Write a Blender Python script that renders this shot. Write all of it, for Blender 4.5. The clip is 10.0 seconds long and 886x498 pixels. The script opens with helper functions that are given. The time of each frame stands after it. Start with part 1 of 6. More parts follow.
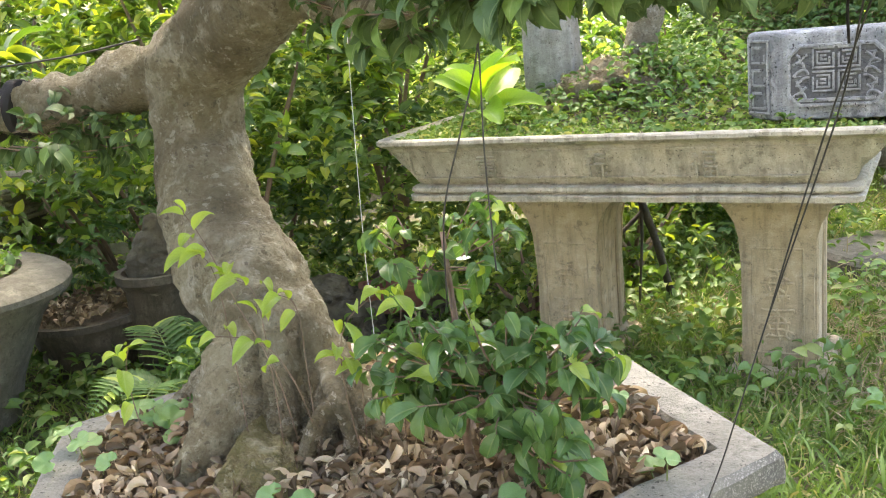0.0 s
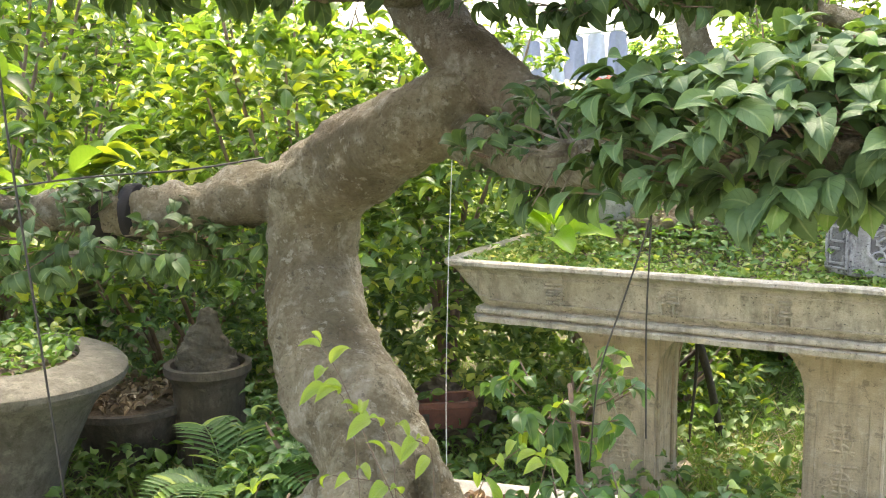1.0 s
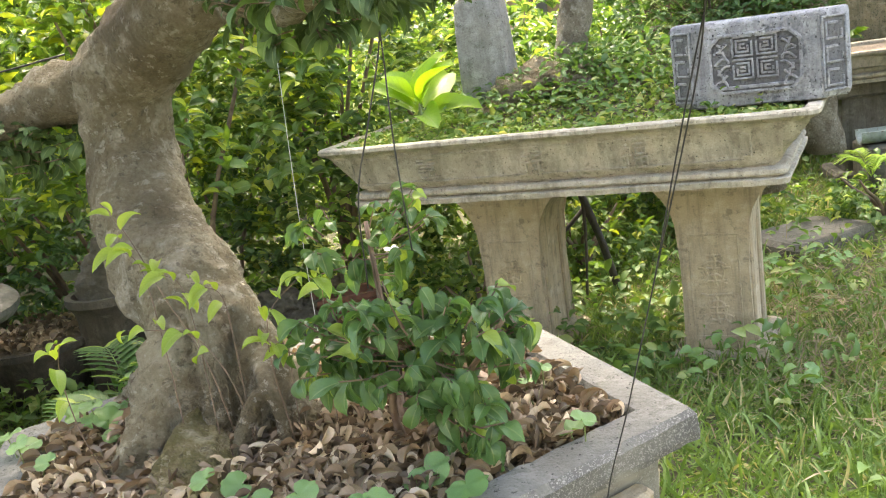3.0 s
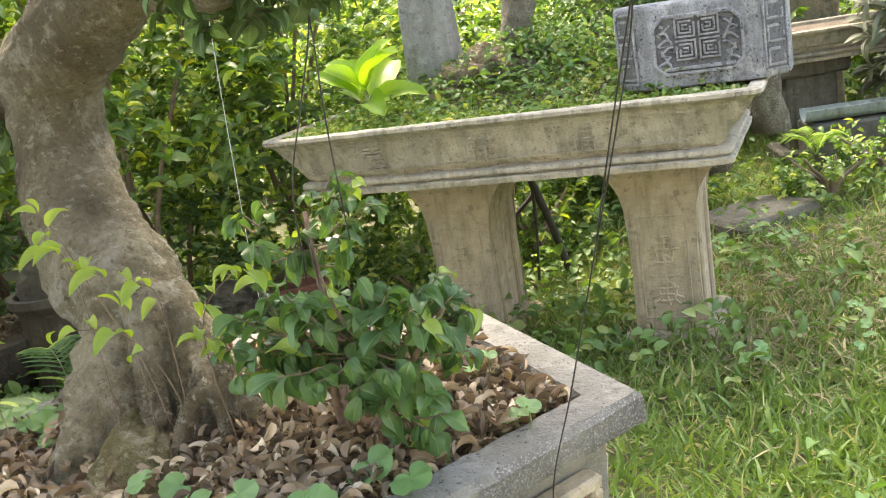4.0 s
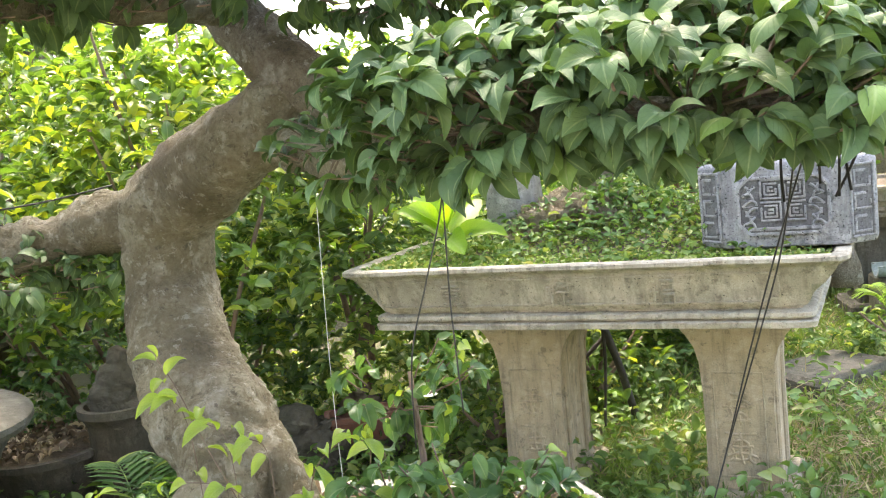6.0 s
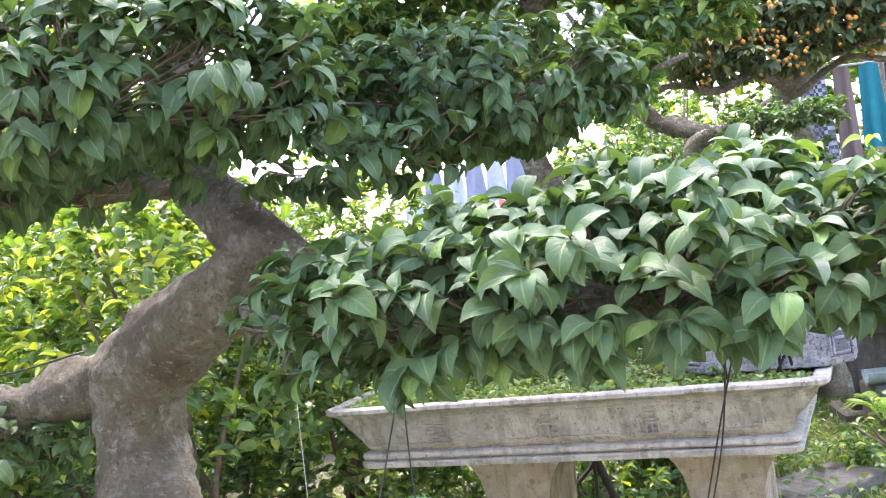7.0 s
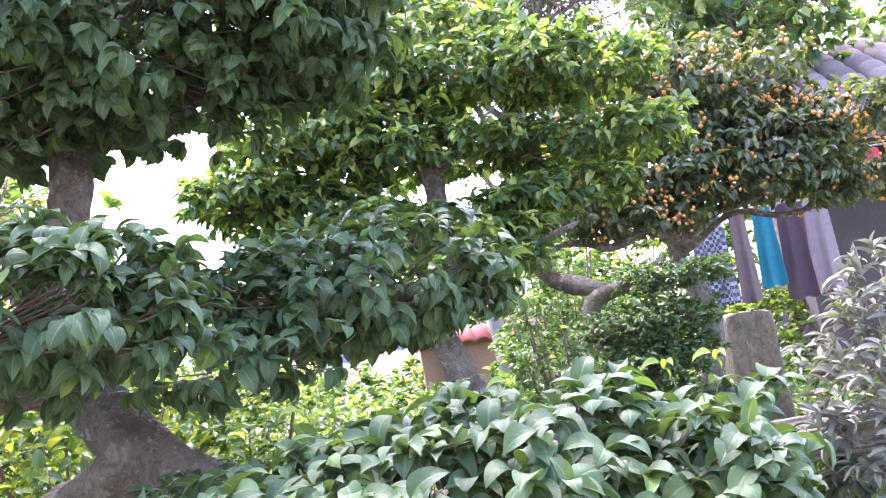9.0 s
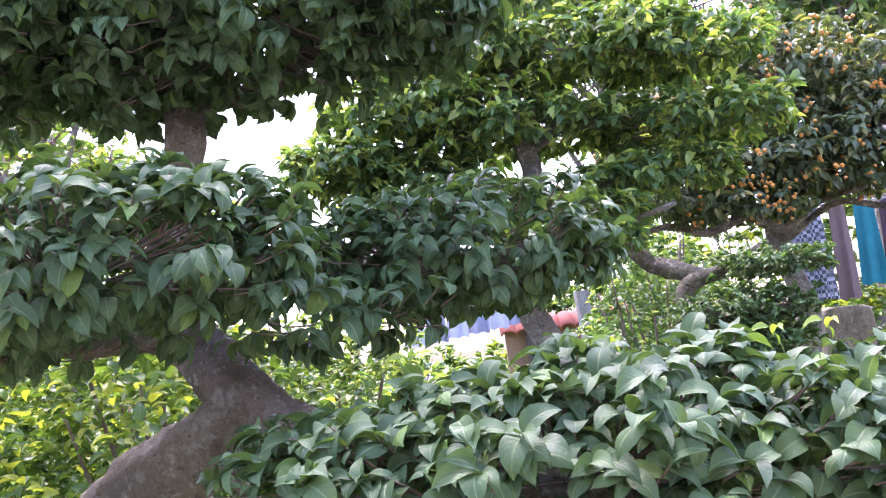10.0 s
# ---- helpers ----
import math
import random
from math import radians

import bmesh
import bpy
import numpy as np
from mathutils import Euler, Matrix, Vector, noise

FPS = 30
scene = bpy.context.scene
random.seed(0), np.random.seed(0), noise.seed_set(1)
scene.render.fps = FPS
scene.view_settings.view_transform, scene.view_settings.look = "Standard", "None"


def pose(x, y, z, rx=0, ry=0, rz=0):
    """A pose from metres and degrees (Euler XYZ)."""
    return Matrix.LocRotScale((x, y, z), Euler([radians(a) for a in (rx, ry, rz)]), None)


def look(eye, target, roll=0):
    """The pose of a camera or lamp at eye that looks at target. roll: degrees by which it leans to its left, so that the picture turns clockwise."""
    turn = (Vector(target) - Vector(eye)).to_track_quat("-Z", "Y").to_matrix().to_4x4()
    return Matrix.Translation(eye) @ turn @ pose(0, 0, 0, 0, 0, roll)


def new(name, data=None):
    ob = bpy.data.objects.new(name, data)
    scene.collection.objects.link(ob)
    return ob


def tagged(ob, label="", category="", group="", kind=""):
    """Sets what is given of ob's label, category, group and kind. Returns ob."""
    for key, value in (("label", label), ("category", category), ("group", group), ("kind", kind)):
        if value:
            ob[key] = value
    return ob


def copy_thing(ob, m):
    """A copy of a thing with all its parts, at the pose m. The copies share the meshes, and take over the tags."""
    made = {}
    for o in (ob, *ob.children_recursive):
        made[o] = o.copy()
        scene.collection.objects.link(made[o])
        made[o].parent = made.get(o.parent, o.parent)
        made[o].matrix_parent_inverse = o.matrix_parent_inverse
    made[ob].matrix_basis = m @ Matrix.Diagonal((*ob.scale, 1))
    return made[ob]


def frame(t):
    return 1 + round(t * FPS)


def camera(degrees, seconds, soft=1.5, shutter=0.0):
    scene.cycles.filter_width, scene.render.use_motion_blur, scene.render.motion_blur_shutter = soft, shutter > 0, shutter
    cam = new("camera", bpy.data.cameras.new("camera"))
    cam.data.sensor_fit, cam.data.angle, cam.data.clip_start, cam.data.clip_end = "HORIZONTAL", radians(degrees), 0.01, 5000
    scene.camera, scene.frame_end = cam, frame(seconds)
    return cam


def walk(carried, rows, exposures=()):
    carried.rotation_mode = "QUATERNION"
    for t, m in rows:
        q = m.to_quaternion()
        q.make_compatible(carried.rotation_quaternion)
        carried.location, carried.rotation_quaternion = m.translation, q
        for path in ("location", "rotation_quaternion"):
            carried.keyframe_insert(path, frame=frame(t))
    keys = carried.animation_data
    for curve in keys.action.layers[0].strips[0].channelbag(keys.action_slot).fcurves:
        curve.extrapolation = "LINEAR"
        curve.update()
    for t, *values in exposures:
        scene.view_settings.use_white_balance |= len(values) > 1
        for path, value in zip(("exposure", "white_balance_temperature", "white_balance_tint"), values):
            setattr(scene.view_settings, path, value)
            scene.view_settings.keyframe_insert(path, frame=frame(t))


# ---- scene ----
cam = camera(49.5, 10.0, soft=1.1)
PATH = [
    (0, (0.15, 0.01, 1.236), (-0.054, 1.939, 0.747), -5.8),
    (0.5, (0.043, 0.021, 1.294), (-0.143, 1.976, 0.916), -2.9),
    (1, (-0.039, 0.008, 1.318), (-0.248, 1.975, 1.029), -0.8),
    (1.5, (-0.061, -0.015, 1.369), (-0.32, 1.957, 1.153), -2.1),
    (2, (0.079, 0.028, 1.332), (-0.108, 2.005, 1.094), -5.0),
    (2.5, (0.185, -0.042, 1.225), (0.033, 1.922, 0.881), -6.9),
    (2.7, (0.212, -0.051, 1.206), (0.066, 1.9, 0.791), -8.0),
    (3.8, (0.215, -0.029, 1.185), (0.143, 1.907, 0.69), -8.6),
    (4, (0.235, -0.024, 1.183), (0.193, 1.912, 0.685), -9.4),
    (4.5, (0.244, -0.009, 1.174), (0.259, 1.924, 0.661), -7.8),
    (5, (0.222, -0.002, 1.203), (0.245, 1.934, 0.702), -8.5),
    (5.5, (0.176, -0.013, 1.225), (0.144, 1.94, 0.797), -6.7),
    (6, (0.153, -0.031, 1.278), (0.045, 1.95, 1.023), -6.1),
    (6.2, (0.156, -0.034, 1.305), (0.044, 1.954, 1.118), -6.4),
    (7.3, (0.259, -0.04, 1.366), (0.248, 1.959, 1.353), -10.2),
    (7.5, (0.294, -0.042, 1.375), (0.343, 1.957, 1.369), -11.7),
    (8, (0.347, -0.044, 1.389), (0.504, 1.95, 1.432), -13.4),
    (8.5, (0.325, -0.052, 1.405), (0.504, 1.937, 1.505), -11.8),
    (9, (0.294, -0.078, 1.446), (0.431, 1.905, 1.667), -10.1),
    (9.5, (0.28, -0.088, 1.459), (0.261, 1.886, 1.78), -8.3),
    (10, (0.26, -0.083, 1.41), (0.216, 1.905, 1.629), -7.4),
]
walk(cam, [(t, look(eye, target, roll)) for t, eye, target, roll in PATH], [(0, 3.2, 7300, 12), (2.7, 3.15, 7400, 12), (3.8, 3.05, 7500, 12), (5.3, 3.07, 7400, 12), (6.2, 3.3, 7000, 14), (7.5, 3.25, 5750, 36), (9, 3.25, 5700, 42), (10, 2.92, 5700, 42)])

# ---- world and sun ----
world = bpy.data.worlds.new("world")
scene.world = world
world.use_nodes = True
wn = world.node_tree.nodes
sky = wn.new("ShaderNodeTexSky")
sky.sky_type, sky.sun_disc = "NISHITA", False
SUN_EL, SUN_AZ = 62.0, 350.0
sky.sun_elevation, sky.sun_rotation = radians(SUN_EL), radians(SUN_AZ)
sky.air_density, sky.dust_density, sky.ozone_density = 1.0, 4.0, 0.6
world.node_tree.links.new(sky.outputs[0], wn["Background"].inputs[0])
wn["Background"].inputs[1].default_value = 0.15
lamp = bpy.data.lights.new("sun", "SUN")
lamp.energy, lamp.angle, lamp.color = 0.85, radians(28.0), (1.0, 0.95, 0.86)
az, el = radians(SUN_AZ), radians(SUN_EL)
sun_dir = Vector((math.sin(az) * math.cos(el), math.cos(az) * math.cos(el), math.sin(el)))
sun = new("sun", lamp)
sun.matrix_world = look(sun_dir * 30, (0, 0, 0))

# ---- materials ----


def nodes_of(name):
    m = bpy.data.materials.new(name)
    m.use_nodes = True
    nt = m.node_tree
    return m, nt, nt.nodes["Principled BSDF"], nt.nodes["Material Output"]


def mixed(nt, fac, a, b, kind="MIX"):
    n = nt.nodes.new("ShaderNodeMix")
    n.data_type, n.blend_type = "RGBA", kind
    for sock, v in ((n.inputs[0], fac), (n.inputs[6], a), (n.inputs[7], b)):
        if isinstance(v, (int, float)):
            sock.default_value = v
        elif isinstance(v, tuple):
            sock.default_value = (*v, 1)
        else:
            nt.links.new(v, sock)
    return n.outputs[2]


def noisy(nt, scale, detail=4.0, lo=0.35, hi=0.65, rough=0.6, stretch=None):
    n = nt.nodes.new("ShaderNodeTexNoise")
    n.inputs["Scale"].default_value, n.inputs["Detail"].default_value = scale, detail
    n.inputs["Roughness"].default_value = rough
    tc = nt.nodes.new("ShaderNodeTexCoord")
    if stretch:
        mp = nt.nodes.new("ShaderNodeMapping")
        mp.inputs["Scale"].default_value = stretch
        nt.links.new(tc.outputs["Object"], mp.inputs[0])
        nt.links.new(mp.outputs[0], n.inputs["Vector"])
    else:
        nt.links.new(tc.outputs["Object"], n.inputs["Vector"])
    r = nt.nodes.new("ShaderNodeMapRange")
    r.inputs[1].default_value, r.inputs[2].default_value = lo, hi
    nt.links.new(n.outputs[0], r.inputs[0])
    return r.outputs[0]


def chance(nt):
    """A random value for each piece: from its object and from its island."""
    g, o = nt.nodes.new("ShaderNodeNewGeometry"), nt.nodes.new("ShaderNodeObjectInfo")
    a = nt.nodes.new("ShaderNodeMath")
    nt.links.new(g.outputs["Random Per Island"], a.inputs[0])
    nt.links.new(o.outputs["Random"], a.inputs[1])
    f = nt.nodes.new("ShaderNodeMath")
    f.operation = "FRACT"
    nt.links.new(a.outputs[0], f.inputs[0])
    return f.outputs[0]


def bumped(nt, bsdf, height, strength=0.3, dist=0.01):
    b = nt.nodes.new("ShaderNodeBump")
    b.inputs["Strength"].default_value, b.inputs["Distance"].default_value = strength, dist
    nt.links.new(height, b.inputs["Height"])
    nt.links.new(b.outputs[0], bsdf.inputs["Normal"])


def surface(name, c1, c2, c3, big=2.0, fine=40.0, rough=0.8, bump=0.4, dist=0.005, metal=0.0, vary=0.0, stretch=None, stain=None):
    """Two tones in large patches, a third in fine grain, relief from the grain."""
    m, nt, p, _ = nodes_of(name)
    col = mixed(nt, noisy(nt, big, 5.0, 0.38, 0.62, 0.6, stretch), c1, c2)
    grain = noisy(nt, fine, 6.0, 0.3, 0.7)
    n2 = nt.nodes.new("ShaderNodeMath")
    n2.operation = "MULTIPLY"
    n2.inputs[1].default_value = 0.6
    nt.links.new(grain, n2.inputs[0])
    col = mixed(nt, n2.outputs[0], col, c3)
    if stain:
        # rain streaks and blotches of a second tint
        col = mixed(nt, noisy(nt, 9.0, 5.0, 0.52, 0.72, 0.6, (2.2, 2.2, 0.5)), col, stain[0])
        col = mixed(nt, noisy(nt, 14.0, 6.0, 0.55, 0.70, 0.7), col, stain[1])
        col = mixed(nt, noisy(nt, 55.0, 3.0, 0.62, 0.70), col, stain[0])
    if vary:
        v = nt.nodes.new("ShaderNodeMapRange")
        v.inputs[3].default_value, v.inputs[4].default_value = 1 - vary, 1 + vary
        nt.links.new(chance(nt), v.inputs[0])
        hsv = nt.nodes.new("ShaderNodeHueSaturation")
        nt.links.new(v.outputs[0], hsv.inputs["Value"])
        nt.links.new(col, hsv.inputs["Color"])
        col = hsv.outputs[0]
    nt.links.new(col, p.inputs["Base Color"])
    p.inputs["Roughness"].default_value, p.inputs["Metallic"].default_value = rough, metal
    if bump:
        bumped(nt, p, grain, bump, dist)
    return m


def sums(nt, kind, a, b=None):
    n = nt.nodes.new("ShaderNodeMath")
    n.operation = kind
    for sock, v in zip(n.inputs, (a, b)):
        if isinstance(v, (int, float)):
            sock.default_value = v
        elif v is not None:
            nt.links.new(v, sock)
    return n.outputs[0]


def ramped(nt, x, lo, hi, a, b):
    r = nt.nodes.new("ShaderNodeMapRange")
    r.inputs[1].default_value, r.inputs[2].default_value, r.inputs[3].default_value, r.inputs[4].default_value = lo, hi, a, b
    nt.links.new(x, r.inputs[0])
    return r.outputs[0]


def concrete(name, c1, c2, pit, grime, pale, bump=0.6, pits=0.66, streak=0.55):
    """Old cast concrete or stone: mottled, rain-streaked, pitted and blotched."""
    m, nt, p, _ = nodes_of(name)
    col = mixed(nt, noisy(nt, 5.0, 7.0, 0.40, 0.60, 0.68), c1, c2)
    col = mixed(nt, sums(nt, "MULTIPLY", noisy(nt, 17.0, 7.0, 0.50, 0.64, 0.72), 0.7), col, pale)
    col = mixed(nt, sums(nt, "MULTIPLY", noisy(nt, 3.0, 7.0, 0.48, 0.62, 0.7, (9.0, 9.0, 1.0)), streak), col, grime)
    col = mixed(nt, sums(nt, "MULTIPLY", noisy(nt, 26.0, 7.0, 0.54, 0.63, 0.75), 0.75), col, grime)
    holes = noisy(nt, 130.0, 3.0, pits, pits + 0.05)
    fine = noisy(nt, 240.0, 4.0, 0.3, 0.7)
    col = mixed(nt, holes, col, pit)
    col = mixed(nt, fine, col, mixed(nt, 1.0, col, (0.78, 0.77, 0.74), "MULTIPLY"))
    nt.links.new(col, p.inputs["Base Color"])
    p.inputs["Roughness"].default_value = 0.92
    bumped(nt, p, sums(nt, "SUBTRACT", sums(nt, "ADD", sums(nt, "MULTIPLY", fine, 0.35), noisy(nt, 55.0, 6.0, 0.3, 0.7)), sums(nt, "MULTIPLY", holes, 1.5)), bump, 0.004)
    return m


def foliage(name, dark, light, young=None, share=0.1, rough=0.4, through_share=0.35, glow=(1.5, 1.5, 0.5), spec=0.5, veins=True):
    """Leaf: tone by piece, a share of young leaves, light passing through the blade."""
    m, nt, p, out = nodes_of(name)
    c = chance(nt)
    col = mixed(nt, c, dark, light)
    if young:
        gt = nt.nodes.new("ShaderNodeMath")
        gt.operation = "GREATER_THAN"
        gt.inputs[1].default_value = 1 - share
        nt.links.new(c, gt.inputs[0])
        col = mixed(nt, gt.outputs[0], col, young)
    blot = noisy(nt, 60.0, 3.0, 0.3, 0.7)
    col = mixed(nt, blot, col, mixed(nt, 1.0, col, (0.78, 0.82, 0.7), "MULTIPLY"))
    relief = noisy(nt, 220.0, 2.0, 0.2, 0.8)
    if veins:
        # pale midrib and slanting side veins, from each leaf's own across and along
        at, sp = nt.nodes.new("ShaderNodeAttribute"), nt.nodes.new("ShaderNodeSeparateXYZ")
        at.attribute_name = "blade"
        nt.links.new(at.outputs["Vector"], sp.inputs[0])
        off = sums(nt, "ABSOLUTE", sp.outputs[0])
        rib = ramped(nt, off, 0.02, 0.13, 1.0, 0.0)
        slant = sums(nt, "SUBTRACT", sums(nt, "MULTIPLY", sp.outputs[1], 8.0), sums(nt, "MULTIPLY", off, 2.2))
        side = ramped(nt, sums(nt, "ABSOLUTE", sums(nt, "SUBTRACT", sums(nt, "FRACT", slant), 0.5)), 0.0, 0.14, 1.0, 0.0)
        col = mixed(nt, sums(nt, "MULTIPLY", rib, 0.5), col, mixed(nt, 0.55, col, (0.34, 0.42, 0.2)))
        col = mixed(nt, sums(nt, "MULTIPLY", side, 0.22), col, mixed(nt, 1.0, col, (0.6, 0.66, 0.5), "MULTIPLY"))
        relief = sums(nt, "SUBTRACT", sums(nt, "MULTIPLY", relief, 0.4), sums(nt, "ADD", rib, sums(nt, "MULTIPLY", side, 0.45)))
    nt.links.new(col, p.inputs["Base Color"])
    p.inputs["Roughness"].default_value = rough
    p.inputs["Specular IOR Level"].default_value = spec
    bumped(nt, p, relief, 0.3 if veins else 0.12, 0.002)
    tr = nt.nodes.new("ShaderNodeBsdfTranslucent")
    nt.links.new(mixed(nt, 1.0, col, glow, "MULTIPLY"), tr.inputs[0])
    mx = nt.nodes.new("ShaderNodeMixShader")
    mx.inputs[0].default_value = through_share
    nt.links.new(p.outputs[0], mx.inputs[1])
    nt.links.new(tr.outputs[0], mx.inputs[2])
    nt.links.new(mx.outputs[0], out.inputs[0])
    return m


LEAF = foliage("bonsai_leaf", (0.06, 0.113, 0.045), (0.112, 0.185, 0.072), (0.15, 0.25, 0.065), 0.06, 0.52, 0.24, spec=0.3)
LEAF_B = foliage("second_bonsai_leaf", (0.075, 0.15, 0.05), (0.20, 0.30, 0.10), (0.40, 0.48, 0.13), 0.26, 0.36, 0.42)
LEAF_SHRUB = foliage("shrub_leaf", (0.055, 0.13, 0.045), (0.115, 0.215, 0.07), (0.28, 0.38, 0.08), 0.12, 0.4, 0.33)
LEAF_YOUNG = foliage("young_shoot_leaf", (0.24, 0.36, 0.06), (0.36, 0.46, 0.09), None, 0, 0.4, 0.42)
LEAF_HEDGE = foliage("hedge_leaf", (0.07, 0.14, 0.03), (0.18, 0.28, 0.055), (0.40, 0.46, 0.07), 0.22, 0.35, 0.40)
LEAF_DEEP = foliage("deep_hedge_leaf", (0.06, 0.13, 0.042), (0.25, 0.375, 0.12), (0.42, 0.50, 0.17), 0.2, 0.25, 0.40)
LEAF_LIME = foliage("broad_lime_leaf", (0.20, 0.36, 0.03), (0.33, 0.48, 0.05), None, 0, 0.35, 0.45)
LEAF_FRUIT = foliage("fruit_tree_leaf", (0.085, 0.12, 0.06), (0.17, 0.22, 0.10), (0.28, 0.27, 0.09), 0.12, 0.45, 0.3)
LEAF_FINE = foliage("fine_tree_leaf", (0.06, 0.13, 0.04), (0.14, 0.24, 0.08), (0.28, 0.34, 0.2), 0.1, 0.45, 0.35)
LEAF_GREY = foliage("grey_leaf", (0.17, 0.185, 0.13), (0.31, 0.31, 0.24), (0.30, 0.38, 0.12), 0.06, 0.55, 0.2, (1.0, 1.0, 0.9))
WEED = foliage("weed_leaf", (0.08, 0.165, 0.045), (0.18, 0.29, 0.085), (0.28, 0.34, 0.13), 0.12, 0.5, 0.35, veins=False)
PENNY = foliage("pennywort_leaf", (0.14, 0.27, 0.10), (0.21, 0.35, 0.145), None, 0, 0.5, 0.35, veins=False)
GRASS = foliage("grass_blade", (0.10, 0.18, 0.045), (0.235, 0.335, 0.10), (0.42, 0.38, 0.22), 0.09, 0.5, 0.35, veins=False)
MOSS = foliage("moss_sprig", (0.09, 0.18, 0.04), (0.34, 0.44, 0.13), (0.46, 0.46, 0.22), 0.14, 0.6, 0.3, veins=False)
STRAW = foliage("dry_straw", (0.28, 0.22, 0.13), (0.46, 0.38, 0.24), (0.20, 0.15, 0.09), 0.25, 0.7, 0.2, (1.0, 0.9, 0.7), veins=False)
LITTER = foliage("dead_leaf", (0.10, 0.07, 0.045), (0.42, 0.31, 0.21), (0.58, 0.48, 0.36), 0.16, 0.6, 0.12, (1.1, 0.9, 0.6))


def bark(name, c1, c2, c3, c4, cell=28.0):
    """Old bark: mottled patches, pale lichen, dark cracks round scaly plates."""
    m, nt, p, _ = nodes_of(name)
    col = mixed(nt, noisy(nt, 12.0, 8.0, 0.45, 0.55, 0.75), c1, c2)
    col = mixed(nt, noisy(nt, 16.0, 5.0, 0.56, 0.68), col, c4)
    col = mixed(nt, noisy(nt, 6.0, 6.0, 0.50, 0.62), col, mixed(nt, 1.0, col, (0.48, 0.44, 0.36), "MULTIPLY"))
    tc, mp, vo = nt.nodes.new("ShaderNodeTexCoord"), nt.nodes.new("ShaderNodeMapping"), nt.nodes.new("ShaderNodeTexVoronoi")
    mp.inputs["Scale"].default_value = (1, 1, 0.45)
    vo.feature = "DISTANCE_TO_EDGE"
    vo.inputs["Scale"].default_value = cell
    warp = nt.nodes.new("ShaderNodeTexNoise")
    warp.inputs["Scale"].default_value, warp.inputs["Detail"].default_value = 14.0, 5.0
    nt.links.new(tc.outputs["Object"], warp.inputs["Vector"])
    nt.links.new(tc.outputs["Object"], mp.inputs[0])
    add = nt.nodes.new("ShaderNodeMix")
    add.data_type, add.blend_type = "RGBA", "LINEAR_LIGHT"
    add.inputs[0].default_value = 0.22
    nt.links.new(mp.outputs[0], add.inputs[6])
    nt.links.new(warp.outputs[1], add.inputs[7])
    nt.links.new(add.outputs[2], vo.inputs["Vector"])
    r = nt.nodes.new("ShaderNodeMapRange")
    r.inputs[1].default_value, r.inputs[2].default_value = 0.0, 0.11
    nt.links.new(vo.outputs[0], r.inputs[0])
    inv = nt.nodes.new("ShaderNodeMath")
    inv.operation = "SUBTRACT"
    inv.inputs[0].default_value = 1.0
    nt.links.new(r.outputs[0], inv.inputs[1])
    patch = nt.nodes.new("ShaderNodeMath")
    patch.operation = "MULTIPLY"
    nt.links.new(inv.outputs[0], patch.inputs[0])
    nt.links.new(noisy(nt, 9.0, 7.0, 0.48, 0.66, 0.7), patch.inputs[1])
    col = mixed(nt, sums(nt, "MULTIPLY", patch.outputs[0], 0.7), col, c3)
    grain = noisy(nt, 120.0, 6.0, 0.3, 0.7)
    col = mixed(nt, grain, col, mixed(nt, 1.0, col, (0.70, 0.67, 0.61), "MULTIPLY"))
    col = mixed(nt, noisy(nt, 46.0, 7.0, 0.575, 0.61, 0.72), col, mixed(nt, 0.55, col, c4))
    col = mixed(nt, noisy(nt, 70.0, 6.0, 0.59, 0.63, 0.7), col, mixed(nt, 0.6, col, c3))
    nt.links.new(col, p.inputs["Base Color"])
    p.inputs["Roughness"].default_value = 0.9
    h = nt.nodes.new("ShaderNodeMath")
    h.operation = "MULTIPLY_ADD"
    h.inputs[1].default_value = 0.5
    nt.links.new(grain, h.inputs[0])
    sub = nt.nodes.new("ShaderNodeMath")
    sub.operation = "SUBTRACT"
    nt.links.new(noisy(nt, 42.0, 8.0, 0.34, 0.66, 0.72), sub.inputs[0])
    nt.links.new(patch.outputs[0], sub.inputs[1])
    nt.links.new(sub.outputs[0], h.inputs[2])
    bumped(nt, p, h.outputs[0], 1.0, 0.018)
    return m


BARK = bark("bonsai_bark", (0.28, 0.25, 0.155), (0.44, 0.405, 0.28), (0.095, 0.08, 0.052), (0.56, 0.53, 0.42))
BARK_PALE = bark("pale_bark", (0.30, 0.26, 0.185), (0.46, 0.415, 0.315), (0.11, 0.09, 0.062), (0.62, 0.585, 0.49), 34.0)
TWIG = surface("twig_bark", (0.16, 0.11, 0.075), (0.24, 0.18, 0.12), (0.1, 0.07, 0.05), 20.0, 90.0, 0.85, 0.4)
STEM = surface("green_stem", (0.15, 0.2, 0.06), (0.22, 0.28, 0.09), (0.12, 0.14, 0.05), 20.0, 80.0, 0.6, 0.2)
CONCRETE = concrete("cast_concrete", (0.55, 0.50, 0.39), (0.40, 0.365, 0.28), (0.09, 0.085, 0.065), (0.21, 0.195, 0.145), (0.62, 0.58, 0.47), 0.7, 0.645)
CONCRETE_PED = concrete("pedestal_concrete", (0.46, 0.385, 0.26), (0.36, 0.305, 0.21), (0.11, 0.095, 0.07), (0.19, 0.17, 0.12), (0.52, 0.46, 0.35), 0.6, 0.67)
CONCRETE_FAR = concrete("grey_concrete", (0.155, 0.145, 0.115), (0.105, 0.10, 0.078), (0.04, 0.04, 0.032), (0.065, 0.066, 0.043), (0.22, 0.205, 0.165))
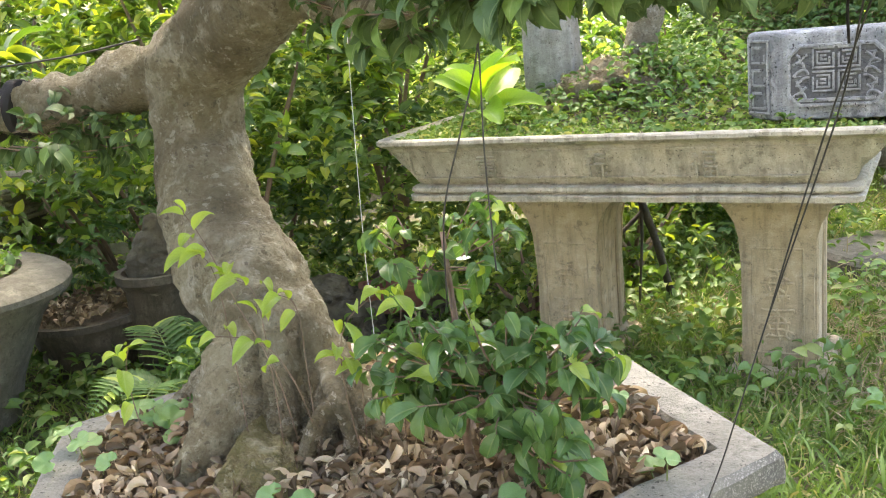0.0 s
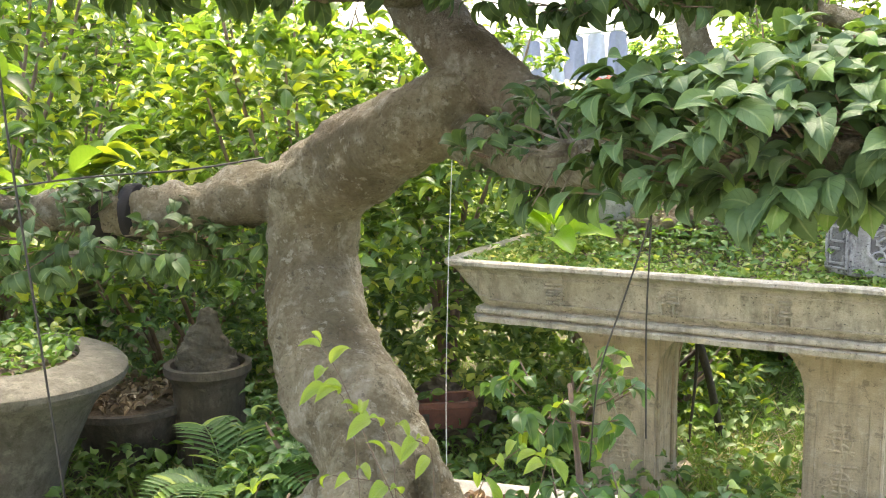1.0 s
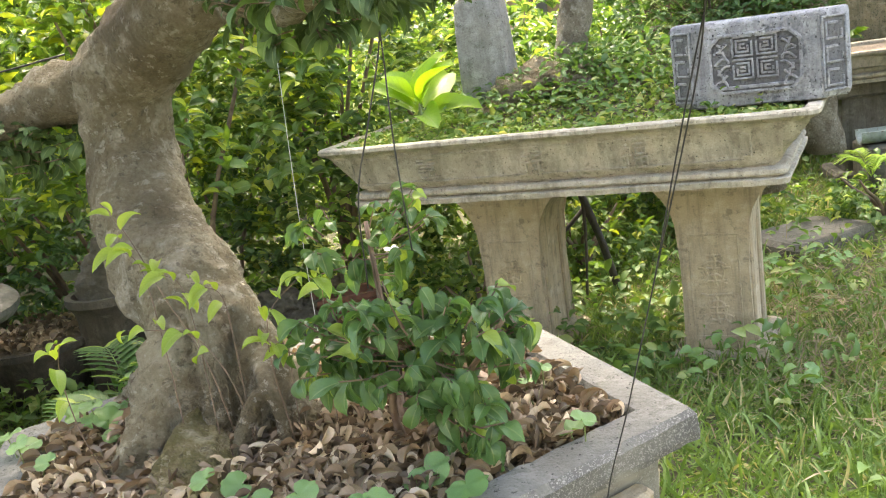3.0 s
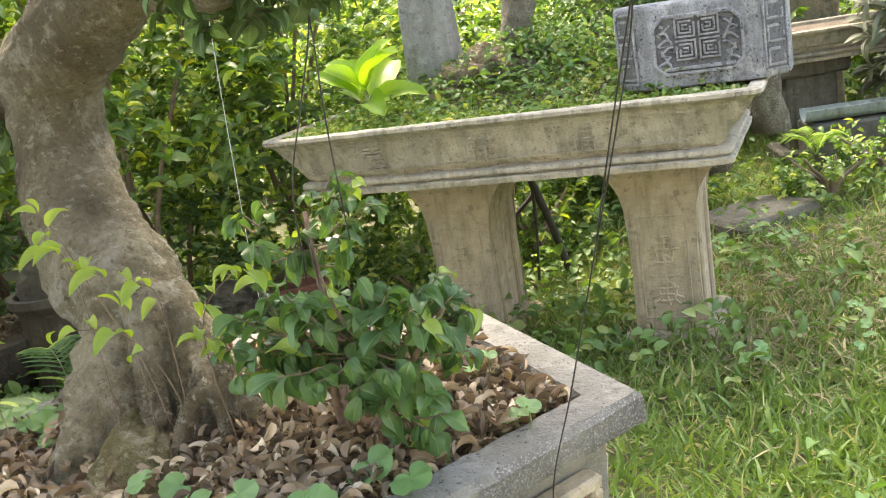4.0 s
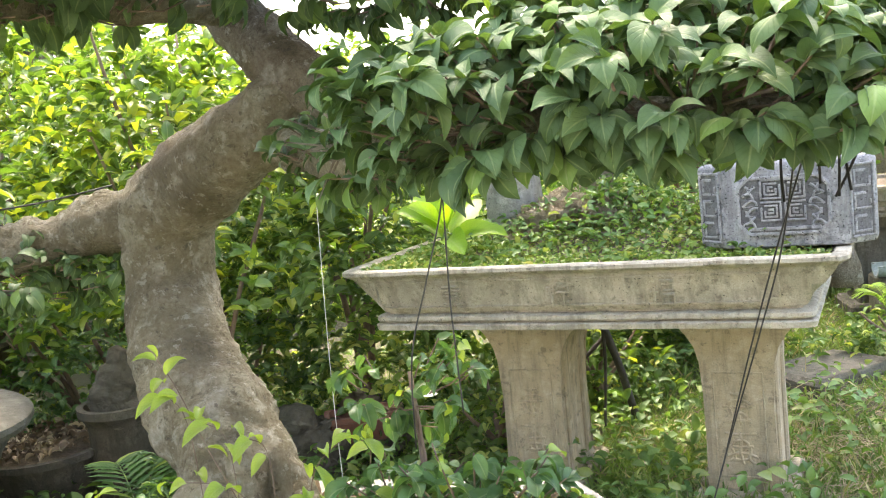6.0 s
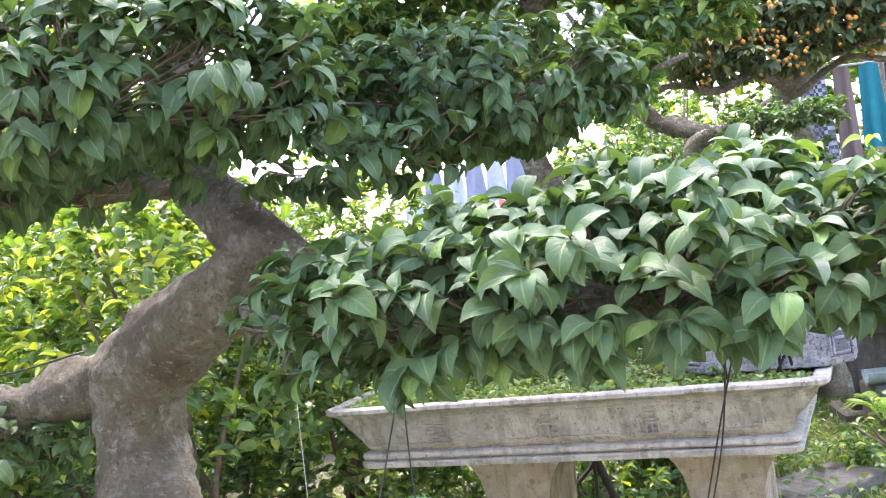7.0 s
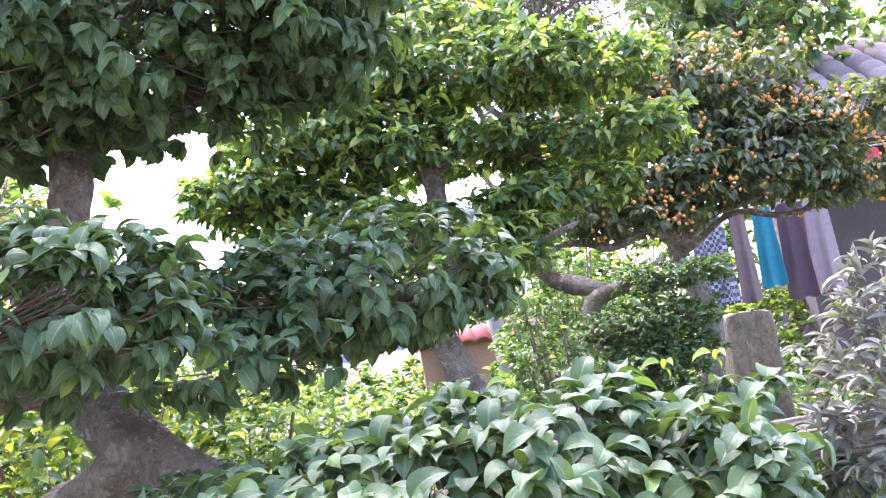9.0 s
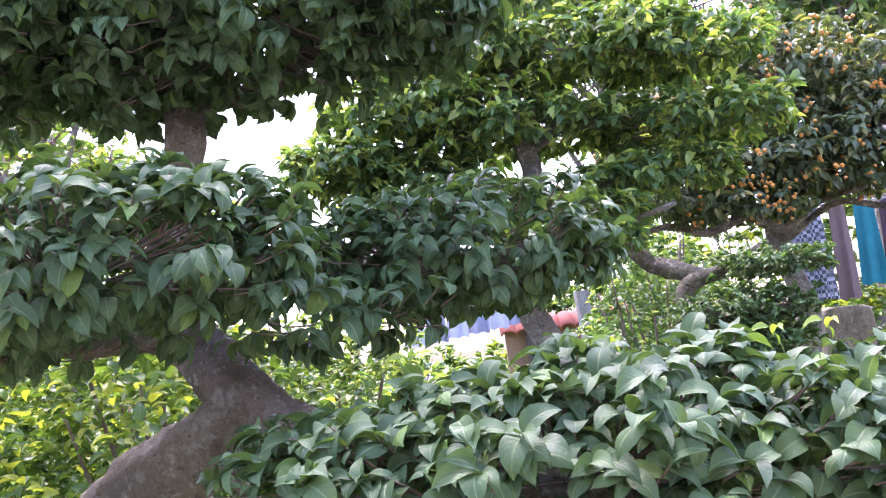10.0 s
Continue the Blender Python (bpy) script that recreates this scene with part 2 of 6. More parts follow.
GRANITE = concrete("worn_rim", (0.205, 0.205, 0.18), (0.155, 0.154, 0.135), (0.05, 0.05, 0.042), (0.105, 0.107, 0.085), (0.26, 0.258, 0.23), 0.6, 0.63, 0.3)
CONCRETE_BUFF = concrete("buff_concrete", (0.40, 0.355, 0.265), (0.31, 0.275, 0.205), (0.09, 0.08, 0.06), (0.17, 0.155, 0.11), (0.46, 0.42, 0.33))
DARK_WOOD = surface("wet_dark_wood", (0.035, 0.03, 0.025), (0.06, 0.05, 0.04), (0.02, 0.018, 0.015), 14.0, 80.0, 0.7, 0.5)
TERRAZZO, tn, tp, _ = nodes_of("terrazzo")
chip = tn.nodes.new("ShaderNodeTexVoronoi")
chip.inputs["Scale"].default_value = 400.0
tcz, twarp, tadd = tn.nodes.new("ShaderNodeTexCoord"), tn.nodes.new("ShaderNodeTexNoise"), tn.nodes.new("ShaderNodeMix")
twarp.inputs["Scale"].default_value, twarp.inputs["Detail"].default_value = 260.0, 3.0
tadd.data_type, tadd.blend_type = "RGBA", "LINEAR_LIGHT"
tadd.inputs[0].default_value = 0.006
tn.links.new(tcz.outputs["Object"], twarp.inputs["Vector"])
tn.links.new(tcz.outputs["Object"], tadd.inputs[6])
tn.links.new(twarp.outputs[1], tadd.inputs[7])
tn.links.new(tadd.outputs[2], chip.inputs["Vector"])
sep = tn.nodes.new("ShaderNodeSeparateColor")
tn.links.new(chip.outputs["Color"], sep.inputs[0])
size_of = tn.nodes.new("ShaderNodeMapRange")
size_of.inputs[3].default_value, size_of.inputs[4].default_value = 0.05, 0.55
tn.links.new(sep.outputs[0], size_of.inputs[0])
near_chip = tn.nodes.new("ShaderNodeMath")
near_chip.operation = "LESS_THAN"
tn.links.new(chip.outputs["Distance"], near_chip.inputs[0])
tn.links.new(size_of.outputs[0], near_chip.inputs[1])
tcol = mixed(tn, near_chip.outputs[0], mixed(tn, noisy(tn, 8.0, 5.0), (0.075, 0.075, 0.066), (0.14, 0.135, 0.115)), (0.27, 0.265, 0.24))
tn.links.new(mixed(tn, noisy(tn, 7.0, 5.0, 0.5, 0.66), tcol, (0.22, 0.215, 0.17)), tp.inputs["Base Color"])
tp.inputs["Roughness"].default_value = 0.75
bumped(tn, tp, near_chip.outputs[0], 0.4, 0.002)
BLOCK = concrete("carved_stone", (0.36, 0.37, 0.375), (0.23, 0.24, 0.245), (0.05, 0.05, 0.052), (0.10, 0.102, 0.105), (0.54, 0.55, 0.55), 1.0, 0.61, 0.4)
# darker copy of the block's stone: paints the shade of its recesses
BLOCK_SHADED = concrete("carved_stone_shaded", (0.12, 0.123, 0.127), (0.17, 0.173, 0.177), (0.04, 0.04, 0.042), (0.06, 0.06, 0.062), (0.24, 0.243, 0.245), 0.8, 0.62, 0.3)
STONE = concrete("grey_stone", (0.34, 0.335, 0.31), (0.25, 0.248, 0.225), (0.09, 0.09, 0.075), (0.15, 0.15, 0.12), (0.42, 0.415, 0.385), 0.8, 0.64, 0.4)
STONE_MOSSY = concrete("mossy_stone", (0.29, 0.235, 0.135), (0.20, 0.17, 0.095), (0.06, 0.055, 0.035), (0.10, 0.095, 0.05), (0.38, 0.33, 0.22), 1.0, 0.6, 0.5)
SOIL = surface("soil", (0.12, 0.09, 0.06), (0.19, 0.15, 0.10), (0.06, 0.045, 0.03), 6.0, 60.0, 0.95, 0.8, 0.01)
EARTH = surface("ground_earth", (0.125, 0.11, 0.058), (0.085, 0.095, 0.04), (0.06, 0.055, 0.03), 2.2, 40.0, 0.95, 0.6, 0.02)
CLAY = surface("terracotta", (0.21, 0.085, 0.055), (0.155, 0.065, 0.045), (0.10, 0.055, 0.04), 8.0, 60.0, 0.75, 0.3)
STONE_DARK = surface("dark_rock", (0.15, 0.13, 0.095), (0.10, 0.09, 0.065), (0.055, 0.05, 0.038), 7.0, 45.0, 0.95, 0.8, 0.01)
RUBBER = surface("black_rubber", (0.012, 0.012, 0.012), (0.022, 0.02, 0.018), (0.008, 0.008, 0.008), 20.0, 80.0, 0.85, 0.3)
TEAL_PAINT = surface("faded_teal_paint", (0.30, 0.37, 0.34), (0.24, 0.29, 0.27), (0.16, 0.17, 0.14), 5.0, 50.0, 0.7, 0.3, stain=((0.14, 0.13, 0.10), (0.40, 0.44, 0.41)))
GLAZE = concrete("brown_pot", (0.115, 0.10, 0.075), (0.085, 0.075, 0.057), (0.035, 0.032, 0.025), (0.05, 0.047, 0.035), (0.17, 0.155, 0.12), 0.5)
WIRE = surface("black_wire", (0.02, 0.02, 0.02), (0.035, 0.033, 0.03), (0.015, 0.015, 0.015), 30.0, 90.0, 0.5, 0.1)
STRING = surface("white_string", (0.6, 0.6, 0.55), (0.7, 0.7, 0.64), (0.5, 0.5, 0.45), 30.0, 90.0, 0.8, 0.0)
ROOF = surface("roof_tile", (0.25, 0.20, 0.165), (0.19, 0.155, 0.13), (0.10, 0.09, 0.075), 2.5, 25.0, 0.9, 0.5, 0.01, vary=0.25)
# dark tone holds the shade that falls under the house eave
PLASTER_SHADED = surface("shaded_plaster", (0.115, 0.098, 0.075), (0.085, 0.074, 0.057), (0.06, 0.052, 0.04), 1.5, 30.0, 0.9, 0.3)
# pale tone of the added wall, chosen to throw light forward
BOUNCE_WHITE = surface("bounce_white", (0.62, 0.60, 0.55), (0.54, 0.52, 0.47), (0.44, 0.42, 0.37), 1.5, 30.0, 0.9, 0.3)
OCHRE = surface("ochre_wall", (0.36, 0.23, 0.12), (0.30, 0.18, 0.09), (0.2, 0.13, 0.08), 1.5, 30.0, 0.9, 0.3)
REDTILE = surface("red_tile", (0.46, 0.13, 0.075), (0.38, 0.105, 0.06), (0.22, 0.08, 0.055), 3.0, 30.0, 0.8, 0.3, vary=0.2)
PETAL = foliage("white_petal", (0.75, 0.75, 0.7), (0.82, 0.82, 0.78), None, 0, 0.5, 0.3, (1, 1, 1), veins=False)
FRUIT = surface("orange_berry", (0.62, 0.25, 0.03), (0.70, 0.33, 0.06), (0.45, 0.18, 0.03), 20.0, 60.0, 0.4, 0.1, vary=0.2)


def cloth(name, a, b, fine=25.0):
    return surface(name, a, b, tuple(0.7 * v for v in a), 3.0, fine, 0.95, 0.25)


# ---- builders ----


def part(name, data, material, parent=None, label=""):
    """Links a bmesh or mesh as one mesh object, under a parent if there is one."""
    if isinstance(data, bmesh.types.BMesh):
        me = bpy.data.meshes.new(name)
        data.to_mesh(me)
        data.free()
    else:
        me = data
    if material and not me.materials:
        me.materials.append(material)
    ob = new(name, me)
    ob.parent = parent
    if label:
        tagged(ob, label)
    return ob


def thing(name, label, category, at=(0, 0, 0), turn=0.0, group="", kind=""):
    ob = new(name)
    ob.empty_display_size = 0.05
    ob.matrix_world = pose(*at, 0, 0, turn)
    return tagged(ob, label, category, group, kind)


def mesh_np(name, v, f, smooth=True):
    me = bpy.data.meshes.new(name)
    v, f = np.asarray(v, np.float32), np.asarray(f, np.int32)
    me.vertices.add(len(v))
    me.vertices.foreach_set("co", v[:, :3].ravel())
    me.loops.add(f.size)
    me.loops.foreach_set("vertex_index", f.ravel())
    me.polygons.add(len(f))
    me.polygons.foreach_set("loop_start", np.arange(0, f.size, f.shape[1], dtype=np.int32))
    me.polygons.foreach_set("use_smooth", np.full(len(f), smooth))
    me.update(calc_edges=True)
    me.validate()
    if v.shape[1] == 5:
        blade = me.attributes.new("blade", "FLOAT_VECTOR", "POINT")
        blade.data.foreach_set("vector", np.pad(v[:, 3:], ((0, 0), (0, 1))).astype(np.float32).ravel())
    return me


def unit(a):
    return a / np.maximum(np.linalg.norm(a, axis=-1, keepdims=True), 1e-9)


def leaf_shape(ns=5, width=0.5, bend=60.0, fold=0.18, across=2, wave=0.0, blunt=0.0, rise=22.0, twist=0.0):
    """One leaf about 1 long along x: an egg-shaped blade with a short drawn-out tip, arching over by bend degrees; fold: edges up (+) or down."""
    stops = np.array([0, 0.05, 0.14, 0.28, 0.42, 0.56, 0.70, 0.82, 0.90, 0.95, 1.0])
    wide = np.array([0.05, 0.28, 0.64, 0.93, 1.0, 0.95, 0.76, 0.48 + 0.2 * blunt, 0.24 + 0.35 * blunt, 0.11 + 0.3 * blunt, 0.02])
    v, f, x, z = [], [], 0.0, 0.0
    cols = np.linspace(-1, 1, across + 1)
    for i in range(ns + 1):
        a = i / ns
        th = radians(rise - bend * a)
        if i:
            x, z = x + math.cos(th) / ns, z + math.sin(th) / ns
        w = 0.5 * width * np.interp(a, stops, wide)
        tw = radians(twist) * a
        for c in cols:
            up = fold * w * 2 * (abs(c) ** 1.5) + wave * w * c * math.sin(6 * a + 0.6)
            yy, zz = c * w * (1 - 0.15 * abs(fold) * abs(c)), up
            v.append((x - zz * math.sin(th), yy * math.cos(tw) - zz * math.sin(tw), z + zz * math.cos(th) + yy * math.sin(tw), c, a))
        if i:
            n = (across + 1) * i
            f += [(n - across - 1 + k, n + k, n + k + 1, n - across + k) for k in range(across)]
    return np.array(v), np.array(f)


NEAR = [leaf_shape(10, 0.52, 105, 0.16, 4, 0.18, 0.0, 40, 18), leaf_shape(10, 0.46, 80, 0.28, 4, 0.24, 0.0, 28, -24), leaf_shape(10, 0.54, 135, 0.08, 4, -0.2, 0.0, 50, -14), leaf_shape(10, 0.50, 118, -0.14, 4, 0.16, 0.0, 42, 28)]
MID = [leaf_shape(6, 0.52, 70, 0.25), leaf_shape(6, 0.48, 40, 0.4)]
FAR = [leaf_shape(4, 0.56, 50, 0.3)]
STALK = [leaf_shape(4, 0.035, 40, 0.2), leaf_shape(4, 0.03, -30, 0.2, 2, 0.0, 0.0, -15)]
BLADE = [leaf_shape(4, 0.095, 75, 0.2), leaf_shape(4, 0.07, 45, 0.3)]
SHRUB = [leaf_shape(10, 0.54, 70, 0.22, 4, 0.34, 0.0, 10, 25), leaf_shape(10, 0.50, 100, 0.3, 4, 0.4, 0.0, 20, -35), leaf_shape(10, 0.56, 55, 0.12, 4, -0.35, 0.0, 5, 45)]
SLIM = [leaf_shape(10, 0.36, 105, 0.35, 4, 0.35, 0.0, 45, 35), leaf_shape(10, 0.40, 80, 0.25, 4, -0.35, 0.0, 30, -45)]
DEAD = [leaf_shape(8, 0.44, 110, 0.55, 4, 0.4, 0.0, 50, 45), leaf_shape(8, 0.36, -90, 0.7, 4, -0.4, 0.0, -40, -60), leaf_shape(8, 0.46, 140, 0.4, 4, 0.45, 0.0, 65, -40), leaf_shape(8, 0.28, 70, 0.9, 4, 0.6, 0.0, 30, 110)]
rng = np.random.default_rng(7)


def axes_of(d, n):
    x = unit(d)
    y = unit(np.cross(n, x))
    return x, y, np.cross(x, y)


def cloud(shapes, p, d, n, s):
    """Many leaves at places p, along d, facing n, of lengths s, as one vertex and face array."""
    x, y, z = axes_of(d, n)
    vs, fs, at = [], [], 0
    pick = rng.integers(0, len(shapes), len(p))
    for k, (v, f) in enumerate(shapes):
        m = np.where(pick == k)[0]
        if not len(m):
            continue
        q = p[m, None] + s[m, None, None] * (v[None, :, :1] * x[m, None] + v[None, :, 1:2] * y[m, None] + v[None, :, 2:3] * z[m, None])
        vs.append(np.hstack([q.reshape(-1, 3), np.tile(v[:, 3:], (len(m), 1))]))
        fs.append((f[None] + (at + np.arange(len(m)) * len(v))[:, None, None]).reshape(-1, 4))
        at += len(m) * len(v)
    return np.concatenate(vs), np.concatenate(fs)


def sticks(a, b, ra, rb, sides=5):
    """Straight tapered twigs from points a to points b."""
    a, b = np.asarray(a, float), np.asarray(b, float)
    x = unit(b - a)
    h = np.where(np.abs(x[:, 2:]) > 0.9, np.array([[1.0, 0, 0]]), np.array([[0, 0, 1.0]]))
    y = unit(np.cross(h, x))
    z = np.cross(x, y)
    t = np.arange(sides) * 2 * np.pi / sides
    ring = np.cos(t)[None, :, None] * y[:, None] + np.sin(t)[None, :, None] * z[:, None]
    ra, rb = np.broadcast_to(ra, len(a))[:, None, None], np.broadcast_to(rb, len(a))[:, None, None]
    v = np.concatenate([a[:, None] + ra * ring, b[:, None] + rb * ring], 1)
    i = np.arange(sides)
    j = (i + 1) % sides
    f = np.stack([i, j, j + sides, i + sides], 1)
    return v.reshape(-1, 3), (f[None] + (np.arange(len(a)) * 2 * sides)[:, None, None]).reshape(-1, 4)


def joined(pieces):
    vs, fs, at = [], [], 0
    wide = max(v.shape[1] for v, f in pieces)
    for v, f in pieces:
        vs.append(np.pad(v, ((0, 0), (0, wide - v.shape[1]))))
        fs.append(f + at)
        at += len(v)
    return np.concatenate(vs), np.concatenate(fs)


def spline(pts, n):
    """Points along a smooth line through pts, columns of any number."""
    p = np.asarray(pts, float)
    p = np.vstack([2 * p[0] - p[1], p, 2 * p[-1] - p[-2]])
    out = []
    for t in np.linspace(0, len(pts) - 1 - 1e-6, n):
        i, u = int(t), t - int(t)
        a, b, c, e = p[i:i + 4]
        out.append(0.5 * (2 * b + (c - a) * u + (2 * a - 5 * b + 4 * c - e) * u * u + (3 * b - a - 3 * c + e) * u ** 3))
    return np.array(out)


def tube(pts, rings=24, sides=12, lump=0.12, seed=0.0, freq=9.0, flute=0.0):
    """A limb through rows of x, y, z, radius, with lumps; closed at both ends. Returns vertex and face arrays."""
    c = spline(pts, rings)
    t = unit(np.gradient(c[:, :3], axis=0))
    y = unit(np.cross(t[0], (0.3, 0.9, 0.2)))
    v = []
    for i in range(rings):
        y = unit(y - (y @ t[i]) * t[i])
        z = np.cross(t[i], y)
        for k in range(sides):
            a = 2 * math.pi * k / sides
            dirn = math.cos(a) * y + math.sin(a) * z
            q = c[i, :3] + dirn * c[i, 3]
            w = noise.noise(Vector(q * freq) + Vector((seed, 0, 0))) + 0.6 * noise.noise(Vector(q * freq * 3.1)) + 0.3 * noise.noise(Vector(q * freq * 8.0))
            w += 1.1 * (0.25 - abs(noise.noise(Vector((q[0] * freq * 2.6, q[1] * freq * 2.6, q[2] * freq * 1.1 + seed)))))
            if flute:
                w += flute * math.cos(5 * a + 3 * noise.noise(Vector(c[i, :3] * 4))) * max(0.0, 1 - i / (0.3 * rings))
            v.append(c[i, :3] + dirn * c[i, 3] * (1 + lump * w))
    v += [c[0, :3], c[-1, :3]]
    f = []
    for i in range(rings - 1):
        for k in range(sides):
            j = (k + 1) % sides
            f.append((i * sides + k, i * sides + j, (i + 1) * sides + j, (i + 1) * sides + k))
    n = rings * sides
    for k in range(0, sides, 2):
        f.append((n, (k + 2) % sides, k + 1, k))
        f.append((n + 1, n - sides + k, n - sides + k + 1, n - sides + (k + 2) % sides))
    return np.array(v), np.array(f)


def loft(rings, cap_lo=True, cap_hi=True, bm=None):
    """A bmesh skin over rings of equal length."""
    bm = bm or bmesh.new()
    rows = [[bm.verts.new(p) for p in r] for r in rings]
    n = len(rows[0])
    for a, b in zip(rows, rows[1:]):
        for i in range(n):
            bm.faces.new((a[i], a[(i + 1) % n], b[(i + 1) % n], b[i]))
    if cap_lo:
        bm.faces.new(rows[0][::-1])
    if cap_hi:
        bm.faces.new(rows[-1])
    return bm


def rect_ring(x0, x1, y0, y1, r, z, n=4):
    out = []
    for cx, cy, a0 in ((x1 - r, y1 - r, 0), (x0 + r, y1 - r, 90), (x0 + r, y0 + r, 180), (x1 - r, y0 + r, 270)):
        for k in range(n + 1):
            a = radians(a0 + 90 * k / n)
            out.append((cx + r * math.cos(a), cy + r * math.sin(a), z))
    return out


def box(bm, x0, x1, y0, y1, z0, z1, bevel=0.003):
    """A box with chamfered upright edges and soft top and bottom, into a bmesh."""
    b = min(bevel, 0.3 * min(x1 - x0, y1 - y0, z1 - z0))
    loft([rect_ring(x0 + b, x1 - b, y0 + b, y1 - b, b, z0, 1), rect_ring(x0, x1, y0, y1, b, z0 + b, 1),
          rect_ring(x0, x1, y0, y1, b, z1 - b, 1), rect_ring(x0 + b, x1 - b, y0 + b, y1 - b, b, z1, 1)], bm=bm)
    return bm


def shade_smooth(ob, angle=40):
    me = ob.data
    me.shade_smooth()
    me.set_sharp_from_angle(angle=radians(angle))
    return ob


def in_ellipsoid(n, c, r, shell=0.5, flat=None):
    """n points in an ellipsoid, crowded towards its skin; flat: none below this share of its half height."""
    d = unit(rng.normal(size=(n * 3, 3)))
    q = d * (rng.random((n * 3, 1)) ** (1 / 3) * shell + (1 - shell))
    q *= 1 + 0.15 * np.sin(5 * d[:, :1] * 3 + 2) * np.cos(4 * d[:, 1:2])
    if flat is not None:
        q = q[q[:, 2] > flat]
    q = q[:n]
    return np.asarray(c) + q * np.asarray(r), unit(q)


def sprays(tips, out, per, length, spread=0.8, lift=0.1, along=0.05, jitter=0.25):
    """Leaves in whorls round shoot tips: places, directions, facings and lengths."""
    n = len(tips) * per
    p, o = np.repeat(tips, per, 0), np.repeat(out, per, 0)
    d = rng.normal(size=(n, 3)) * (spread, spread, spread * 0.45) + o * (0.75, 0.75, 0.45) + (0, 0, lift - 0.12)
    p = p - o * (rng.random((n, 1)) * along)
    up = np.array([0, 0, 0.85]) + rng.normal(size=(n, 3)) * jitter + o * 0.75
    return p, unit(d), unit(up), length * (0.6 + 0.55 * rng.random(n))


def ball(bm, c, r, seg=8, rings=6):
    return bmesh.ops.create_uvsphere(bm, u_segments=seg, v_segments=rings, radius=r, matrix=Matrix.Translation(c))

# ---- ground ----
TURN_TRAY = -22.41
DU, DV = np.array([0.9245, -0.3812, 0.0]), np.array([0.3812, 0.9245, 0.0])


def tray_at(u, v, z=0.0):
    return tuple(u * DU + v * DV + np.array([0, 0, z]))


def ground_height(x, y):
    return 0.03 * noise.noise(Vector((x * 1.3, y * 1.3, 0))) + 0.012 * noise.noise(Vector((x * 6, y * 6, 3)))


gx = np.concatenate([np.linspace(-300, -7, 8), np.linspace(-6, 6, 61), np.linspace(7, 300, 8)])
gy = np.concatenate([np.linspace(-300, -3, 8), np.linspace(-2, 9, 56), np.linspace(10, 300, 8)])
gv = [(x, y, ground_height(x, y) * (1 if abs(x) < 7 and -3 < y < 10 else 0) - 0.02) for y in gy for x in gx]
nx = len(gx)
gf = [(j * nx + i, j * nx + i + 1, (j + 1) * nx + i + 1, (j + 1) * nx + i) for j in range(len(gy) - 1) for i in range(nx - 1)]
tagged(part("ground", mesh_np("ground", gv, gf), EARTH), "earthy garden ground with patches of grass", "ground", kind="structure")

# ---- tray on two pedestals ----
U0, U1, V0, V1, RIM = -1.562, 0.037, 2.766, 3.59, 0.822
UC, VC = (U0 + U1) / 2, (V0 + V1) / 2
HX, HY = (U1 - U0) / 2, (V1 - V0) / 2


def subdivided(ring, step):
    """A closed ring with more points on its long sides."""
    out = []
    for a, b in zip(ring, ring[1:] + ring[:1]):
        m = max(1, round(math.dist(a, b) / step)) if math.dist(a, b) > 0.2 else 1
        out += [tuple(a[i] + (b[i] - a[i]) * k / m for i in range(3)) for k in range(m)]
    return out


def tray_body(hx, hy, rim, h):
    prof = [(0.085, -h), (0.052, -h + 0.001), (0.049, -h + 0.018), (0.055, -h + 0.021), (0.074, -h + 0.022), (0.075, -h + 0.027), (0.056, -h + 0.029), (0.053, -h + 0.034), (0.055, -h + 0.044),
            (0.062, -h + 0.048), (0.088, -h + 0.050), (0.087, -h + 0.056), (0.074, -h + 0.060), (0.068, -h + 0.075), (0.050, -0.085), (0.036, -0.046), (0.026, -0.030), (0.008, -0.022),
            (0.0, -0.015), (0.0, -0.004), (0.005, 0.0), (0.040, 0.0), (0.046, -0.006), (0.060, -0.06)]
    rings = []
    for k, (i, z) in enumerate(prof):
        u = min(1.0, max(0.0, (-z - 0.03) / (h - 0.085)))
        e = i + (0.044 * u * u * (3 - 2 * u) if k < 20 else 0.0)
        ring = rect_ring(-hx + e, hx - e, -hy + i, hy - i, max(0.014, 0.055 - 0.4 * i), rim + z, 5)
        rings.append([(x + 0.002 * noise.noise(Vector((x * 9, y * 9, z * 30))), y + 0.0025 * noise.noise(Vector((x * 14, z * 30, y * 9))), q + 0.0025 * noise.noise(Vector((x * 11, y * 11, 4)))) for x, y, q in subdivided(ring, 0.035)])
    return loft(rings)


tray = thing("bonsai_tray", "long weathered concrete bonsai tray on two pedestals", "planter", tray_at(UC, VC), TURN_TRAY)
basin = shade_smooth(part("basin", tray_body(HX, HY, RIM, 0.212), CONCRETE, tray), 30)
# raised outline of the long panel, following the wall's slope
bm = bmesh.new()
pl, pr = -1.44 - UC, -0.155 - UC
